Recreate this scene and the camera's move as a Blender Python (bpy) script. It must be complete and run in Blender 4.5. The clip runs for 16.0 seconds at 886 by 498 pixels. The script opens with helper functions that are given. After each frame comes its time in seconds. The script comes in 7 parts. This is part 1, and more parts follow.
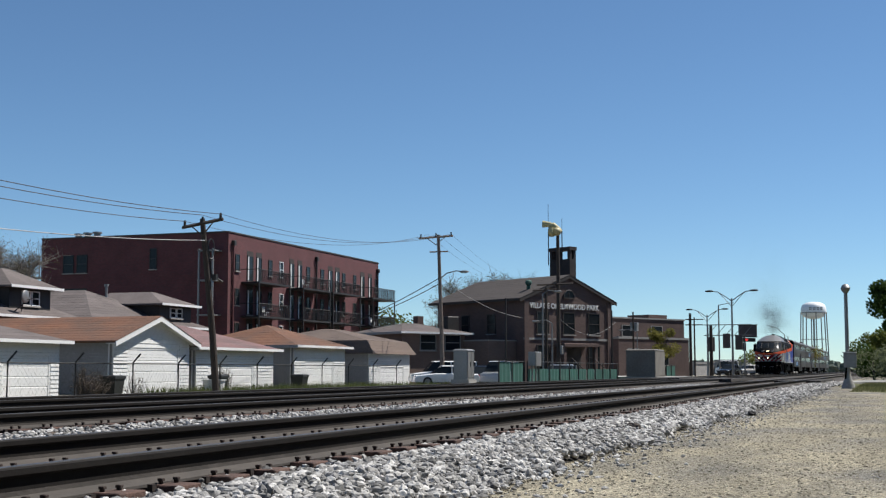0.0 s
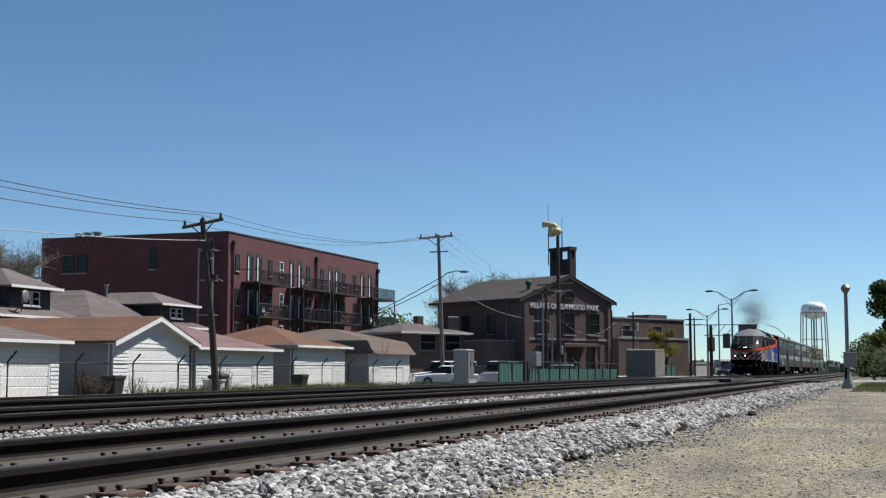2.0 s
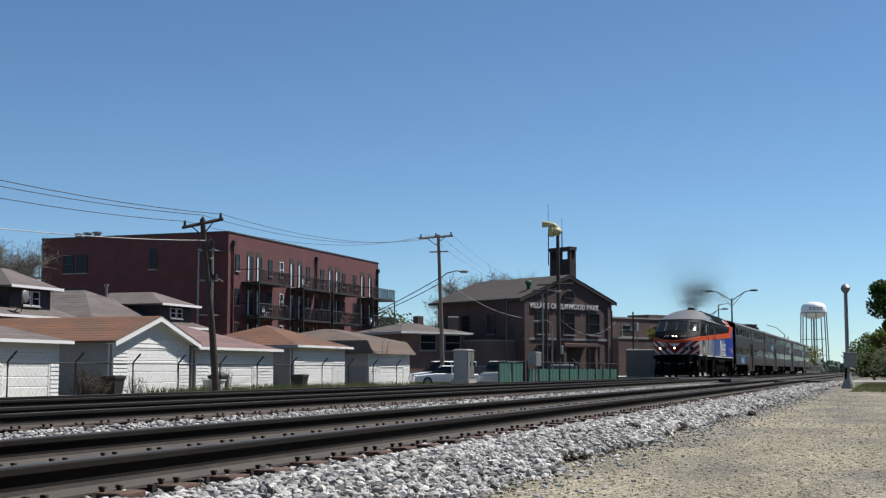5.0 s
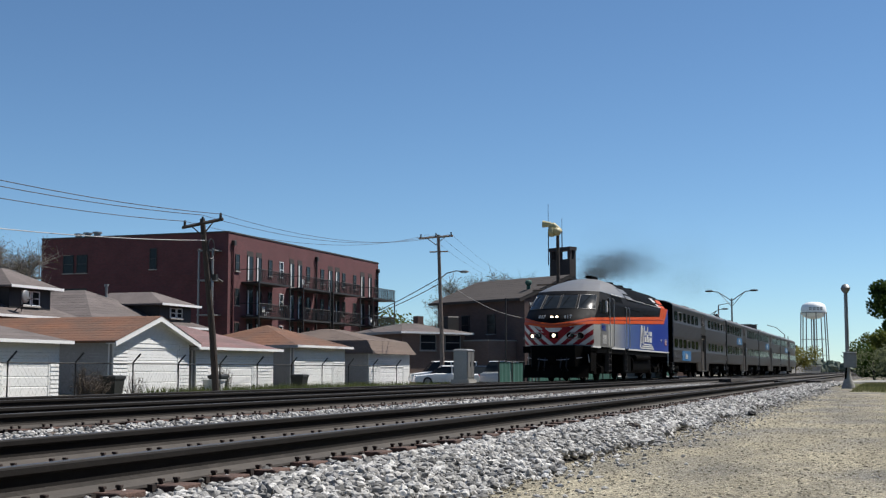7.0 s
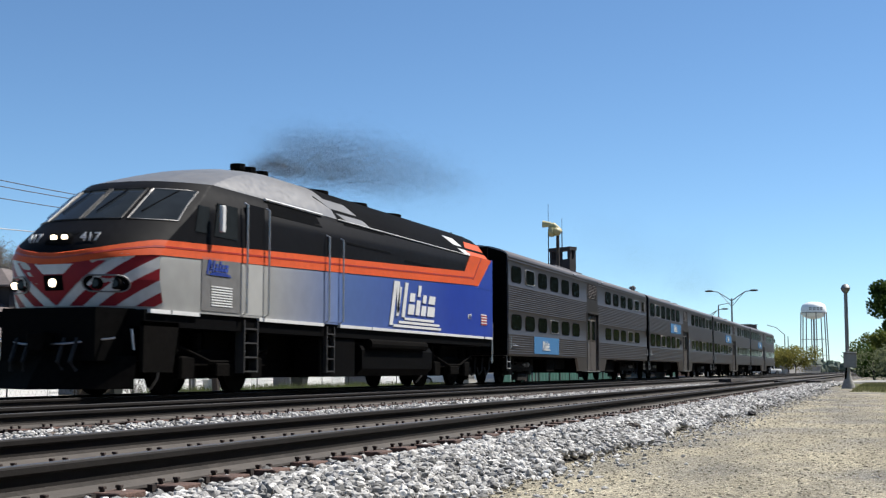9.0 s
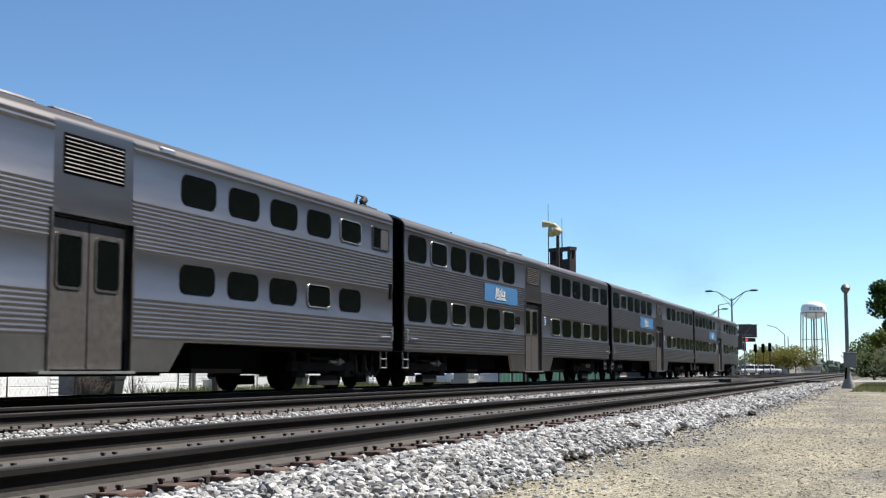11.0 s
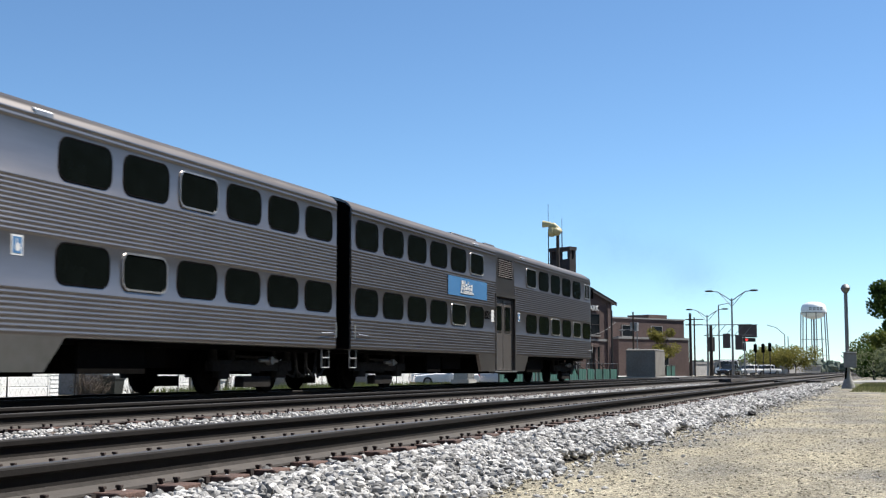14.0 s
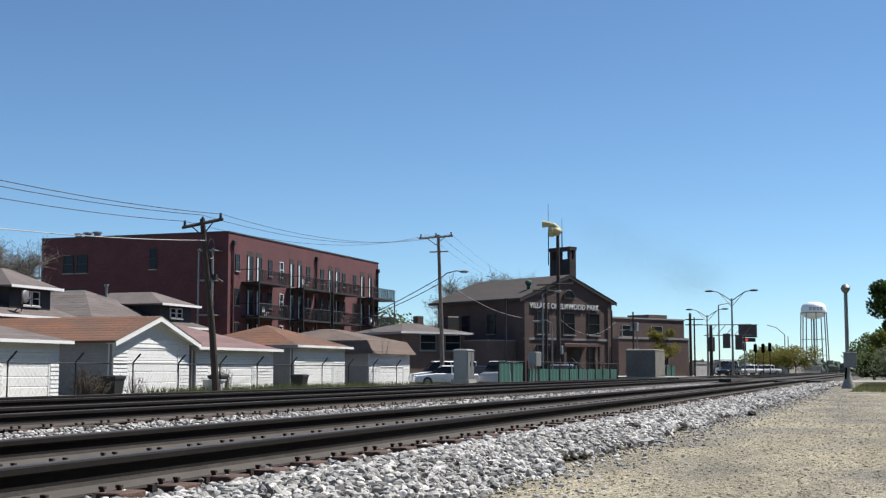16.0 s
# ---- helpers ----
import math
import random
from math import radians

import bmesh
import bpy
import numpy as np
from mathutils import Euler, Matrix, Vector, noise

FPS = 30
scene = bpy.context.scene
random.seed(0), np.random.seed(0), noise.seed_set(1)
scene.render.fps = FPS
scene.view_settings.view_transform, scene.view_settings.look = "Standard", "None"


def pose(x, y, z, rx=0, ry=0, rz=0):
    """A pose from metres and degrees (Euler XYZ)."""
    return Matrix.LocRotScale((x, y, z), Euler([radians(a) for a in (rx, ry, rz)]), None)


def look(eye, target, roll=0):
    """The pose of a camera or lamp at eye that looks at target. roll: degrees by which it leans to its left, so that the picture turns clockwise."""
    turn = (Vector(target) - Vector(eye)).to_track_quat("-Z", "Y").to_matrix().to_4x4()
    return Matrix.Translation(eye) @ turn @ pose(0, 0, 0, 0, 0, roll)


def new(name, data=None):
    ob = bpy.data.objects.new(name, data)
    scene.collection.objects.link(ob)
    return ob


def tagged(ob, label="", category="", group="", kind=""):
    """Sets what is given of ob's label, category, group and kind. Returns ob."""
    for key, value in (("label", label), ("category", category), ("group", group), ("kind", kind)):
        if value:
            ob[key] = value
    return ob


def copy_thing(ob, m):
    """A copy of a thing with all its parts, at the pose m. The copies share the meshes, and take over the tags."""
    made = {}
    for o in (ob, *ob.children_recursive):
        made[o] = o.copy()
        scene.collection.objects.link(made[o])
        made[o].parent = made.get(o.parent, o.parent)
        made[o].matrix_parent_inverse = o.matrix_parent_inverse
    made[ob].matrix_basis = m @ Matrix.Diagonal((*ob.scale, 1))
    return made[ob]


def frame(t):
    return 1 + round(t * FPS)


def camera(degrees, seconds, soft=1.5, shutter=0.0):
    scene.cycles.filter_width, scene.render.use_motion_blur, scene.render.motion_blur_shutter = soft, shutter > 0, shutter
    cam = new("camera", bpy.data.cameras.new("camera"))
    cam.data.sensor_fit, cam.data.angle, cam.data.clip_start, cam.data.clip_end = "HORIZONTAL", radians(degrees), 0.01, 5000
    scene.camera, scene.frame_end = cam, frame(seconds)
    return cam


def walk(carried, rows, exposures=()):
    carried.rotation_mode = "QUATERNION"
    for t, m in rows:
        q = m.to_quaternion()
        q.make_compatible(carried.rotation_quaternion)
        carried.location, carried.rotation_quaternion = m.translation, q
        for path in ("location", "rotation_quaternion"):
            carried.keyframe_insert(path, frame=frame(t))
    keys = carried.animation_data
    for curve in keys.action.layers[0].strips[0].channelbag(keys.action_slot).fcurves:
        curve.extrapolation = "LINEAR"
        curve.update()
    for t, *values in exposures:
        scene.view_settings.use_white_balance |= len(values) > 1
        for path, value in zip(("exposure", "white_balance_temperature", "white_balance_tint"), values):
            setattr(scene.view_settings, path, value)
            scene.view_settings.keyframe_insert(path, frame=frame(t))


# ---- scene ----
import functools

# The x axis runs along the railway, y across it, z = 0 is the top of the rails.
cam = camera(38.6, 16.0, soft=1.25, shutter=0.12)
EYE = pose(0, 0, 0.455, 90 + 5.483, 0, 19.28 - 90)
walk(cam, [(0.0, EYE), (16.0, EYE)], [(0.0, 0.40), (7.0, 0.41), (8.0, 0.47), (8.5, 0.57), (9.0, 0.76), (11.5, 0.87), (14.5, 0.91), (15.3, 0.84), (16.0, 0.62)])

SUN_AZ, SUN_EL = radians(-47), radians(54)
world = bpy.data.worlds.new("sky")
scene.world = world
world.use_nodes = True
wn = world.node_tree
sky = wn.nodes.new("ShaderNodeTexSky")
sky.sky_type, sky.sun_disc = "NISHITA", False
sky.sun_elevation, sky.sun_rotation = SUN_EL, radians(90) - SUN_AZ
sky.air_density, sky.dust_density, sky.ozone_density = 0.76, 0.0, 4.0
sky.altitude = 300
tint = wn.nodes.new("ShaderNodeMix")
tint.data_type, tint.blend_type = "RGBA", "MULTIPLY"
tint.inputs[0].default_value, tint.inputs[7].default_value = 1.0, (0.845, 0.985, 1.02, 1)
wn.links.new(sky.outputs[0], tint.inputs[6])
wn.links.new(tint.outputs[2], wn.nodes["Background"].inputs[0])
wn.nodes["Background"].inputs[1].default_value = 0.0815
sun = new("sun", bpy.data.lights.new("sun", "SUN"))
sun.data.energy, sun.data.angle, sun.data.color = 5.0, radians(0.53), (1.0, 0.96, 0.9)
sun.matrix_world = look((0, 0, 0), (-math.cos(SUN_AZ) * math.cos(SUN_EL), -math.sin(SUN_AZ) * math.cos(SUN_EL), -math.sin(SUN_EL)))


# ---- mesh helpers ----
class Geo:
    """Collects vertices and faces of one mesh."""

    def __init__(self):
        self.v, self.f = [], []

    def add(self, verts, faces):
        n = len(self.v)
        self.v += [tuple(p) for p in verts]
        self.f += [tuple(i + n for i in q) for q in faces]
        return self

    def box(self, x0, x1, y0, y1, z0, z1, c=0.0):
        """A box; c chamfers its upright edges and top."""
        if c <= 0:
            p = [(x, y, z) for z in (z0, z1) for x, y in ((x0, y0), (x1, y0), (x1, y1), (x0, y1))]
            return self.add(p, [(3, 2, 1, 0), (4, 5, 6, 7), (0, 1, 5, 4), (1, 2, 6, 5), (2, 3, 7, 6), (3, 0, 4, 7)])

        def ring(i, z):
            return [(x0 + c, y0 + i, z), (x1 - c, y0 + i, z), (x1 - i, y0 + c, z), (x1 - i, y1 - c, z),
                    (x1 - c, y1 - i, z), (x0 + c, y1 - i, z), (x0 + i, y1 - c, z), (x0 + i, y0 + c, z)]
        rings = [ring(0, z0), ring(0, z1 - c), ring(c * 0.7, z1)]
        return self.loft(rings, True, True)

    def loft(self, rings, cap0=True, cap1=True, closed=True):
        """Skins rings of equal length, one after another."""
        n = len(rings[0])
        p = [q for r in rings for q in r]
        f = []
        for k in range(len(rings) - 1):
            for i in range(n if closed else n - 1):
                j = (i + 1) % n
                f.append((k * n + i, k * n + j, (k + 1) * n + j, (k + 1) * n + i))
        if cap0:
            f.append(tuple(reversed(range(n))))
        if cap1:
            f.append(tuple((len(rings) - 1) * n + i for i in range(n)))
        return self.add(p, f)

    def tube(self, pts, r, seg=8, r1=None):
        """A round bar along points, tapering from r to r1."""
        pts = [Vector(p) for p in pts]
        rings = []
        for k, p in enumerate(pts):
            d = (pts[min(k + 1, len(pts) - 1)] - pts[max(k - 1, 0)]).normalized()
            a = d.orthogonal().normalized() if abs(d.z) > 0.99 else d.cross(Vector((0, 0, 1))).normalized()
            b = d.cross(a)
            q = r if r1 is None else r + (r1 - r) * k / (len(pts) - 1)
            rings.append([p + (a * math.cos(t) + b * math.sin(t)) * q for t in (2 * math.pi * i / seg for i in range(seg))])
        return self.loft([[tuple(v) for v in ring] for ring in rings])

    def prism(self, poly, axis, a, b):
        """A polygon (two other axes in order) pushed along an axis from a to b."""
        def at(p, w):
            return {"x": (w, p[0], p[1]), "y": (p[0], w, p[1]), "z": (p[0], p[1], w)}[axis]
        return self.loft([[at(p, a) for p in poly], [at(p, b) for p in poly]])

    def disc(self, c, axis, r, depth, seg=16, r2=None):
        """A wheel or drum round an axis through c."""
        c, d = Vector(c), {"x": Vector((1, 0, 0)), "y": Vector((0, 1, 0)), "z": Vector((0, 0, 1))}[axis]
        return self.tube([c - d * depth / 2, c + d * depth / 2], r, seg, r2)

    def ball(self, c, rx, ry, rz, seg=12, rings=7, rough=0.0, rnd=None):
        p = []
        for i in range(1, rings):
            a = math.pi * i / rings
            for j in range(seg):
                b = 2 * math.pi * j / seg
                k = 1 + (rnd.uniform(-rough, rough) if rnd else 0)
                p.append((c[0] + rx * k * math.sin(a) * math.cos(b), c[1] + ry * k * math.sin(a) * math.sin(b), c[2] + rz * k * math.cos(a)))
        f = [(i * seg + j, (i + 1) * seg + j, (i + 1) * seg + (j + 1) % seg, i * seg + (j + 1) % seg) for i in range(rings - 2) for j in range(seg)]
        f += [tuple(range(seg)), tuple(reversed(range((rings - 2) * seg, (rings - 1) * seg)))]
        return self.add(p, f)

    def mesh(self, name, mat, smooth=False):
        me = bpy.data.meshes.new(name)
        me.from_pydata(self.v, [], self.f)
        bm = bmesh.new()
        bm.from_mesh(me)
        bmesh.ops.recalc_face_normals(bm, faces=bm.faces)
        bm.to_mesh(me)
        bm.free()
        me.materials.append(mat)
        if smooth:
            me.polygons.foreach_set("use_smooth", [True] * len(me.polygons))
            me.set_sharp_from_angle(angle=radians(38))
        return me


def part(name, geo, mat, parent, label="", smooth=False):
    """One mesh object under a thing or a part."""
    ob = new(name, geo.mesh(name, mat, smooth) if isinstance(geo, Geo) else geo)
    ob.parent = parent
    return tagged(ob, label=label)


def thing(name, label, category, m=None, group="", kind=""):
    """An Empty at the base of a thing, to carry its parts."""
    ob = new(name)
    ob.empty_display_size = 0.2
    if m is not None:
        ob.matrix_basis = m
    return tagged(ob, label, category, group, kind)


def solid(name, geo, mat, label, category, m=None, group="", kind="", smooth=False):
    """A thing of a single mesh."""
    ob = new(name, geo.mesh(name, mat, smooth) if isinstance(geo, Geo) else geo)
    if m is not None:
        ob.matrix_basis = m
    return tagged(ob, label, category, group, kind)


# ---- materials ----
def mat(name, color, rough=0.7, metal=0.0, scale=8.0, amount=0.25, second=None, bump=0.15, fine=60.0, glow=0.0, coat=0.0, spec=0.5, stretch=(1, 1, 1), big=0.6, island=0.0, random_ob=0.0, gloss_var=0.12):
    """A worn surface: large stains and fine grain vary its colour and gloss, and grain gives relief."""
    m = bpy.data.materials.new(name)
    m.use_nodes = True
    n, l = m.node_tree.nodes, m.node_tree.links
    b = n["Principled BSDF"]
    co = n.new("ShaderNodeTexCoord")
    mp = n.new("ShaderNodeMapping")
    mp.inputs["Scale"].default_value = stretch
    l.new(co.outputs["Object"], mp.inputs[0])

    def noise_tex(s, detail):
        t = n.new("ShaderNodeTexNoise")
        t.inputs["Scale"].default_value, t.inputs["Detail"].default_value = s, detail
        l.new(mp.outputs[0], t.inputs["Vector"])
        return t
    coarse, grain = noise_tex(big, 5), noise_tex(scale, 6)
    ramp = n.new("ShaderNodeValToRGB")
    dark = [c * (1 - amount) for c in color]
    light = [min(1, c * (1 + amount * 0.8)) for c in color]
    second = second or dark
    ramp.color_ramp.elements[0].position, ramp.color_ramp.elements[1].position = 0.32, 0.68
    ramp.color_ramp.elements[0].color, ramp.color_ramp.elements[1].color = (*second, 1), (*color, 1)
    l.new(coarse.outputs["Fac"], ramp.inputs[0])
    gr = n.new("ShaderNodeValToRGB")
    gr.color_ramp.elements[0].position, gr.color_ramp.elements[1].position = 0.3, 0.7
    lo, hi = 1 - amount, 1 + amount * 0.6
    gr.color_ramp.elements[0].color, gr.color_ramp.elements[1].color = (lo, lo, lo, 1), (hi, hi, hi, 1)
    l.new(grain.outputs["Fac"], gr.inputs[0])
    mix = n.new("ShaderNodeMix")
    mix.data_type, mix.blend_type = "RGBA", "MULTIPLY"
    mix.inputs[0].default_value = 1.0
    l.new(ramp.outputs[0], mix.inputs[6]), l.new(gr.outputs[0], mix.inputs[7])
    out = mix.outputs[2]
    if island or random_ob:
        if island:
            src = n.new("ShaderNodeNewGeometry").outputs["Random Per Island"]
        else:
            src = n.new("ShaderNodeObjectInfo").outputs["Random"]
        rr = n.new("ShaderNodeMapRange")
        k = island or random_ob
        rr.inputs["To Min"].default_value, rr.inputs["To Max"].default_value = 1 - k, 1 + k
        l.new(src, rr.inputs["Value"])
        hs = n.new("ShaderNodeHueSaturation")
        l.new(rr.outputs[0], hs.inputs["Value"]), l.new(out, hs.inputs["Color"])
        out = hs.outputs[0]
    l.new(out, b.inputs["Base Color"])
    b.inputs["Metallic"].default_value = metal
    b.inputs["Specular IOR Level"].default_value = spec
    b.inputs["Coat Weight"].default_value = coat
    rm = n.new("ShaderNodeMapRange")
    rm.inputs["To Min"].default_value, rm.inputs["To Max"].default_value = max(0.02, rough - gloss_var), min(1, rough + gloss_var)
    l.new(grain.outputs["Fac"], rm.inputs["Value"]), l.new(rm.outputs[0], b.inputs["Roughness"])
    if bump:
        fi = noise_tex(fine, 3)
        bp = n.new("ShaderNodeBump")
        bp.inputs["Strength"].default_value, bp.inputs["Distance"].default_value = bump, 0.02
        l.new(fi.outputs["Fac"], bp.inputs["Height"]), l.new(bp.outputs[0], b.inputs["Normal"])
    if glow:
        b.inputs["Emission Color"].default_value, b.inputs["Emission Strength"].default_value = (*color, 1), glow
    return m


def glass_dark(name, color=(0.006, 0.008, 0.009), rough=0.06, spec=0.05):
    m = mat(name, color, rough, 0, 3, 0.2, bump=0.0, spec=spec)
    return m


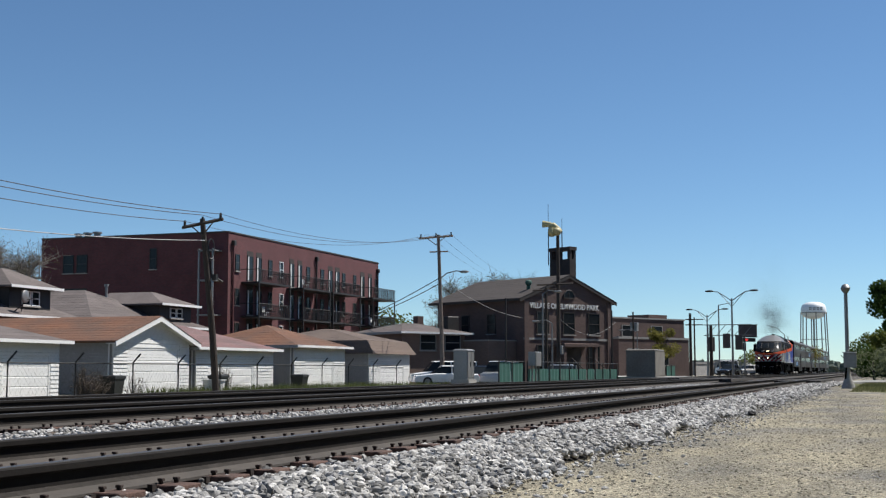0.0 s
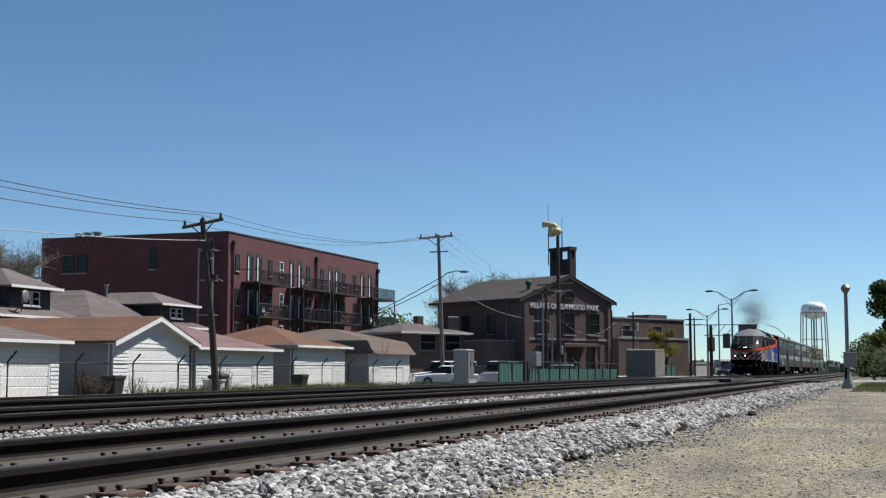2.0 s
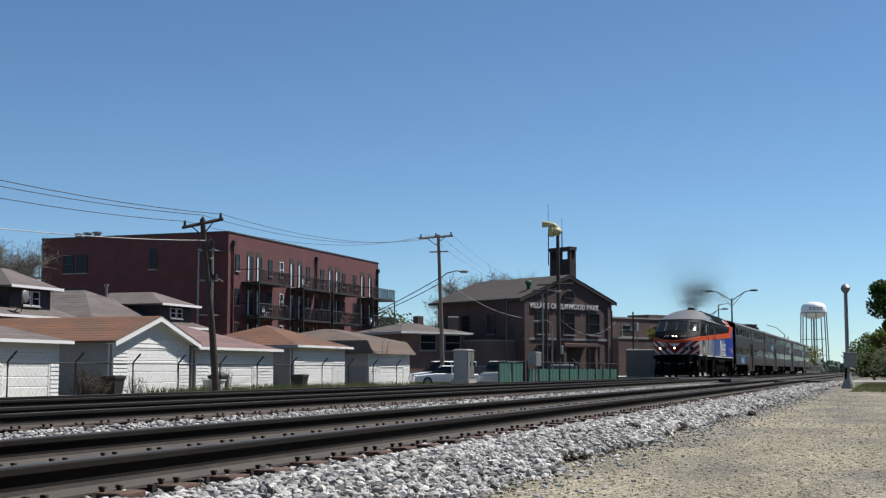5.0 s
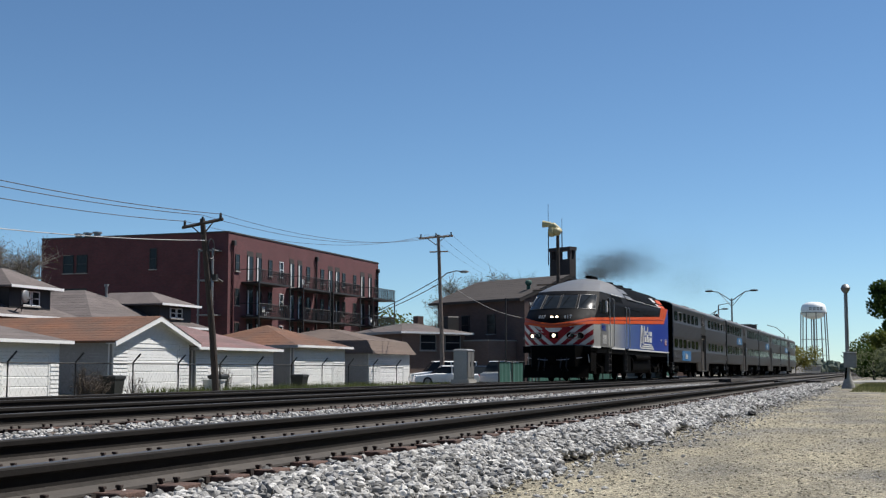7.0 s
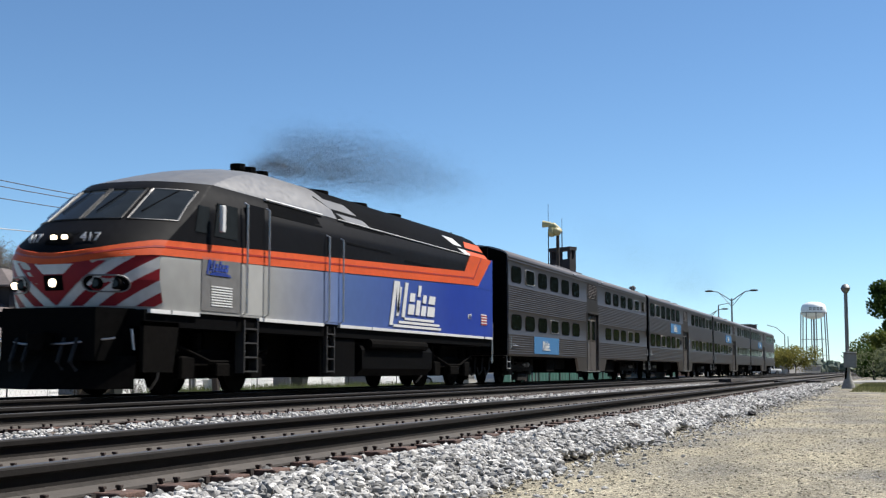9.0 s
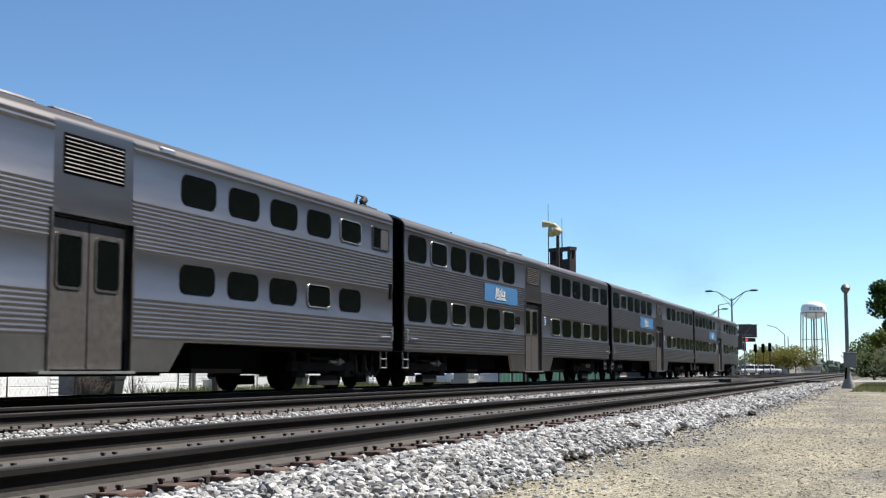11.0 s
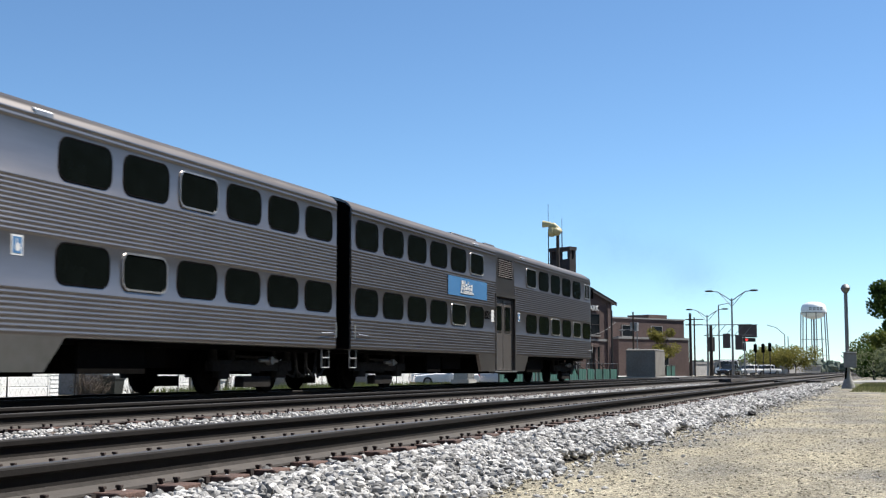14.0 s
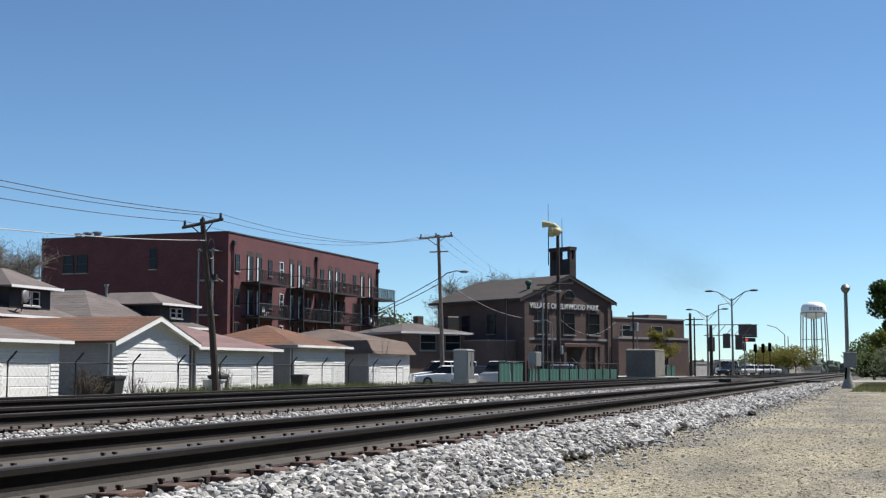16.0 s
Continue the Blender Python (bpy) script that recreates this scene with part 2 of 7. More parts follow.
M = {
    "soil": mat("ballast_bed", (0.075, 0.066, 0.06), 0.95, 0, 22, 0.6, (0.0592, 0.05328, 0.0481), 1.0, 40),
    "stone": mat("crushed_limestone", (0.38, 0.37, 0.355), 0.9, 0, 14, 0.25, bump=0.3, island=0.7),
    "pebble": mat("pebbles", (0.3108, 0.2775, 0.2072), 0.95, 0, 14, 0.25, bump=0.2, island=0.4),
    "asphalt": mat("asphalt", (0.074, 0.074, 0.07252), 0.9, 0, 20, 0.3, (0.0555, 0.0555, 0.0555), 0.3),
    "concrete": mat("concrete", (0.3108, 0.3034, 0.2849), 0.9, 0, 10, 0.2, (0.2516, 0.2442, 0.2294), 0.2),
    "grass": mat("grass", (0.0814, 0.1184, 0.0296), 0.95, 0, 9, 0.4, (0.111, 0.1184, 0.0518), 0.8, 40, island=0.3),
    "lawn": mat("thin_lawn", (0.15, 0.165, 0.065), 0.95, 0, 9, 0.4, (0.18, 0.17, 0.085), 0.8, 40, island=0.3),
    "railtop": mat("polished_rail_steel", (0.15, 0.14, 0.132), 0.5, 0.8, 20, 0.25, bump=0.03, stretch=(0.2, 1, 1)),
    # One rail in two colours: lit dusty foot, then web and head in shade.
    "railweb": mat("dusty_lit_rail_foot", (0.062, 0.054, 0.048), 0.9, 0.0, 12, 0.3, (0.05, 0.043, 0.038), 0.2, stretch=(0.4, 1, 1)),
    "railside": mat("shaded_rail_steel", (0.014, 0.0122, 0.0112), 0.8, 0.0, 12, 0.3, (0.010, 0.0085, 0.0077), 0.1, spec=0.15),
    "tie": mat("weathered_sleeper_wood", (0.0962, 0.074, 0.0592), 0.95, 0, 14, 0.4, (0.0629, 0.0481, 0.0407), 0.5, stretch=(1, 0.2, 1), random_ob=0.25),
    "rust": mat("rusted_iron", (0.098, 0.056, 0.044), 0.9, 0.0, 14, 0.5, (0.06, 0.038, 0.031), 0.4, random_ob=0.2),
    "steel": mat("stainless_steel", (0.335, 0.308, 0.290), 0.33, 0.97, 5, 0.08, (0.295, 0.270, 0.254), 0.0, stretch=(0.12, 1, 1), big=0.3, gloss_var=0.025),
    "steelflat": mat("stainless_steel_flat", (0.30, 0.276, 0.262), 0.36, 0.95, 6, 0.10, (0.262, 0.242, 0.23), 0.03),
    "cardoor": mat("car_door_steel", (0.12, 0.107, 0.098), 0.5, 0.6, 8, 0.2, bump=0.05),
    "bright": mat("bright_metal", (0.52, 0.51, 0.50), 0.38, 0.9, 10, 0.1, bump=0.02),
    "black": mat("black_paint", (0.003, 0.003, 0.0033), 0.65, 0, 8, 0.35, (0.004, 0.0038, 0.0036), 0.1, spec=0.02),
    # Darker than grime alone: the shade under the train is in the colour.
    "grime": mat("grimy_shaded_gear", (0.004, 0.0037, 0.0034), 0.85, 0.0, 10, 0.4, (0.006, 0.0054, 0.0048), 0.3, spec=0.02),
    "gloss": mat("gloss_black_paint", (0.006, 0.006, 0.007), 0.6, 0, 6, 0.3, bump=0.02, spec=0.06),
    "glass": glass_dark("tinted_glass", (0.004, 0.0055, 0.005), 0.10),
    "pane": glass_dark("window_glass", (0.02, 0.024, 0.027), 0.05, 0.14),
    "orange": mat("orange_paint", (0.56, 0.085, 0.024), 0.55, 0, 6, 0.12, bump=0.02, spec=0.15),
    "deepred": mat("dark_orange_line", (0.3108, 0.0259, 0.0148), 0.4, 0, 6, 0.12, bump=0.02),
    "red": mat("red_paint", (0.25, 0.012, 0.02), 0.5, 0, 6, 0.12, bump=0.02, spec=0.2),
    "white": mat("white_paint", (0.5772, 0.5772, 0.5698), 0.5, 0, 7, 0.1, (0.518, 0.518, 0.5032), 0.05),
    "roofgrey": mat("silver_roof_paint", (0.20, 0.196, 0.19), 0.42, 0.35, 6, 0.12, (0.165, 0.16, 0.155), 0.04),
    "signblue": mat("light_blue_sign", (0.042, 0.145, 0.30), 0.45, 0, 6, 0.08, bump=0.02),
    "logoblue": mat("logo_blue", (0.0222, 0.0518, 0.2664), 0.45, 0, 6, 0.08, bump=0.02),
    "lamp": mat("headlight_glow", (1.0, 0.82, 0.58), 0.3, 0, 6, 0.02, bump=0.0, glow=4.0),
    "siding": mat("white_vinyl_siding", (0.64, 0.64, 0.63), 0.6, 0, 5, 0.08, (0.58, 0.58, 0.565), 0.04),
    # Grey puts the shade of side walls into the colour; also the tank marking.
    "sidegrey": mat("shaded_side_and_mark_grey", (0.296, 0.296, 0.2923), 0.85, 0, 6, 0.12, (0.259, 0.259, 0.2553), 0.12),
    "fascia": mat("white_fascia", (0.70, 0.70, 0.69), 0.55, 0, 6, 0.06, bump=0.03),
    "shbrown": mat("brown_shingles", (0.1776, 0.0777, 0.0407), 0.95, 0, 9, 0.3, (0.1184, 0.0666, 0.0444), 0.5, 30, random_ob=0.12),
    "shgrey": mat("grey_shingles", (0.135, 0.112, 0.104), 0.95, 0, 9, 0.3, (0.098, 0.08, 0.074), 0.5, 30, random_ob=0.12),
    "shpink": mat("faded_red_shingles", (0.1924, 0.1073, 0.0999), 0.95, 0, 9, 0.3, (0.1406, 0.0962, 0.0925), 0.5, 30, random_ob=0.12),
    "shdark": mat("dark_brown_shingles", (0.0555, 0.0444, 0.03848), 0.95, 0, 9, 0.3, (0.0444, 0.03552, 0.03182), 0.4, 30, random_ob=0.1),
    "trim": mat("dark_brown_trim", (0.0444, 0.037, 0.0333), 0.7, 0, 7, 0.2, bump=0.05),
    "shtan": mat("tan_shingles", (0.148, 0.1073, 0.0851), 0.95, 0, 9, 0.25, (0.1184, 0.0888, 0.074), 0.5, 30, random_ob=0.12),
    "timber": mat("weathered_pole_wood", (0.037, 0.02812, 0.02294), 0.9, 0, 10, 0.35, (0.0555, 0.04292, 0.03552), 0.4, stretch=(4, 4, 0.3)),
    # Lit copy of the pole wood, with the light put into its colour.
    "timberpale": mat("lit_pole_wood", (0.22, 0.18, 0.15), 0.9, 0, 10, 0.35, (0.16, 0.13, 0.11), 0.4, stretch=(4, 4, 0.3)),
    "redlamp": mat("red_signal_glow", (1.0, 0.05, 0.04), 0.3, 0, 6, 0.02, bump=0.0, glow=0.5),
    "galv": mat("galvanised_steel", (0.2664, 0.2664, 0.2627), 0.5, 0.6, 12, 0.15, bump=0.05),
    "darksteel": mat("dark_steel", (0.03, 0.028, 0.027), 0.6, 0.2, 9, 0.25, bump=0.05),
    "cable": mat("cable_sheath", (0.0222, 0.0222, 0.02368), 0.6, 0, 9, 0.2, bump=0.0),
    "palecable": mat("pale_cable", (0.333, 0.333, 0.3256), 0.6, 0, 9, 0.1, bump=0.0),
    "green": mat("green_screen_cloth", (0.013, 0.092, 0.072), 0.7, 0, 7, 0.25, (0.018, 0.072, 0.06), 0.2),
    "plastic": mat("dark_bin_plastic", (0.0222, 0.02442, 0.0222), 0.6, 0, 7, 0.3, bump=0.1),
    "yellow": mat("yellow_siren_paint", (0.50, 0.43, 0.22), 0.5, 0, 6, 0.1, bump=0.03),
    "tankwhite": mat("water_tank_white", (0.80, 0.81, 0.82), 0.5, 0, 1, 0.05, bump=0.0),
    "dry": mat("dry_twigs", (0.1258, 0.0962, 0.074), 0.95, 0, 9, 0.3, bump=0.2, island=0.3),
    "bark": mat("tree_bark", (0.0666, 0.0555, 0.0444), 0.95, 0, 9, 0.4, bump=0.5),
    "leaf": mat("green_leaves", (0.0555, 0.0962, 0.02072), 0.8, 0, 3, 0.3, bump=0.0, island=0.25, spec=0.12),
    "leafpale": mat("spring_leaves", (0.125, 0.15, 0.034), 0.8, 0, 3, 0.3, bump=0.0, island=0.2, spec=0.1),
    "leafgrey": mat("grey_green_leaves", (0.19, 0.215, 0.12), 0.8, 0, 3, 0.3, bump=0.0, island=0.25, spec=0.1),
    "leafyellow": mat("yellow_green_leaves", (0.24, 0.22, 0.06), 0.8, 0, 3, 0.3, bump=0.0, island=0.25, spec=0.1),
    "leafdark": mat("dark_leaves", (0.0333, 0.0592, 0.01628), 0.8, 0, 3, 0.3, bump=0.0, island=0.25, spec=0.12),
    # Distance haze is put into the colour of far walls and far trees.
    "farwall": mat("haze_pale_walls", (0.30, 0.285, 0.27), 0.9, 0, 2, 0.2, bump=0.0),
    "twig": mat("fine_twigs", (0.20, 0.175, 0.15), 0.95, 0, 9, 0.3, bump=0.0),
    "farwood": mat("haze_pale_trees", (0.17, 0.20, 0.15), 0.95, 0, 0.5, 0.4, bump=0.0, island=0.35),
    "planks": mat("crossing_timber", (0.0444, 0.03848, 0.03478), 0.9, 0, 9, 0.4, bump=0.4, random_ob=0.2),
    "carwhite": mat("white_car_paint", (0.80, 0.80, 0.79), 0.25, 0, 5, 0.04, bump=0.0, coat=0.6),
    "carsilver": mat("silver_car_paint", (0.3108, 0.333, 0.3404), 0.3, 0.5, 5, 0.05, bump=0.0, coat=0.5),
    "cardark": mat("dark_car_paint", (0.0222, 0.02368, 0.0259), 0.25, 0, 5, 0.05, bump=0.0, coat=0.6),
    "carbeige": mat("pale_van_paint", (0.407, 0.4218, 0.4292), 0.3, 0, 5, 0.04, bump=0.0, coat=0.5),
    "shedsteel": mat("weathered_shed_steel", (0.17, 0.16, 0.143), 0.75, 0, 7, 0.2, (0.135, 0.125, 0.11), 0.1, big=0.9),
    # Lighter than the other gear: light on the coach trucks is in the colour.
    "truck": mat("lit_truck_iron", (0.021, 0.019, 0.017), 0.85, 0.0, 10, 0.45, (0.012, 0.011, 0.010), 0.4, spec=0.1),
    "spike": mat("dark_rusty_spikes", (0.03, 0.019, 0.015), 0.9, 0.0, 14, 0.4, bump=0.2),
    "rubber": mat("tyre_rubber", (0.0148, 0.0148, 0.0148), 0.85, 0, 9, 0.2, bump=0.1),
    "tail": mat("tail_light_red", (0.333, 0.0074, 0.0074), 0.3, 0, 6, 0.05, bump=0.0),
}


def brick(name, c1, c2, mortar, w=0.22, h=0.075, axis="x"):
    """Brickwork at its true size on an upright wall along x or y."""
    m = bpy.data.materials.new(name)
    m.use_nodes = True
    n, l = m.node_tree.nodes, m.node_tree.links
    b = n["Principled BSDF"]
    co, sep, com = n.new("ShaderNodeTexCoord"), n.new("ShaderNodeSeparateXYZ"), n.new("ShaderNodeCombineXYZ")
    l.new(co.outputs["Object"], sep.inputs[0])
    if axis == "both":
        add = n.new("ShaderNodeMath")
        l.new(sep.outputs[0], add.inputs[0]), l.new(sep.outputs[1], add.inputs[1])
        l.new(add.outputs[0], com.inputs[0])
    else:
        l.new(sep.outputs[0 if axis == "x" else 1], com.inputs[0])
    l.new(sep.outputs[2], com.inputs[1])
    t = n.new("ShaderNodeTexBrick")
    t.inputs["Color1"].default_value, t.inputs["Color2"].default_value, t.inputs["Mortar"].default_value = (*c1, 1), (*c2, 1), (*mortar, 1)
    t.inputs["Scale"].default_value, t.inputs["Mortar Size"].default_value = 1.0, 0.006
    t.inputs["Brick Width"].default_value, t.inputs["Row Height"].default_value = w, h
    l.new(com.outputs[0], t.inputs["Vector"])
    no = n.new("ShaderNodeTexNoise")
    no.inputs["Scale"].default_value, no.inputs["Detail"].default_value = 0.8, 6
    l.new(co.outputs["Object"], no.inputs["Vector"])
    rp = n.new("ShaderNodeMapRange")
    rp.inputs["To Min"].default_value, rp.inputs["To Max"].default_value = 0.72, 1.2
    l.new(no.outputs["Fac"], rp.inputs["Value"])
    hs = n.new("ShaderNodeHueSaturation")
    l.new(t.outputs["Color"], hs.inputs["Color"]), l.new(rp.outputs[0], hs.inputs["Value"])
    l.new(hs.outputs[0], b.inputs["Base Color"])
    b.inputs["Roughness"].default_value = 0.9
    bp = n.new("ShaderNodeBump")
    bp.inputs["Strength"].default_value, bp.inputs["Distance"].default_value = 0.4, 0.01
    bp.invert = True
    l.new(t.outputs["Fac"], bp.inputs["Height"]), l.new(bp.outputs[0], b.inputs["Normal"])
    return m


M["brickred"] = brick("red_brick", (0.122, 0.037, 0.040), (0.092, 0.029, 0.032), (0.084, 0.048, 0.048), axis="both")
M["brickbrown"] = brick("brown_brick", (0.112, 0.071, 0.061), (0.084, 0.053, 0.047), (0.10, 0.078, 0.070), axis="both")
M["brickdark"] = brick("dark_brick", (0.042, 0.032, 0.031), (0.03, 0.024, 0.024), (0.045, 0.037, 0.035), axis="both")
M["bricktan"] = brick("tan_brick", (0.18, 0.122, 0.096), (0.15, 0.10, 0.08), (0.155, 0.124, 0.106), axis="both")


def fade_paint():
    """Silver paint that passes into blue along the locomotive."""
    m = bpy.data.materials.new("silver_to_blue_paint")
    m.use_nodes = True
    n, l = m.node_tree.nodes, m.node_tree.links
    co, sep, rp = n.new("ShaderNodeTexCoord"), n.new("ShaderNodeSeparateXYZ"), n.new("ShaderNodeValToRGB")
    mr, no = n.new("ShaderNodeMapRange"), n.new("ShaderNodeTexNoise")
    l.new(co.outputs["Object"], sep.inputs[0]), l.new(sep.outputs[0], mr.inputs["Value"])
    mr.inputs["From Min"].default_value, mr.inputs["From Max"].default_value = 4.4, 16.0
    l.new(mr.outputs[0], rp.inputs[0])
    e = rp.color_ramp.elements
    e[0].color, e[1].color = (0.33, 0.33, 0.315, 1), (0.013, 0.038, 0.26, 1)
    mid = e.new(0.34)
    mid.color = (0.075, 0.13, 0.30, 1)
    no.inputs["Scale"].default_value, no.inputs["Detail"].default_value = 2.5, 6
    l.new(co.outputs["Object"], no.inputs["Vector"])
    hs, vr = n.new("ShaderNodeHueSaturation"), n.new("ShaderNodeMapRange")
    vr.inputs["To Min"].default_value, vr.inputs["To Max"].default_value = 0.82, 1.15
    l.new(no.outputs["Fac"], vr.inputs["Value"]), l.new(vr.outputs[0], hs.inputs["Value"])
    l.new(rp.outputs[0], hs.inputs["Color"]), l.new(hs.outputs[0], n["Principled BSDF"].inputs["Base Color"])
    n["Principled BSDF"].inputs["Roughness"].default_value = 0.38
    return m


M["fade"] = fade_paint()
for key in ("leaf", "leafpale", "leafgrey", "leafyellow", "leafdark", "grass", "lawn"):
    nt = M[key].node_tree
    bsdf = nt.nodes["Principled BSDF"]
    thin, blend = nt.nodes.new("ShaderNodeBsdfTranslucent"), nt.nodes.new("ShaderNodeMixShader")
    nt.links.new(bsdf.inputs["Base Color"].links[0].from_socket, thin.inputs["Color"])
    blend.inputs[0].default_value = 0.42
    nt.links.new(bsdf.outputs[0], blend.inputs[1]), nt.links.new(thin.outputs[0], blend.inputs[2])
    nt.links.new(blend.outputs[0], nt.nodes["Material Output"].inputs["Surface"])
for key in ("steel", "steelflat"):
    M[key].node_tree.nodes["Principled BSDF"].inputs["Specular Tint"].default_value = (0.26, 0.26, 0.27, 1)


def yard_gravel():
    """Dusty tan gravel: grey patches, worn streaks along the tracks and fine grit."""
    m = bpy.data.materials.new("dusty_yard_gravel")
    m.use_nodes = True
    n, l = m.node_tree.nodes, m.node_tree.links
    co = n.new("ShaderNodeTexCoord")

    def tex(scale, detail, stretch):
        mp, t = n.new("ShaderNodeMapping"), n.new("ShaderNodeTexNoise")
        mp.inputs["Scale"].default_value = stretch
        l.new(co.outputs["Object"], mp.inputs[0]), l.new(mp.outputs[0], t.inputs["Vector"])
        t.inputs["Scale"].default_value, t.inputs["Detail"].default_value = scale, detail
        return t.outputs["Fac"]
    patch, streak, grit = tex(0.9, 6, (0.5, 1, 1)), tex(1.6, 5, (0.12, 1, 1)), tex(38, 4, (1, 1, 1))
    vo = n.new("ShaderNodeTexVoronoi")
    vo.inputs["Scale"].default_value = 45
    l.new(co.outputs["Object"], vo.inputs["Vector"])
    r1 = n.new("ShaderNodeValToRGB")
    e = r1.color_ramp.elements
    e[0].position, e[1].position = 0.36, 0.62
    e[0].color, e[1].color = (0.168, 0.159, 0.141, 1), (0.292, 0.26, 0.187, 1)
    e.new(0.5).color = (0.228, 0.208, 0.162, 1)
    l.new(patch, r1.inputs[0])
    prev = r1.outputs[0]
    for src, lo, hi in ((streak, 0.72, 1.3), (grit, 0.5, 1.5), (vo.outputs["Color"], 0.62, 1.35)):
        mr, hs = n.new("ShaderNodeMapRange"), n.new("ShaderNodeHueSaturation")
        mr.inputs["From Min"].default_value, mr.inputs["From Max"].default_value = 0.25, 0.75
        mr.inputs["To Min"].default_value, mr.inputs["To Max"].default_value = lo, hi
        l.new(src, mr.inputs["Value"]), l.new(mr.outputs[0], hs.inputs["Value"]), l.new(prev, hs.inputs["Color"])
        prev = hs.outputs[0]
    b = n["Principled BSDF"]
    l.new(prev, b.inputs["Base Color"])
    b.inputs["Roughness"].default_value, b.inputs["Specular IOR Level"].default_value = 0.95, 0.2
    bp, ad = n.new("ShaderNodeBump"), n.new("ShaderNodeMath")
    l.new(vo.outputs["Distance"], ad.inputs[0]), l.new(grit, ad.inputs[1])
    bp.inputs["Strength"].default_value, bp.inputs["Distance"].default_value = 0.9, 0.02
    l.new(ad.outputs[0], bp.inputs["Height"]), l.new(bp.outputs[0], b.inputs["Normal"])
    return m


M["gravel"] = yard_gravel()


# ---- ground and railway ----
RAILS = ((3.63, 5.07), (8.76, 10.20), (12.75, 14.19))


def strips(name, cuts, mt, label, category, x0=-400.0, x1=4000.0):
    """One sheet along the railway whose height follows cuts of (y, z)."""
    xs = [x0, -60, -20, 0, 20, 40, 60, 90, 140, 260, 600, x1]
    g = Geo()
    g.loft([[(x, y, z) for y, z in cuts] for x in xs], False, False, False)
    return solid(name, g, mt, label, category, kind="structure")


strips("ground", [(-3000, -0.35), (-60, -0.32), (2.2, -0.30), (3.0, -0.36), (15.6, -0.42), (17.5, -0.62), (34, -0.66), (3000, -0.66)],
       M["gravel"], "pale dusty gravel yard and bare ground by the tracks", "ground")
strips("ballast_bed", [(2.62, -0.33), (2.95, -0.165), (5.5, -0.165), (7.0, -0.25), (7.9, -0.20), (14.9, -0.20), (16.4, -0.42), (17.2, -0.60)],
       M["soil"], "dark ballast bed under the three tracks", "ballast", -120, 900)


def rail_profile(y):
    """Dusty foot of a rail, coloured as lit; its web and head, coloured as shaded, are a part of their own."""
    f, w = 0.07, 0.009
    return [(y - f, -0.17), (y + f, -0.17), (y + f, -0.155), (y + w, -0.13), (y + w, -0.108), (y - w, -0.108), (y - w, -0.13), (y - f, -0.155)]


def plate_mesh():
    g = Geo()
    g.box(-0.11, 0.11, -0.235, -0.073, -0.19, -0.159, 0.006).box(-0.11, 0.11, 0.073, 0.235, -0.19, -0.159, 0.006).box(-0.11, 0.11, -0.073, 0.073, -0.19, -0.172)
    return g.mesh("tie_plate", M["rust"])


def spike_mesh():
    g = Geo()
    for sx, sy in ((-0.05, -0.095), (0.05, 0.095), (0.05, -0.12), (-0.04, 0.13)):
        g.box(sx - 0.009, sx + 0.009, sy - 0.009, sy + 0.009, -0.168, -0.140)
        g.box(sx - 0.014, sx + 0.014, sy - 0.017, sy + 0.014, -0.148, -0.134, 0.003)
    return g.mesh("spikes", M["spike"])


def anchor_mesh():
    g = Geo()
    g.box(-0.02, 0.02, -0.10, 0.10, -0.192, -0.172)
    g.box(-0.02, 0.02, -0.115, -0.085, -0.19, -0.155)
    return g.mesh("rail_anchor", M["spike"])


def sleeper_mesh():
    return Geo().box(-0.115, 0.115, -1.28, 1.28, -0.34, -0.185, 0.012).mesh("sleeper", M["tie"])


def railway():
    rnd = random.Random(4)
    sl, pl, an, sp = sleeper_mesh(), plate_mesh(), anchor_mesh(), spike_mesh()
    names = ("weathered single track with rusty plates and wooden sleepers", "middle track with shiny worn rail heads", "far track on which the train runs")
    for (a, b), lab in zip(RAILS, names):
        t = thing("railway_track", lab, "track", group="parallel railway tracks", kind="structure")
        t.location.z = 0.036 if a < 4 else 0.0
        for y in (a, b):
            prof = rail_profile(y)
            r = part("rail", Geo().prism(prof, "x", -120, 900), M["railweb"], t)
            head = [(y - 0.008, -0.108), (y - 0.008, -0.050), (y - 0.037, -0.036), (y - 0.037, -0.009), (y - 0.028, -0.002), (y + 0.028, -0.002), (y + 0.037, -0.009), (y + 0.037, -0.036), (y + 0.008, -0.050), (y + 0.008, -0.108)]
            # The shadow below the rail head is put into this dark colour.
            hd = part("rail_head", Geo().prism(head, "x", -120, 900), M["railside"], r, "web and head of the rail, shade under the head painted dark")
            tread = [(y - 0.027, -0.003), (y - 0.026, 0.0015), (y + 0.026, 0.0015), (y + 0.027, -0.003)]
            part("tread", Geo().prism(tread, "x", -120, 900), M["railtop"], hd, "polished running surface")
        n = 150 if a < 4 else 110
        for i in range(n):
            x = 2.0 + i * 0.54 + rnd.uniform(-0.03, 0.03)
            s = part("sleeper", sl, None, t)
            s.location, s.rotation_euler = (x, (a + b) / 2 + rnd.uniform(-0.05, 0.05), rnd.uniform(-0.01, 0.008)), (0, 0, rnd.uniform(-0.012, 0.012))
            for y in (a, b):
                p = part("tie_plate", pl, None, t)
                p.location, p.rotation_euler = (x, y, rnd.uniform(-0.004, 0.006)), (0, 0, rnd.uniform(-0.06, 0.06))
                if i < 80:
                    k = part("spikes", sp, None, p)
                    k.location = (0, 0, rnd.uniform(-0.002, 0.008))
                if i < 70 and a < 9:
                    q = part("rail_anchor", an, None, t)
                    q.location = (x + rnd.choice((-0.15, 0.15)), y, rnd.uniform(-0.004, 0.004))


railway()


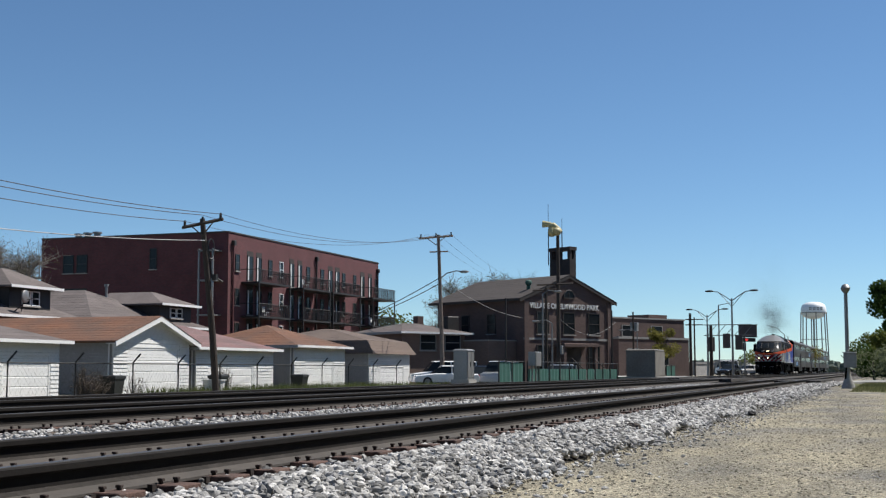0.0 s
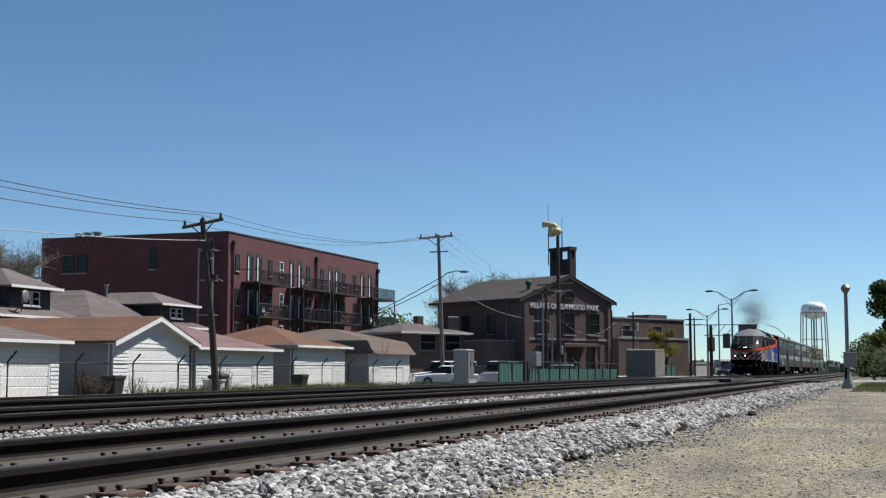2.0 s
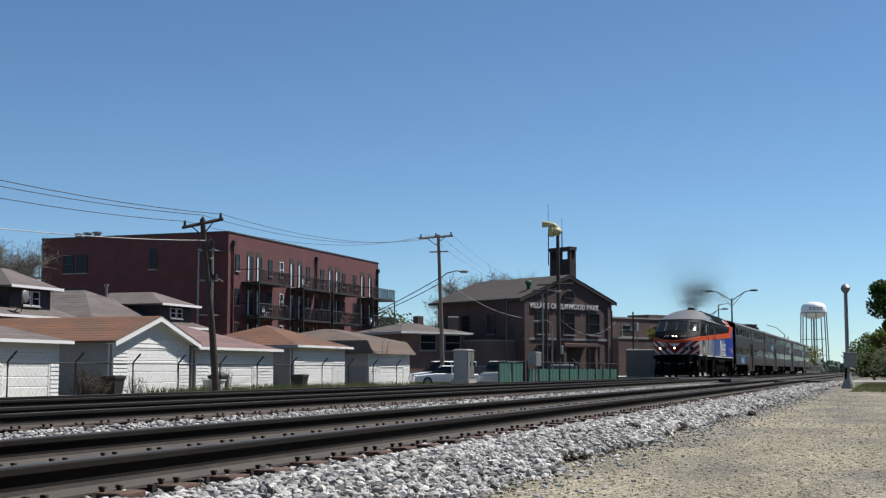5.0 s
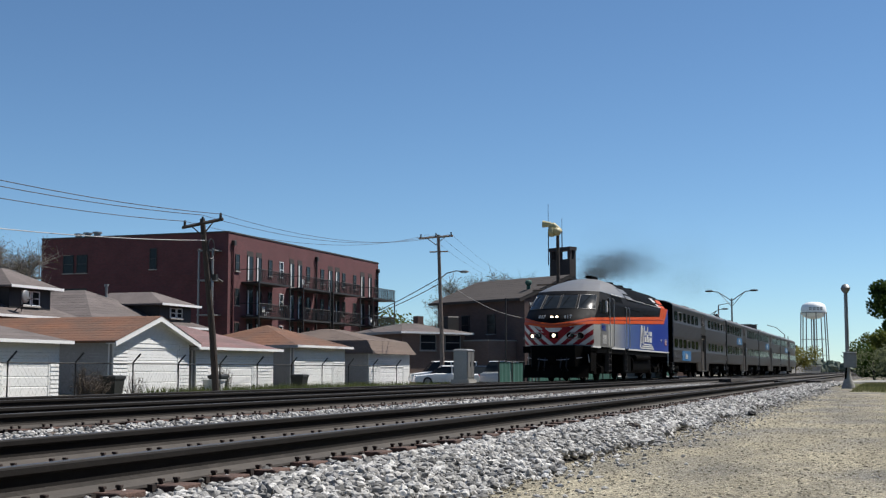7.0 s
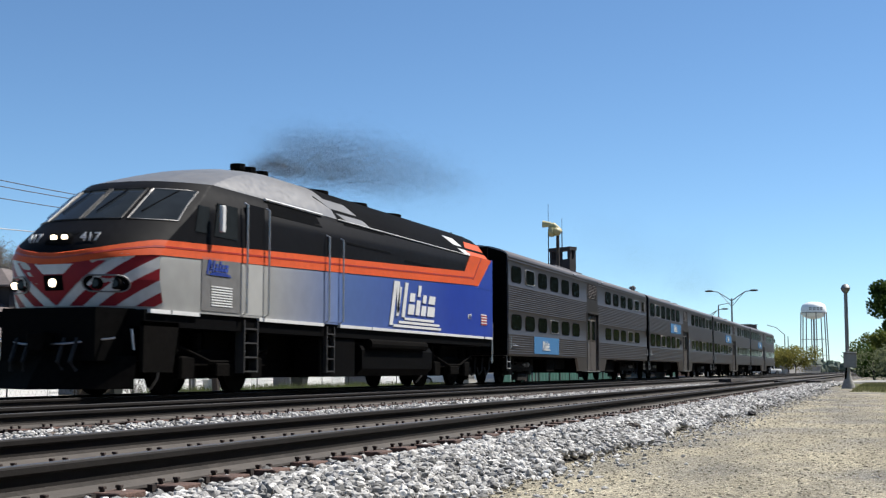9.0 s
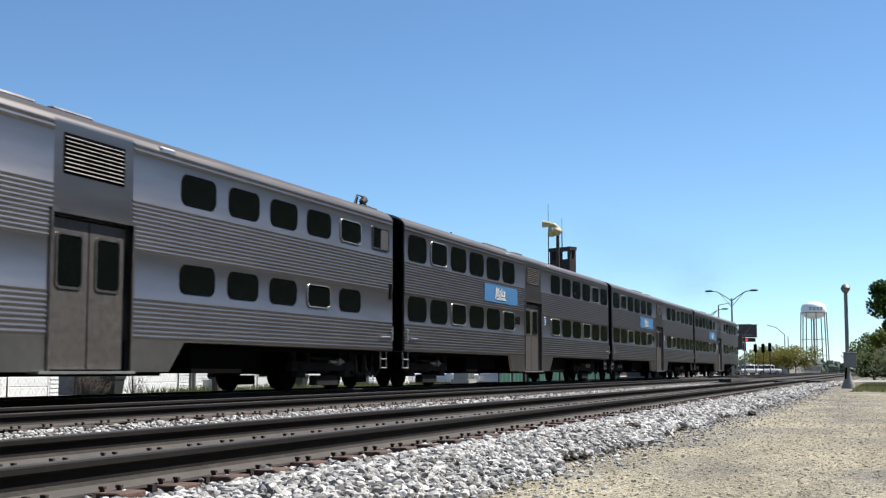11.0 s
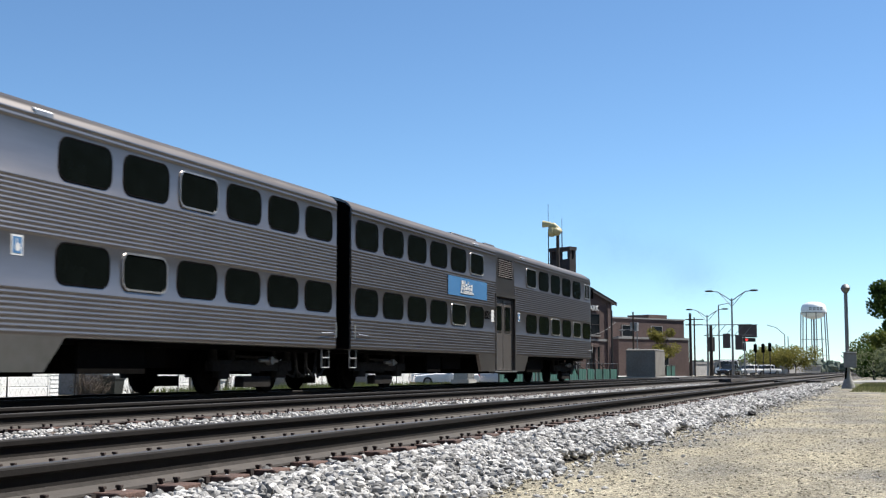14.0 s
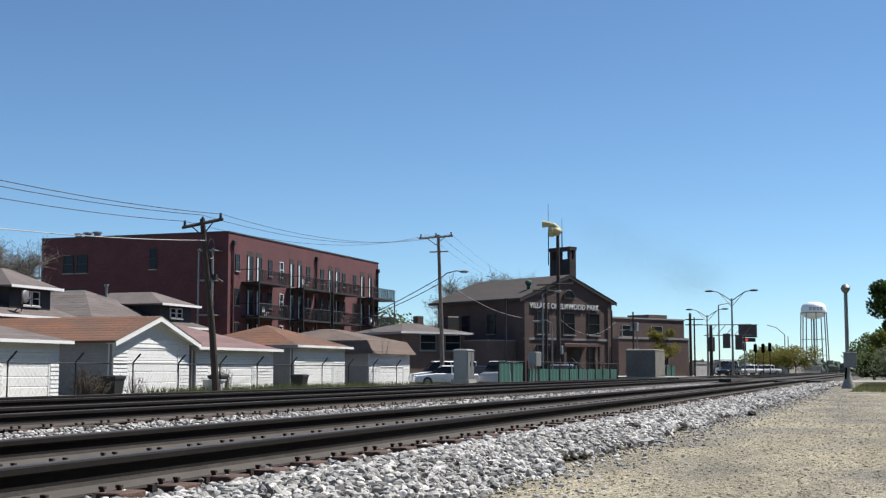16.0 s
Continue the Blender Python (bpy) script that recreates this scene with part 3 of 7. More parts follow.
def stones(name, spots, mt, label, category, seed):
    """Loose broken stones lying on spots of (x, y, z, size)."""
    rnd = np.random.default_rng(seed)
    p = (1 + 5 ** 0.5) / 2
    base = np.array([(-1, p, 0), (1, p, 0), (-1, -p, 0), (1, -p, 0), (0, -1, p), (0, 1, p), (0, -1, -p), (0, 1, -p), (p, 0, -1), (p, 0, 1), (-p, 0, -1), (-p, 0, 1)]) / 1.9
    tri = np.array([(0, 11, 5), (0, 5, 1), (0, 1, 7), (0, 7, 10), (0, 10, 11), (1, 5, 9), (5, 11, 4), (11, 10, 2), (10, 7, 6), (7, 1, 8),
                    (3, 9, 4), (3, 4, 2), (3, 2, 6), (3, 6, 8), (3, 8, 9), (4, 9, 5), (2, 4, 11), (6, 2, 10), (8, 6, 7), (9, 8, 1)])
    n = len(spots)
    v = base[None] * rnd.uniform(0.7, 1.3, (n, 12, 1)) * rnd.uniform((0.75, 0.6, 0.45), (1.25, 0.95, 0.8), (n, 3))[:, None]
    a, b = rnd.uniform(0, 6.28, n), rnd.uniform(-0.7, 0.7, n)
    ca, sa, cb, sb = np.cos(a), np.sin(a), np.cos(b), np.sin(b)
    rot = np.stack([np.stack([ca, -sa * cb, sa * sb], 1), np.stack([sa, ca * cb, -ca * sb], 1), np.stack([0 * a, sb, cb], 1)], 1)
    v = np.einsum("nij,nkj->nki", rot, v) * spots[:, None, 3:4] + spots[:, None, :3]
    f = tri[None] + (np.arange(n) * 12)[:, None, None]
    me = bpy.data.meshes.new(name)
    me.from_pydata(v.reshape(-1, 3).tolist(), [], f.reshape(-1, 3).tolist())
    me.materials.append(mt)
    ob = new(name, me)
    return tagged(ob, label, category, kind="stuff")


def bed_height(y):
    return np.interp(y, [2.0, 2.4, 2.95, 5.5, 7.0, 7.9, 14.9, 16.4], [-0.30, -0.30, -0.16, -0.16, -0.235, -0.19, -0.19, -0.41])


def lay_ballast():
    rnd = np.random.default_rng(7)
    out = []
    # shoulder beside the nearest track, thinning towards the yard
    for x0, x1, n, s in ((4, 14, 14000, 0.031), (14, 26, 8500, 0.036), (26, 45, 6500, 0.042), (45, 75, 4200, 0.052)):
        x = rnd.uniform(x0, x1, n)
        edge = 2.42 + 0.10 * np.sin(x * 1.3) + 0.08 * np.sin(x * 3.1 + 1)
        y = edge + (3.55 - edge) * rnd.uniform(0, 1, n) ** 0.85
        keep = (y < 3.27) | (rnd.uniform(0, 1, n) < 0.06)
        z = bed_height(y) + rnd.uniform(-0.02, 0.03, n)
        out.append(np.stack([x, y, z, s * rnd.uniform(0.6, 1.45, n)], 1)[keep])
    # strays out on the yard
    x, y = rnd.uniform(5, 50, 1500), 2.45 - np.abs(rnd.normal(0, 0.35, 1500))
    out.append(np.stack([x, y, np.full(1500, -0.295), 0.022 * rnd.uniform(0.5, 1.3, 1500)], 1))
    # cribs and the ways between the tracks
    for y0, y1, x0, x1, n, s in ((3.75, 4.95, 4, 30, 5000, 0.03), (5.36, 8.48, 7, 22, 12000, 0.03), (5.36, 8.5, 22, 60, 9000, 0.045), (8.9, 10.1, 10, 40, 3000, 0.04), (10.4, 12.6, 12, 60, 5000, 0.045), (14.4, 16.4, 14, 90, 5000, 0.05)):
        x, y = rnd.uniform(x0, x1, n), rnd.uniform(y0, y1, n)
        out.append(np.stack([x, y, bed_height(y) + rnd.uniform(-0.03, 0.02, n), s * rnd.uniform(0.6, 1.4, n)], 1))
    stones("ballast_stones", np.concatenate(out), M["stone"], "pale grey crushed limestone ballast along the tracks", "ballast", 3)
    n = 15000
    x = 6 + 34 * rnd.uniform(0, 1, n) ** 1.6
    y = 2.4 - rnd.uniform(0, 1, n) * (1.0 + x * 0.16)
    stones("yard_pebbles", np.stack([x, y, np.full(n, -0.301), 0.0062 * rnd.uniform(0.4, 1.7, n) ** 1.5 * (1 + x * 0.02)], 1), M["pebble"], "small tan pebbles scattered over the gravel yard", "gravel", 5)


lay_ballast()


# ---- the train ----
TRACK_Y = 13.47


def rounded(w, h, r, k=4):
    """A rounded rectangle about its centre."""
    out = []
    for cx, cy, a0 in ((w / 2 - r, h / 2 - r, 0), (-w / 2 + r, h / 2 - r, 90), (-w / 2 + r, -h / 2 + r, 180), (w / 2 - r, -h / 2 + r, 270)):
        for i in range(k + 1):
            a = radians(a0 + 90 * i / k)
            out.append((cx + r * math.cos(a), cy + r * math.sin(a)))
    return out


def ring_frame(g, w, h, r, t, y0, y1):
    """A rounded picture-frame in the xz plane between two depths."""
    a, b = rounded(w, h, r), rounded(w - 2 * t, h - 2 * t, max(0.02, r - t))
    n = len(a)
    p = [(x, y0, z) for x, z in a] + [(x, y0, z) for x, z in b] + [(x, y1, z) for x, z in a] + [(x, y1, z) for x, z in b]
    f = []
    for i in range(n):
        j = (i + 1) % n
        f += [(i, j, n + j, n + i), (2 * n + i, 3 * n + i, 3 * n + j, 2 * n + j), (i, 2 * n + i, 2 * n + j, j), (n + i, n + j, 3 * n + j, 3 * n + i)]
    return g.add(p, f)


WIN_W = 1.37
WIN_H = {"up": 0.65, "low": 0.61}
PANE = {k: Geo().prism(rounded(WIN_W, h, 0.19, 5), "y", -0.006, 0.03).mesh("window_pane", M["glass"]) for k, h in WIN_H.items()}
GASKET = {k: ring_frame(Geo(), WIN_W + 0.05, h + 0.05, 0.21, 0.03, -0.010, 0.03).mesh("gasket", M["black"]) for k, h in WIN_H.items()}
BRIGHT_FRAME = {k: ring_frame(Geo(), WIN_W + 0.03, h + 0.03, 0.19, 0.035, -0.022, 0.03).mesh("window_frame", M["bright"]) for k, h in WIN_H.items()}
# windows with a bright frame, counted from the front of each coach
BRIGHT = {"first": {"up": (1, 10), "low": (3, 9)}, "mid": {"up": (1, 10), "low": (2, 5, 6, 9)}, "third": {"up": (1, 8), "low": (2, 5, 7)}, "last": {"up": (5, 6), "low": (4, 8, 10)}}


def car_profile(inset):
    """Half-outlines of a gallery car, fluted between the window bands."""
    side = [(1.50, 0.95), (1.60, 0.955)]

    def flutes(z0, z1, n):
        d = (z1 - z0) / n
        for i in range(n):
            z = z0 + i * d
            side.extend([(1.600, z + 0.12 * d), (1.610, z + 0.30 * d), (1.610, z + 0.62 * d), (1.600, z + 0.80 * d)])
    flutes(0.985, 1.70, 9)
    side.append((1.60, 2.44))
    flutes(2.46, 3.33, 12)
    side.append((1.60, 4.10))
    flutes(4.12, 4.30, 2)
    side += [(1.575, 4.34), (1.49, 4.43), (1.32, 4.52), (1.05, 4.60), (0.6, 4.67), (0.0, 4.70)]
    if inset:
        side = [(y - inset if z < 2.86 else min(y, 1.60), z) for y, z in side]
    near = [(-y, z) for y, z in side]
    return near + list(reversed(side[:-1]))


def wheelset(parent, x, z, r=0.46):
    """An axle with two wheels on its truck, which turns as the train rolls."""
    g = Geo()
    for s in (-1, 1):
        g.disc((0, s * 0.74, 0), "y", r, 0.11, 24).disc((0, s * 0.675, 0), "y", r + 0.028, 0.03, 24)
        for k in range(5):
            a = 2 * math.pi * k / 5
            g.disc((0.25 * math.cos(a), s * 0.80, 0.25 * math.sin(a)), "y", 0.05, 0.02, 6)
    g.disc((0, 0, 0), "y", 0.09, 1.7, 10)
    w = part("wheelset", g, M["grime"], parent, "worn steel wheels on an axle")
    w.location = (x, 0, z)
    return w


def car_truck(parent, x):
    t = part("truck", Geo().box(-1.75, 1.75, -1.14, -0.98, 0.44, 0.66, 0.03).box(-1.75, 1.75, 0.98, 1.14, 0.44, 0.66, 0.03).box(-0.35, 0.35, -1.1, 1.1, 0.40, 0.75, 0.03), M["truck"], parent)
    t.location = (x, 0, 0)
    for s in (-1, 1):
        for ax in (-1.25, 1.25):
            part("axle_box", Geo().box(ax - 0.2, ax + 0.2, s * 1.06 - 0.1, s * 1.06 + 0.1, 0.30, 0.62, 0.04), M["truck"], t)
            for d in (-0.36, 0.36):
                part("spring", Geo().tube([(ax + d, s * 1.07, 0.62), (ax + d, s * 1.07, 0.90)], 0.09, 8), M["truck"], t)
        part("equaliser", Geo().box(-0.62, 0.62, s * 1.1 - 0.11, s * 1.1 + 0.11, 0.12, 0.34, 0.04), M["truck"], t)
        part("brake_rod", Geo().tube([(-0.9, s * 1.16, 0.74), (0.95, s * 1.16, 0.72)], 0.03, 6), M["truck"], t)
    d = part("damper", Geo().disc((0.55, -1.2, 0.66), "y", 0.085, 0.16, 12).tube([(0.1, -1.2, 0.66), (0.9, -1.2, 0.66)], 0.035, 8), M["galv"], t, "pale grey damper")
    return t, [wheelset(t, -1.25, 0.46), wheelset(t, 1.25, 0.46)]


def logo(parent, x, z, h, y, name="logo"):
    """A slanted white word-mark kept to plain bars."""
    g = Geo()
    sl, kx = 0.3, 1.75

    def bar(a, b, z0, z1):
        a, b = a * kx, b * kx
        p = [(x + a * h + sl * z0 * h, z + z0 * h), (x + b * h + sl * z0 * h, z + z0 * h), (x + b * h + sl * z1 * h, z + z1 * h), (x + a * h + sl * z1 * h, z + z1 * h)]
        g.prism(p, "y", y, y + 0.02)
    bar(-0.05, 0.09, -0.25, 1.0), bar(0.20, 0.31, 0.02, 0.85), bar(0.44, 0.58, 0.0, 1.0)
    g.prism([(x + 0.12 * h + sl * h, z + 1.0 * h), (x + 0.34 * h + sl * h, z + 1.0 * h), (x + 0.60 * h, z + 0.1 * h), (x + 0.42 * h, z + 0.1 * h)], "y", y, y + 0.019)
    for a, b, top in ((0.70, 0.98, 0.72), (1.06, 1.24, 0.98), (1.32, 1.54, 0.72), (1.62, 1.98, 0.72)):
        bar(a, b, 0.1, top * 0.55), bar(a + 0.02, b - 0.03, top * 0.66, top)
    bar(0.58, 2.0, -0.07, 0.0), bar(0.34, 2.3, -0.18, -0.11), bar(0.12, 2.4, -0.29, -0.22)
    return part(name, g, M["white"], parent, "white slanted bars of an operator's mark")


def gallery_car(name, label, variant):
    """A two-level stainless car, 25.75 m long, doors in the middle."""
    c = thing(name, label, "railway car", group="coaches of the train")
    L, dx = 25.75, 0.0
    d0, d1 = 11.74, 13.90
    g = Geo()
    full, cut = car_profile(0), car_profile(0.13)
    rings = []
    for x, pr in ((0.0, full), (d0, full), (d0, cut), (d1, cut), (d1, full), (L, full)):
        rings.append([(x, y, z) for y, z in pr])
    if variant == "last":
        rings[-1:] = [[(L - 0.55, y, z) for y, z in full], [(L - 0.2, y * 0.995, min(z, 4.2 + (z - 4.2) * 0.75)) for y, z in full], [(L, y * 0.98, min(z, 4.2 + (z - 4.2) * 0.35)) for y, z in full]]
    body = part("body", g.loft(rings), M["steel"], c, "fluted stainless steel body shell", True)
    # Added dark box that keeps daylight from showing between the trucks.
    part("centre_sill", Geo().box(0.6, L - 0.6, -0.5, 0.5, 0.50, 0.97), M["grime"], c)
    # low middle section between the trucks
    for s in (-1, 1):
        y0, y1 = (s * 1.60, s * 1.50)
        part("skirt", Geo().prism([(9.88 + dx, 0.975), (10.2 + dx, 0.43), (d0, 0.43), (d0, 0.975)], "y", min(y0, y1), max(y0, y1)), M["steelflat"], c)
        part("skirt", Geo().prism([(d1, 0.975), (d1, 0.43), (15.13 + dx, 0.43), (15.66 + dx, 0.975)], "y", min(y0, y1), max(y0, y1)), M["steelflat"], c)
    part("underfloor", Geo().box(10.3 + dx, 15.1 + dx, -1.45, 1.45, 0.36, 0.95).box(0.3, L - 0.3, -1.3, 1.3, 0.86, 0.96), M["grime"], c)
    # doors
    for a, b in ((d0 + 0.07, 12.80 + dx), (12.84 + dx, d1 - 0.07)):
        dr = part("door", Geo().box(a, b, -1.512, -1.46, 0.47, 2.80), M["cardoor"], c, "brown-grey folding door leaf with a window")
        part("pane", Geo().prism([((a + b) / 2 + p, 2.15 + q) for p, q in rounded(0.62, 0.80, 0.09)], "y", -1.524, -1.50), M["glass"], dr)
        part("frame", ring_frame(Geo(), 0.70, 0.88, 0.11, 0.04, -1.532, -1.50), M["steelflat"], dr).location = ((a + b) / 2, 0, 2.15)
    part("door_frame", Geo().box(d0 - 0.06, d0, -1.63, -1.55, 0.43, 2.9).box(d1, d1 + 0.06, -1.63, -1.55, 0.43, 2.9).box(d0 - 0.06, d1 + 0.06, -1.63, -1.55, 2.86, 2.93), M["steelflat"], c)
    # Black panel behind the leaves paints the doorway's shade.
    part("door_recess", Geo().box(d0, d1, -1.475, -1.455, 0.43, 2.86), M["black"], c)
    part("doorstep", Geo().box(d0 - 0.3, d1 + 0.1, -1.66, -1.45, 0.40, 0.445), M["bright"], c)
    # windows
    front = [0.97 + 1.7474 * i for i in range(6)]
    rear = [16.06 + 1.7474 * i for i in range(6)]
    for row, z in (("up", 3.71), ("low", 2.09)):
        xs = [(x, i) for i, x in enumerate(front)] + [(x, 6 + i) for i, x in enumerate(rear)]
        for x, i in xs:
            if (variant == "first" and i == 11) or (variant == "last" and row == "up" and i == 11):
                continue
            for s in (-1, 1):
                pn = part("window", PANE[row], None, c)
                pn.location, pn.rotation_euler = (x, s * 1.602, z), (0, 0, 0 if s < 0 else math.pi)
                if variant == "first":
                    pn.scale = (0.88, 1, 0.80)
                if s < 0:
                    bright = i in BRIGHT[variant][row]
                    part("frame", BRIGHT_FRAME[row] if bright else GASKET[row], None, pn, "bright aluminium frame" if bright else "")
    # fittings
    slats = Geo()
    for k in range(9):
        z = 3.52 + k * 0.066
        slats.prism([(-1.60, z), (-1.622, z + 0.004), (-1.60, z + 0.030)], "x", 12.02 + dx, 13.6 + dx)
    part("louvre", slats, M["steelflat"], c)
    # Flush black panel stands for the shade between the slats.
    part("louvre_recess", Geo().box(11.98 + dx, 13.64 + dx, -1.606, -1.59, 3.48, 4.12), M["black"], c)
    part("roof_hatch", Geo().box(9.9 + dx, 12.4 + dx, -0.75, 0.75, 4.62, 4.77, 0.04).box(12.5 + dx, 13.6 + dx, -1.0, -0.6, 4.54, 4.68, 0.03), M["steelflat"], c)
    for x in (9.4 + dx, 14.7 + dx):
        part("marker_light", Geo().box(x, x + 0.5, -1.62, -1.5, 4.26, 4.36, 0.03), M["bright"], c)
    if variant == "first":
        part("sign_panel", Geo().box(3.2, 6.8, -1.622, -1.60, 1.05, 1.66), M["signblue"], c, "light blue panel")
        logo(c, 4.35, 1.26, 0.26, -1.64)
        part("small_pane", Geo().box(24.42, 24.90, -1.612, -1.59, 3.50, 3.96), M["glass"], c, "sliding cab side window")
        part("small_pane", Geo().box(24.92, 25.42, -1.618, -1.59, 3.48, 3.98), M["cardoor"], c, "dull closed cab window leaf")
        part("cab_window_frame", ring_frame(Geo(), 1.08, 0.56, 0.05, 0.03, -1.63, -1.59), M["steelflat"], c).location = (24.92, 0, 3.73)
        part("marker_lamp", Geo().box(25.50, 25.68, -1.625, -1.59, 2.25, 2.65, 0.02), M["black"], c)
        rig = Geo().box(24.55, 25.55, -1.25, -0.7, 4.50, 4.58, 0.02)
        for k in range(4):
            rig.tube([(24.7 + k * 0.22, -1.2 + 0.1 * k, 4.66 + 0.05 * (k % 2)), (25.05 + k * 0.18, -1.12 + 0.1 * k, 4.74 + 0.06 * (k % 2))], 0.035, 8, 0.085)
            rig.tube([(24.7 + k * 0.25, -1.0, 4.5), (24.75 + k * 0.25, -1.05, 4.8 - 0.05 * k)], 0.025, 6)
        rig.tube([(24.3, -1.15, 4.55), (24.6, -1.1, 4.82), (25.2, -1.0, 4.86), (25.6, -0.95, 4.62)], 0.02, 6)
        part("horn", rig, M["darksteel"], c, "dark horns on the roof end")
    else:
        part("sign_panel", Geo().box(6.96, 10.70, -1.622, -1.60, 2.64, 3.20), M["signblue"], c, "light blue panel")
        logo(c, 8.1, 2.82, 0.30, -1.64)
        part("access_sign", Geo().box(14.30 + dx, 14.57 + dx, -1.606, -1.59, 2.12, 2.42), M["white"], c, "white access sticker")
        part("access_mark", Geo().box(14.335 + dx, 14.535 + dx, -1.612, -1.60, 2.15, 2.39), M["signblue"], c)
        part("access_mark", Geo().disc((14.44 + dx, -1.610, 2.24), "y", 0.06, 0.012, 12).box(14.40 + dx, 14.425 + dx, -1.616, -1.60, 2.22, 2.37), M["white"], c)
        x0 = 10.50
        if variant == "last":
            cu = bpy.data.curves.new("car_number", "FONT")
            cu.body, cu.size, cu.extrude, cu.offset = "8521", 0.36, 0.004, 0.004
            tmp = bpy.data.objects.new("car_number", cu)
            scene.collection.objects.link(tmp)
            me = bpy.data.meshes.new_from_object(tmp.evaluated_get(bpy.context.evaluated_depsgraph_get()))
            bpy.data.objects.remove(tmp)
            w = max(v.co.x for v in me.vertices)
            for v in me.vertices:
                v.co.x *= 0.52 / w
            me.materials.clear()
            me.materials.append(M["black"])
            o = new("car_number", me)
            o.parent, o.location, o.rotation_euler = c, (x0, -1.608, 2.07), (radians(90), 0, 0)
            part("notice_plate", Geo().box(x0 + 0.70, x0 + 0.98, -1.61, -1.60, 2.0, 2.38), M["white"], c, "small pale notice plate")
        else:
            for k in range(4):
                part("number_bar", Geo().box(x0 + k * 0.15, x0 + 0.11 + k * 0.15, -1.606, -1.60, 2.02, 2.28), M["black"], c)
    # ends, couplings and steps
    for x, s in ((0.0, -1), (L, 1)):
        part("end_wall", Geo().prism([(y * 0.985, z) for y, z in ((-1.58, 0.96), (1.58, 0.96), (1.58, 4.32), (1.45, 4.42), (0.9, 4.59), (0, 4.64), (-0.9, 4.59), (-1.45, 4.42), (-1.58, 4.32))], "x", x - 0.012, x + 0.012), M["black"], c)
        if not (variant == "last" and s > 0):
            part("diaphragm", Geo().box(min(x, x + s * 0.46), max(x, x + s * 0.46), -0.62, 0.62, 1.0, 3.3, 0.03), M["grime"], c)
        xe = x + (0.35 if s < 0 else -0.35)
        for yy in (-1.5, 1.5):
            part("step", Geo().tube([(xe - 0.2, yy, 0.96), (xe - 0.2, yy, 0.52), (xe + 0.2, yy, 0.52), (xe + 0.2, yy, 0.96)], 0.022, 6).tube([(xe - 0.2, yy, 0.74), (xe + 0.2, yy, 0.74)], 0.02, 6), M["galv"], c)
        part("coupler", Geo().box(min(x, x + s * 0.46), max(x, x + s * 0.46), -0.16, 0.16, 0.72, 1.0), M["grime"], c)
        for k in range(3):
            yy = -0.9 + 0.25 * k
            part("brake_hose", Geo().tube([(x - s * 0.15, yy, 0.9), (x - s * 0.05, yy, 0.5 - 0.06 * k), (x + s * 0.3, yy, 0.30), (x + s * 0.45, yy, 0.55)], 0.03, 6), M["rubber"], c)
        part("grab_iron", Geo().tube([(x - s * 0.3, -1.66, 1.3), (x - s * 0.9, -1.66, 1.28)], 0.018, 6).tube([(x - s * 0.12, -1.66, 1.2), (x - s * 0.12, -1.66, 1.55)], 0.018, 6), M["bright"], c)
    if variant == "last":
        for yy in (-0.95, 0.95):
            part("cab_side_window", Geo().box(24.45, 25.35, 1.598 * (1 if yy > 0 else -1) - 0.012, 1.598 * (1 if yy > 0 else -1) + 0.012, 3.48, 4.0), M["pane"], c, "cab side window at the end of the coach")
            part("end_window", Geo().prism([(yy - 0.4, 3.45), (yy + 0.4, 3.45), (yy + 0.4, 4.05), (yy - 0.4, 4.05)], "x", L + 0.01, L + 0.03), M["glass"], c)
        part("cab_window_frame", ring_frame(Geo(), 1.0, 0.62, 0.10, 0.05, -1.625, -1.59).box(-0.03, 0.03, -1.622, -1.59, -0.27, 0.27), M["bright"], c).location = (24.9, 0, 3.74)
        part("mirror", Geo().box(25.60, 25.66, -1.72, -1.61, 3.5, 3.9, 0.02), M["black"], c)
        part("end_door", Geo().box(L + 0.01, L + 0.03, -0.42, 0.42, 1.0, 2.95), M["steelflat"], c)
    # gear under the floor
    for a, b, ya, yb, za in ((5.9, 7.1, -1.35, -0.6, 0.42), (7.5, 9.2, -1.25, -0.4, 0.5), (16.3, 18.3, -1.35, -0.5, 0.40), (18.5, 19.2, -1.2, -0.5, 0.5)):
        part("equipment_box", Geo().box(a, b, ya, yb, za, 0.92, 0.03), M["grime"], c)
    wheels = []
    for x in (3.05, L - 3.05):
        wheels += car_truck(c, x)[1]
    return c, wheels


# locomotive: a stack of plan outlines
NOSE_X = [(1.30, -1.02), (1.50, -1.08), (2.00, -1.22), (2.45, -1.24), (2.72, -1.08), (2.95, -0.74), (3.15, -0.45), (3.84, 0.52), (3.98, 0.74), (4.2, 1.5), (4.45, 2.5), (4.65, 3.6), (4.80, 4.8), (4.86, 5.5)]
HALF_W = [(1.30, 1.55), (2.60, 1.55), (3.45, 1.54), (3.62, 1.51), (3.98, 1.41), (4.2, 1.27), (4.45, 1.06), (4.65, 0.82), (4.80, 0.50), (4.86, 0.25)]


def lerp_tab(tab, z):
    return float(np.interp(z, [a for a, _ in tab], [b for _, b in tab]))


def nose_x(y, z):
    w = lerp_tab(HALF_W, z)
    return lerp_tab(NOSE_X, z) + 0.72 + 0.95 * (min(1, abs(y) / w)) ** 2.6


def dip_low(y):
    """How far the stripe's lower edge sinks towards the middle of the nose."""
    return float(np.interp(abs(y), (0.15, 0.55, 0.97, 1.45), (0.19, 0.15, 0.07, 0.0)))


def dip_high(y):
    return float(np.interp(abs(y), (0.15, 0.55, 0.97, 1.45), (0.28, 0.23, 0.13, 0.0)))


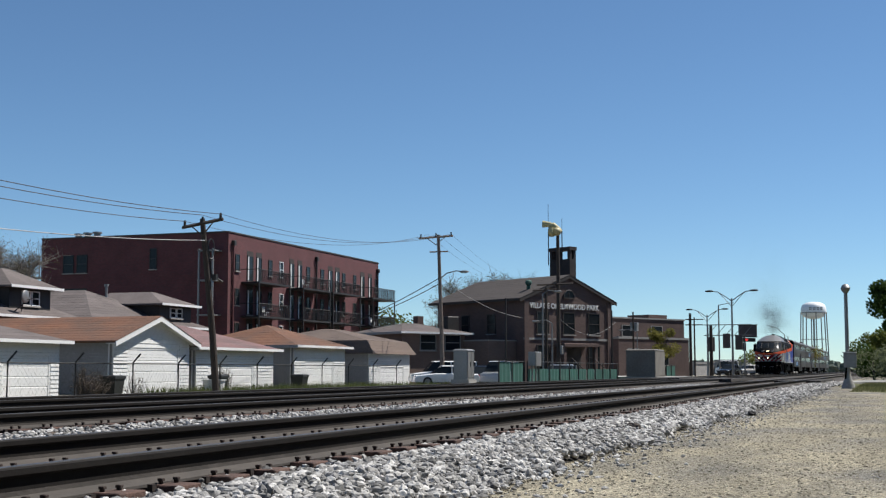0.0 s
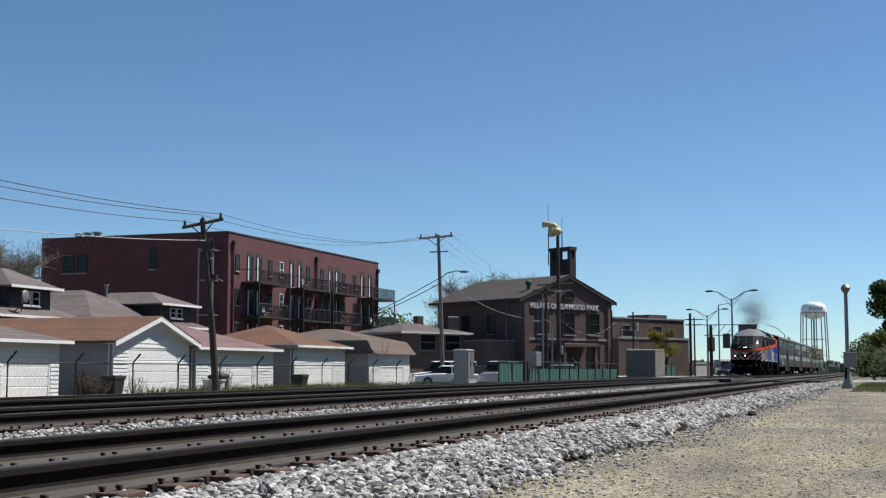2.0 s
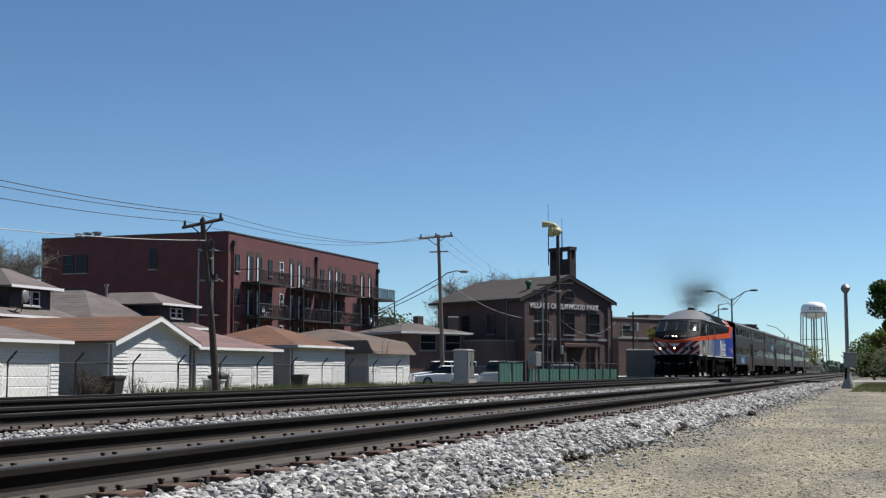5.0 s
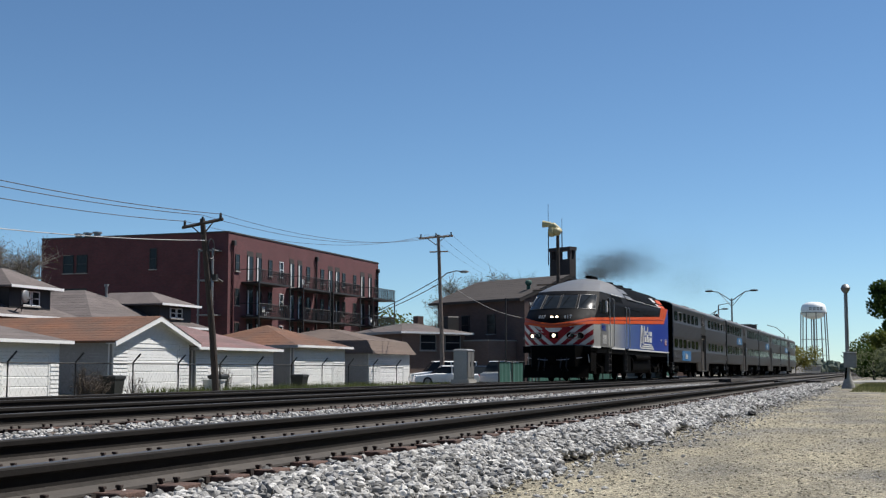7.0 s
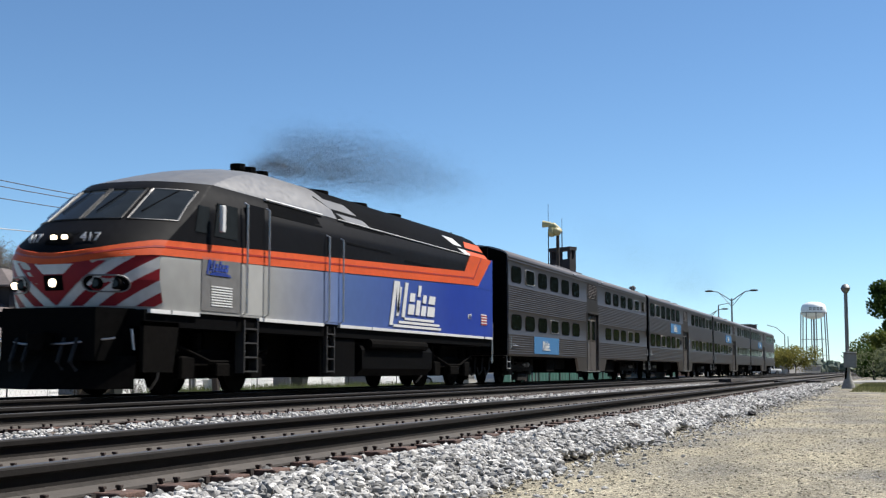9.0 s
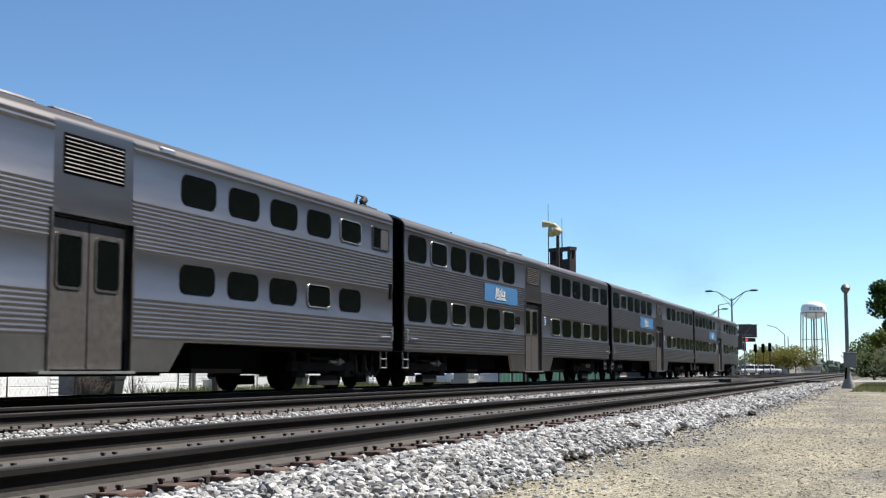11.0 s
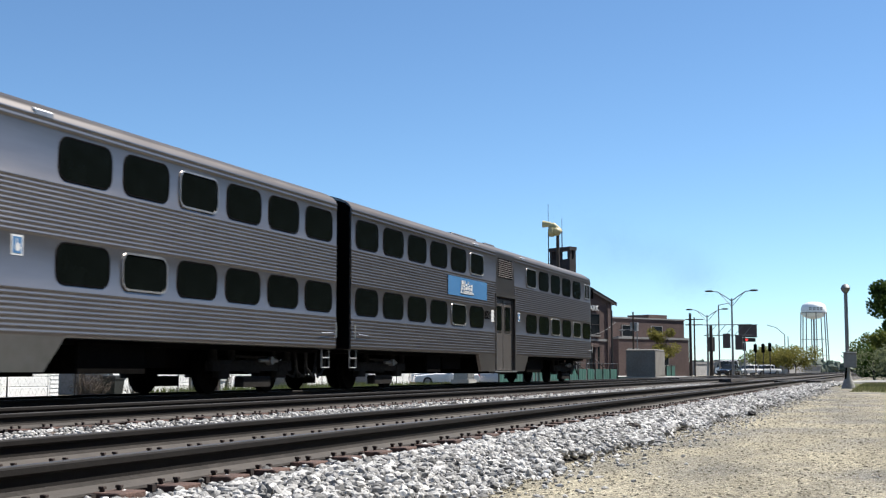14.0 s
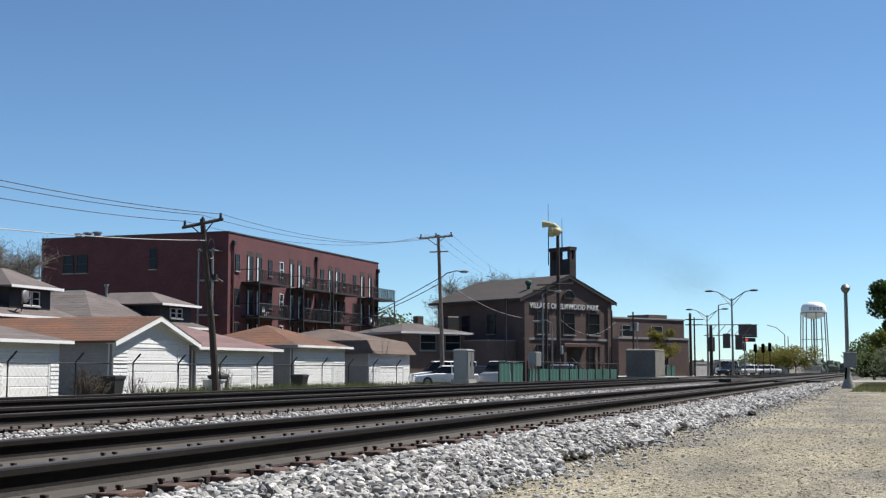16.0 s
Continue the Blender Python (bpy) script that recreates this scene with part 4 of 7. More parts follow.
def stripe_low(x):
    return 2.46 + 0.034 * (x - 0.6)


def stripe_high(x):
    return 2.74 + 0.041 * (x - 0.6)


def hull(z0, z1, n, x_end=20.15, out=0.0, rise=(0.0, 0.0), sink=(0.0, 0.0)):
    """A band of the body between two heights; its edges may climb to the rear (rise) and dip on the nose (sink: 1 lower edge, 2 upper edge of the stripe)."""
    rings = []
    for k in range(n + 1):
        u = k / n
        z = z0 + (z1 - z0) * u
        w = lerp_tab(HALF_W, z)
        up = rise[0] * (1 - u) + rise[1] * u

        def fall(y):
            lo, hi = [(0.0, dip_low(y), dip_high(y))[i] if isinstance(i, int) else i * (dip_low(y) + dip_high(y)) / 2 for i in sink]
            return lo * (1 - u) + hi * u
        ring = [(x_end, w + out, z + up)]
        for i in range(25):
            y = w * (1 - 2 * i / 24)
            y = math.copysign(w * (1 - (1 - abs(y) / w) ** 1.5), y)
            zz = z - fall(y)
            ring.append((nose_x(y, zz) - out, y * (1 + out / w), zz))
        ring.append((x_end, -w - out, z + up))
        rings.append(ring)
    return Geo().loft(rings)


def on_nose(g, poly, out=0.008, n=5):
    """A patch on the nose, from a quad of (y, z) corners in order."""
    (a, b, c, d) = poly
    rows = []
    for i in range(n + 1):
        for j in range(n + 1):
            u, v = i / n, j / n
            y = (a[0] * (1 - u) + b[0] * u) * (1 - v) + (d[0] * (1 - u) + c[0] * u) * v
            z = (a[1] * (1 - u) + b[1] * u) * (1 - v) + (d[1] * (1 - u) + c[1] * u) * v
            rows.append((y, z))
    fr = [(nose_x(y, z) - out, y * (1 + out * 0.5), z) for y, z in rows]
    bk = [(nose_x(y, z) + 0.03, y * 0.985, z) for y, z in rows]
    m, off = n + 1, len(rows)
    f = []
    for i in range(n):
        for j in range(n):
            q = (i * m + j, (i + 1) * m + j, (i + 1) * m + j + 1, i * m + j + 1)
            f += [q, tuple(off + k for k in reversed(q))]
    edge = [j for j in range(m)] + [i * m + n for i in range(1, m)] + [n * m + j for j in range(n - 1, -1, -1)] + [i * m for i in range(n - 1, 0, -1)]
    for p, q in zip(edge, edge[1:] + edge[:1]):
        f.append((p, q, off + q, off + p))
    return g.add(fr + bk, f)


def side_plate(g, poly, y=-1.55, t=0.008):
    return g.prism(poly, "y", y - t, y + 0.02)


def locomotive():
    c = thing("locomotive", "silver, blue and black diesel passenger locomotive with orange stripes", "locomotive")
    X = 20.15
    part("lower_body", hull(1.50, 2.60, 8, rise=(0.0, 0.735), sink=(0, 1.0)), M["fade"], c, "silver paint fading to blue", True)
    part("stripe_band", hull(2.46, 2.74, 3, 18.1, 0.014, (0.595, 0.717), (1, 2)), M["orange"], c, "orange stripe round the body", True)
    part("stripe_line", hull(2.60, 2.635, 1, 18.1, 0.019, (0.65, 0.665), (1.0, 1.0)), M["deepred"], c)
    part("upper_body", hull(2.60, 3.98, 9, rise=(0.735, 0.0), sink=(1.0, 0)), M["gloss"], c, "gloss black upper body", True)
    part("roof", hull(3.978, 4.86, 9, 8.2), M["roofgrey"], c, "weathered silver-grey cab roof", True)
    prof = [(w, z) for z, w in HALF_W if z > 3.9]
    prof = [(-w, z) for w, z in prof] + [(w, z) for w, z in reversed(prof)]
    part("rear_roof", Geo().prism(prof, "x", 8.2, 20.15), M["black"], c, "sooty black rear roof", True)
    for a, b in ((7.6, 9.3), (16.6, 17.5)):
        part("roof_flash", Geo().add([(a + 1.2, -1.43, 3.97), (b + 1.0, -1.43, 3.97), (b, -1.08, 4.46), (a, -1.08, 4.46), (a + 1.2, -1.38, 3.95), (b + 1.0, -1.38, 3.95), (b, -1.04, 4.43), (a, -1.04, 4.43)],
             [(0, 1, 2, 3), (7, 6, 5, 4), (0, 4, 5, 1), (1, 5, 6, 2), (2, 6, 7, 3), (3, 7, 4, 0)]), M["white"] if a > 10 else M["roofgrey"], c, "pale slanted roof panel")
    # chevrons on the nose
    for s in (-1, 1):
        slope, edge, top = 1.18, 1.53, 2.46
        for m_, lo, hi in (("white", 0.03, 0.25), ("red", 0.25, 0.50), ("white", 0.50, 0.74), ("red", 0.74, 0.99), ("white", 0.99, 1.23), ("red", 1.23, 1.44)):
            zl, zh = [min(top, 1.56 + (edge - v) / slope) for v in (lo, hi)]
            at = lambda z: min(edge, lo + slope * (z - 1.56))
            on = Geo()
            on_nose(on, ((s * lo, 1.56), (s * hi, 1.56), (s * min(edge, hi + slope * (zh - 1.56)), zh), (s * at(zh), zh)), 0.008)
            if zl > zh + 0.02:
                on_nose(on, ((s * at(zh), zh), (s * edge, zh), (s * edge, zl), (s * at(zl), zl)), 0.008)
            part("chevron", on, M[m_], c, "slanted red or white warning stripe", True)
    on = Geo()
    on_nose(on, ((-0.20, 2.10), (0.20, 2.10), (0.38, 2.27), (-0.38, 2.27)), 0.013)
    part("chevron", on, M["white"], c, "", True)
    on = Geo()
    on_nose(on, ((-0.02, 1.58), (0.02, 1.58), (0.90, 2.33), (-0.90, 2.33)), 0.010)
    part("chevron", on, M["red"], c, "", True)
    # windscreens and cab glass
    for a, b in ((-1.47, -0.84), (-0.74, -0.035), (0.035, 0.74), (0.84, 1.47)):
        on = Geo()
        on_nose(on, ((a, 3.14), (b, 3.14), (b * 0.93, 3.80), (a * 0.93, 3.80)), 0.014, 6)
        w = part("windscreen", on, M["pane"], c, "sloping cab windscreen", True)
        e = Geo()
        cs = [(a, 3.14), (b, 3.14), (b * 0.93, 3.80), (a * 0.93, 3.80), (a, 3.14)]
        e.tube([(nose_x(y, z) - 0.02, y, z) for p, q in zip(cs, cs[1:]) for y, z in [(p[0] + (q[0] - p[0]) * k / 4, p[1] + (q[1] - p[1]) * k / 4) for k in range(4)]] + [(nose_x(a, 3.14) - 0.02, a, 3.14)], 0.014, 6)
        part("seal", e, M["roofgrey"] if abs(a + b) > 1.5 else M["darksteel"], w, "thin window seal")
        part("wiper", Geo().tube([(nose_x((a + b) / 2, 3.78) - 0.05, (a + b) / 2, 3.78), (nose_x((a + b) / 2 + 0.2, 3.3) - 0.05, (a + b) / 2 + 0.2, 3.3)], 0.012, 5), M["black"], w)
    for x0, x1, z0, z1 in ((2.25, 3.15, 2.98, 3.62), (1.55, 2.05, 3.0, 3.50)):
        part("cab_window", side_plate(Geo(), [(x0, z0), (x1, z0), (x1, z1), (x0 + 0.12, z1)], -1.545, 0.01), M["pane"], c)
    part("mirror", Geo().box(2.15, 2.3, -1.78, -1.70, 3.05, 3.55, 0.02), M["white"], c)
    # lights
    def lamp_set(name, y, z, r, lit, label):
        x = nose_x(y, z)
        h = part(name, Geo().disc((x + 0.03, y, z), "x", r * 1.35, 0.13, 16), M["black"], c, label)
        part("lens", Geo().disc((x - 0.03, y, z), "x", r * 0.86, 0.03, 14), M["lamp"] if lit else M["pane"], h)
    for y in (-0.11, 0.11):
        lamp_set("headlight", y, 2.74, 0.07, True, "lit twin headlight")
    on = Geo()
    on_nose(on, ((-0.19, 1.82), (0.19, 1.82), (0.19, 2.08), (-0.19, 2.08)), 0.016)
    part("lamp_recess", on, M["black"], c, "", True)
    lamp_set("ditch_light", 0.0, 1.95, 0.085, True, "lit lower centre lamp")
    for sd in (-1, 1):
        pod = [(sd * (0.88 + py), 1.94 + pz) for py, pz in rounded(0.66, 0.28, 0.138, 6)]
        on = Geo()
        front = [(nose_x(y, z) - 0.022, y, z) for y, z in pod]
        on.loft([front, [(nose_x(y, z) + 0.05, y * 0.98, z) for y, z in pod]])
        part("light_pod", on, M["black"], c, "black oval lamp recess", True)
        e = Geo().tube(front + front[:1], 0.016, 6)
        part("pod_rim", e, M["roofgrey"], c, "thin grey rim")
        lamp_set("marker_lamp", sd * 0.76, 1.94, 0.075, False, "unlit marker lamp")
        lamp_set("ditch_light", sd * 1.03, 1.94, 0.075, sd > 0, "lit ditch light" if sd > 0 else "unlit ditch light")
    on = Geo()
    on_nose(on, ((-0.26, 2.63), (0.26, 2.63), (0.27, 2.85), (-0.27, 2.85)), 0.014)
    part("light_housing", on, M["black"], c, "", True)
    # road number on the nose and side
    def number(x, y, z, size, rot, mt):
        cu = bpy.data.curves.new("road_number", "FONT")
        cu.body, cu.size, cu.extrude, cu.align_x = "417", size, 0.006, "CENTER"
        tmp = bpy.data.objects.new("road_number", cu)
        scene.collection.objects.link(tmp)
        me = bpy.data.meshes.new_from_object(tmp.evaluated_get(bpy.context.evaluated_depsgraph_get()))
        bpy.data.objects.remove(tmp)
        me.materials.clear()
        me.materials.append(mt)
        o = new("road_number", me)
        o.parent, o.location, o.rotation_euler = c, (x, y, z), rot
    for y in (-0.58, 0.58):
        number(nose_x(y, 2.75) - 0.07, y, 2.68, 0.24, (radians(68), 0, radians(-90 + (16 if y < 0 else -16))), M["white"])
    number(17.75, -1.562, 2.0, 0.24, (radians(90), 0, 0), M["white"])
    # white sill line, steps and grab irons
    for a, b in ((0.1, 0.75), (0.8, 1.75), (4.1, 7.2), (8.1, 10.0), (10.05, 19.2), (19.3, 20.1)):
        part("sill_stripe", Geo().box(a, b, -1.566, -1.50, 1.44, 1.51), M["white"], c, "white reflective sill")
    part("frame", Geo().box(0.0, 20.1, -1.5, 1.5, 1.22, 1.50), M["black"], c)
    # Added dark box, standing for the shade seen beneath the frame.
    part("centre_sill", Geo().box(0.9, 19.4, -0.6, 0.6, 0.30, 1.22), M["grime"], c)
    for x0, x1, zt in ((3.42, 4.35, 3.75), (7.32, 8.1, 3.5)):
        part("door", side_plate(Geo(), [(x0 + 0.1, 1.55), (x1 - 0.08, 1.55), (x1 - 0.08, stripe_low(x1)), (x0 + 0.1, stripe_low(x0))], -1.552, 0.004), M["gloss"] if x0 < 0 else M["fade"], c)
        part("door_head", side_plate(Geo(), [(x0 + 0.1, stripe_high(x0)), (x1 - 0.08, stripe_high(x1)), (x1 - 0.08, zt), (x0 + 0.1, zt)], -1.552, 0.012), M["gloss"], c)
        for x in (x0, x1):
            part("handrail", Geo().tube([(x, -1.56, zt), (x, -1.64, zt - 0.04), (x, -1.64, 1.58), (x, -1.56, 1.54)], 0.022, 6), M["bright"], c)
        ladder = part("ladder", Geo().box(x0 + 0.08, x0 + 0.12, -1.55, -1.35, 0.40, 1.45), M["darksteel"], c)
        part("side_rail", Geo().box(x1 - 0.3, x1 - 0.26, -1.55, -1.35, 0.40, 1.45), M["darksteel"], ladder)
        for k in range(4):
            z = 0.42 + 0.28 * k
            part("rung", Geo().box(x0 + 0.12, x1 - 0.3, -1.55, -1.35, z, z + 0.03), M["darksteel"], ladder)
    # hatch with grille under the cab, with a small mark above
    hatch = part("hatch", side_plate(Geo(), [(1.80, 1.56), (3.28, 1.56), (3.28, 2.56), (1.80, 2.56)], -1.552, 0.012), M["roofgrey"], c)
    gr = Geo()
    for k in range(8):
        gr.box(2.15, 2.95, -1.575, -1.56, 1.66 + k * 0.05, 1.685 + k * 0.05)
    part("grille", gr, M["white"], hatch)
    lg = logo(c, 1.98, 2.30, 0.22, -1.58, "logo_small")
    lg.data.materials.clear()
    lg.data.materials.append(M["logoblue"])
    lg["label"] = "blue slanted bars of an operator's mark"
    logo(c, 11.3, 1.84, 0.92, -1.575)
    # rear upturn of the stripe, over the black body
    part("stripe_rise", side_plate(Geo(), [(17.3, 3.42), (17.9, 3.05), (18.6, 3.06), (20.0, 3.96), (17.9, 3.96)], -1.55, 0.012), M["orange"], c)
    part("stripe_rise_line", side_plate(Geo(), [(17.7, 3.245), (18.15, 3.22), (19.0, 3.96), (18.9, 3.96), (18.1, 3.27)], -1.55, 0.017), M["deepred"], c)
    part("stripe_rise_roof", Geo().add([(17.9, -1.43, 3.97), (20.1, -1.43, 3.97), (20.1, -1.08, 4.46), (18.6, -1.08, 4.46), (17.9, -1.38, 3.95), (20.1, -1.38, 3.95), (20.1, -1.04, 4.43), (18.6, -1.04, 4.43)],
         [(0, 1, 2, 3), (7, 6, 5, 4), (0, 4, 5, 1), (1, 5, 6, 2), (2, 6, 7, 3), (3, 7, 4, 0)]), M["orange"], c)
    part("blue_end", side_plate(Geo(), [(18.55, 3.0), (20.12, 3.0), (20.12, 3.98), (20.0, 3.98)], -1.55, 0.008), M["fade"], c)
    # radiator openings and roof slopes
    for a, b, z0, z1 in ((8.5, 11.3, 3.42, 3.94), (4.6, 7.2, 3.66, 3.93), (12.3, 17.0, 3.30, 3.75)):
        w0, w1 = lerp_tab(HALF_W, z0), lerp_tab(HALF_W, z1)
        part("vent", Geo().add([(a, -w0 - 0.012, z0), (b, -w0 - 0.012, z0), (b - 0.25, -w1 - 0.012, z1), (a + 0.05, -w1 - 0.012, z1), (a, -w0 + 0.05, z0), (b, -w0 + 0.05, z0), (b - 0.25, -w1 + 0.05, z1), (a + 0.05, -w1 + 0.05, z1)],
             [(0, 1, 2, 3), (7, 6, 5, 4), (0, 4, 5, 1), (1, 5, 6, 2), (2, 6, 7, 3), (3, 7, 4, 0)]), M["black"], c)
    part("roof_edge", Geo().tube([(4.5, -1.44, 3.97), (7.3, -1.44, 3.97)], 0.03, 6).tube([(8.2, -1.44, 3.97), (18.3, -1.44, 3.97)], 0.015, 6), M["white"], c)
    for x in (5.6, 6.1, 6.7):
        part("exhaust", Geo().disc((x, -0.2, 4.88), "z", 0.17, 0.12, 12), M["black"], c)
    for x in (9.5, 12.0, 14.5):
        part("fan", Geo().disc((x, 0, 4.82), "z", 0.55, 0.09, 24), M["grime"], c)
    part("flag", Geo().box(18.9, 19.5, -1.562, -1.55, 1.86, 2.2), M["white"], c, "small striped flag")
    for k in range(4):
        part("flag_stripe", Geo().box(18.9, 19.5, -1.567, -1.56, 1.87 + k * 0.085, 1.91 + k * 0.085), M["red"], c)
    # pilot, plough, steps and couplings at the front
    part("pilot", Geo().prism([(-0.62, 0.95), (0.9, 1.5), (0.9, -1.5), (-0.62, -0.95)], "z", 0.62, 1.52), M["black"], c)
    part("plough", Geo().add([(-1.15, 0, 0.14), (-0.2, -1.45, 0.14), (-0.2, 1.45, 0.14), (-0.75, 0, 0.70), (-0.05, -1.4, 0.70), (-0.05, 1.4, 0.70), (0.1, 0, 0.14), (0.1, 0, 0.7)],
         [(0, 1, 4, 3), (2, 0, 3, 5), (1, 0, 2, 6), (3, 4, 7, 5), (1, 6, 7, 4), (6, 2, 5, 7)]), M["grime"], c)
    part("coupler", Geo().box(-0.98, -0.5, -0.16, 0.16, 0.80, 1.10, 0.03), M["grime"], c)
    part("uncoupling_bar", Geo().tube([(-0.4, -1.2, 1.0), (-0.72, -0.4, 0.9), (-0.72, 0.4, 0.9), (-0.4, 1.2, 1.0)], 0.018, 6).tube([(-0.3, -1.45, 1.15), (-0.3, -1.5, 0.8)], 0.02, 6), M["bright"], c)
    for y in (-0.6, -0.35, 0.35, 0.6):
        part("brake_hose", Geo().tube([(-0.62, y, 1.0), (-0.8, y, 0.6), (-0.7, y * 1.1, 0.45)], 0.035, 6), M["rubber"], c)
    part("side_step", Geo().prism([(0.0, 0.42), (0.95, 0.42), (1.15, 1.3), (0.0, 1.3)], "y", -1.5, -1.42), M["grime"], c)
    # tanks and trucks
    part("battery_box", Geo().box(7.25, 9.25, -1.45, -0.8, 0.32, 1.2, 0.03), M["black"], c)
    tank = [(y, z) for y, z in ((-1.3, 0.32), (-1.48, 0.5), (-1.48, 0.95), (-1.35, 1.15), (1.35, 1.15), (1.48, 0.95), (1.48, 0.5), (1.3, 0.32))]
    part("fuel_tank", Geo().prism(tank, "x", 9.6, 14.6), M["black"], c)
    part("air_tank", Geo().tube([(9.9, -1.5, 1.1), (13.9, -1.5, 1.1)], 0.13, 10), M["grime"], c)
    wheels = []
    for x in (3.2, 17.0):
        t = part("truck", Geo().box(-2.0, 2.0, -1.16, -0.98, 0.55, 0.86, 0.04).box(-2.0, 2.0, 0.98, 1.16, 0.55, 0.86, 0.04).box(-0.5, 0.5, -1.1, 1.1, 0.6, 1.2, 0.03), M["grime"], c)
        t.location = (x, 0, 0)
        for ax in (-1.35, 1.35):
            part("axle_box", Geo().box(ax - 0.26, ax + 0.26, -1.28, -1.08, 0.30, 0.72, 0.04), M["grime"], t)
            for d in (-0.4, 0.4):
                part("spring", Geo().tube([(ax + d, -1.2, 0.8), (ax + d, -1.2, 1.15)], 0.1, 8), M["grime"], t)
        part("brake_rod", Geo().tube([(-1.9, -1.25, 0.95), (-0.6, -1.3, 0.62), (0.6, -1.3, 0.62), (1.9, -1.25, 0.95)], 0.035, 6), M["grime"], t)
        part("brake_cylinder", Geo().box(-0.4, 0.4, -1.34, -1.1, 0.35, 0.6, 0.03), M["grime"], t)
        part("sand_pipe", Geo().tube([(-1.95, -1.1, 1.0), (-1.95, -1.0, 0.3), (-1.85, -0.8, 0.12)], 0.025, 6), M["galv"], t)
        wheels += [wheelset(t, -1.35, 0.51, 0.51), wheelset(t, 1.35, 0.51, 0.51)]
    part("end_wall", Geo().box(20.12, 20.17, -1.4, 1.4, 1.25, 4.4), M["black"], c)
    part("rear_rail", Geo().tube([(20.25, -1.5, 0.7), (20.3, -1.5, 1.9), (20.2, -1.5, 2.1)], 0.022, 6), M["bright"], c)
    return c, wheels


train = [(locomotive(), 0.20, 0.51)]
CAR = 26.6
for i, (v, lab) in enumerate((("first", "fluted stainless two-level coach with roof horns at its end"), ("mid", "fluted stainless two-level coach with a light blue panel"),
                              ("third", "fluted stainless two-level coach between two others"), ("last", "fluted stainless two-level cab car at the end of the train"))):
    train.append((gallery_car("passenger_car", lab, v), 21.99 + i * CAR, 0.46))


# ---- buildings ----
GZ = -0.66


def clapboard(x0, x1, y, z0, z1, step=0.18, t=0.036):
    """An upright siding sheet along x, facing the tracks, with lapped boards."""
    g, n = Geo(), max(1, round((z1 - z0) / step))
    pr = [(y + 0.06, z0)]
    for i in range(n):
        a = z0 + (z1 - z0) * i / n
        pr += [(y - t, a), (y - 0.004, a + (z1 - z0) / n * 0.97)]
    pr.append((y + 0.06, z1))
    return g.prism(pr, "x", x0, x1)


def window_unit(parent, x0, x1, y, z0, z1, frame_mat, face="y", glass="pane", bars=1):
    """A window: frame, pane and sill, in a wall that faces -y (or -x)."""
    w = 0.06
    def bx(g, a, b, d0, d1, c0, c1):
        return g.box(a, b, y + d0, y + d1, c0, c1) if face == "y" else g.box(y + d0, y + d1, a, b, c0, c1)
    fr = Geo()
    bx(fr, x0, x0 + w, -0.05, 0.05, z0, z1), bx(fr, x1 - w, x1, -0.05, 0.05, z0, z1), bx(fr, x0 + w, x1 - w, -0.05, 0.05, z0, z0 + w), bx(fr, x0 + w, x1 - w, -0.05, 0.05, z1 - w, z1)
    for k in range(bars):
        zz = z0 + (z1 - z0) * (k + 1) / (bars + 1)
        bx(fr, x0 + w, x1 - w, -0.045, 0.04, zz - 0.025, zz + 0.025)
    wn_ = part("window", fr, M[frame_mat], parent)
    part("pane", bx(Geo(), x0 + w, x1 - w, -0.02, 0.03, z0 + w, z1 - w), M[glass], wn_)
    part("sill", bx(Geo(), x0 - 0.05, x1 + 0.05, -0.11, 0.02, z0 - 0.08, z0), M["concrete"], wn_)
    return wn_


def slab(pts, t=0.09):
    """A sloping roof plane with thickness from its corner points."""
    lo = [(x, y, z - t) for x, y, z in pts]
    n = len(pts)
    return Geo().loft([lo, pts])


def shingle_rows(pts4, mt, parent, rows=9):
    """Shingle courses laid on a roof plane: eave left, eave right, ridge right, ridge left."""
    a, b, c, d = [Vector(p) for p in pts4]
    nrm = (b - a).cross(d - a).normalized()
    if nrm.z < 0:
        nrm = -nrm
    for i in range(rows):
        u, v = i / rows, (i + 1.12) / rows
        v = min(1, v)
        p = [a.lerp(d, u), b.lerp(c, u), b.lerp(c, v), a.lerp(d, v)]
        lift = [0.009, 0.009, 0.003, 0.003]
        top = [tuple(q + nrm * l) for q, l in zip(p, lift)]
        low = [tuple(q - nrm * 0.01) for q in p]
        part("shingle_course", Geo().loft([low, top]), M[mt], parent)


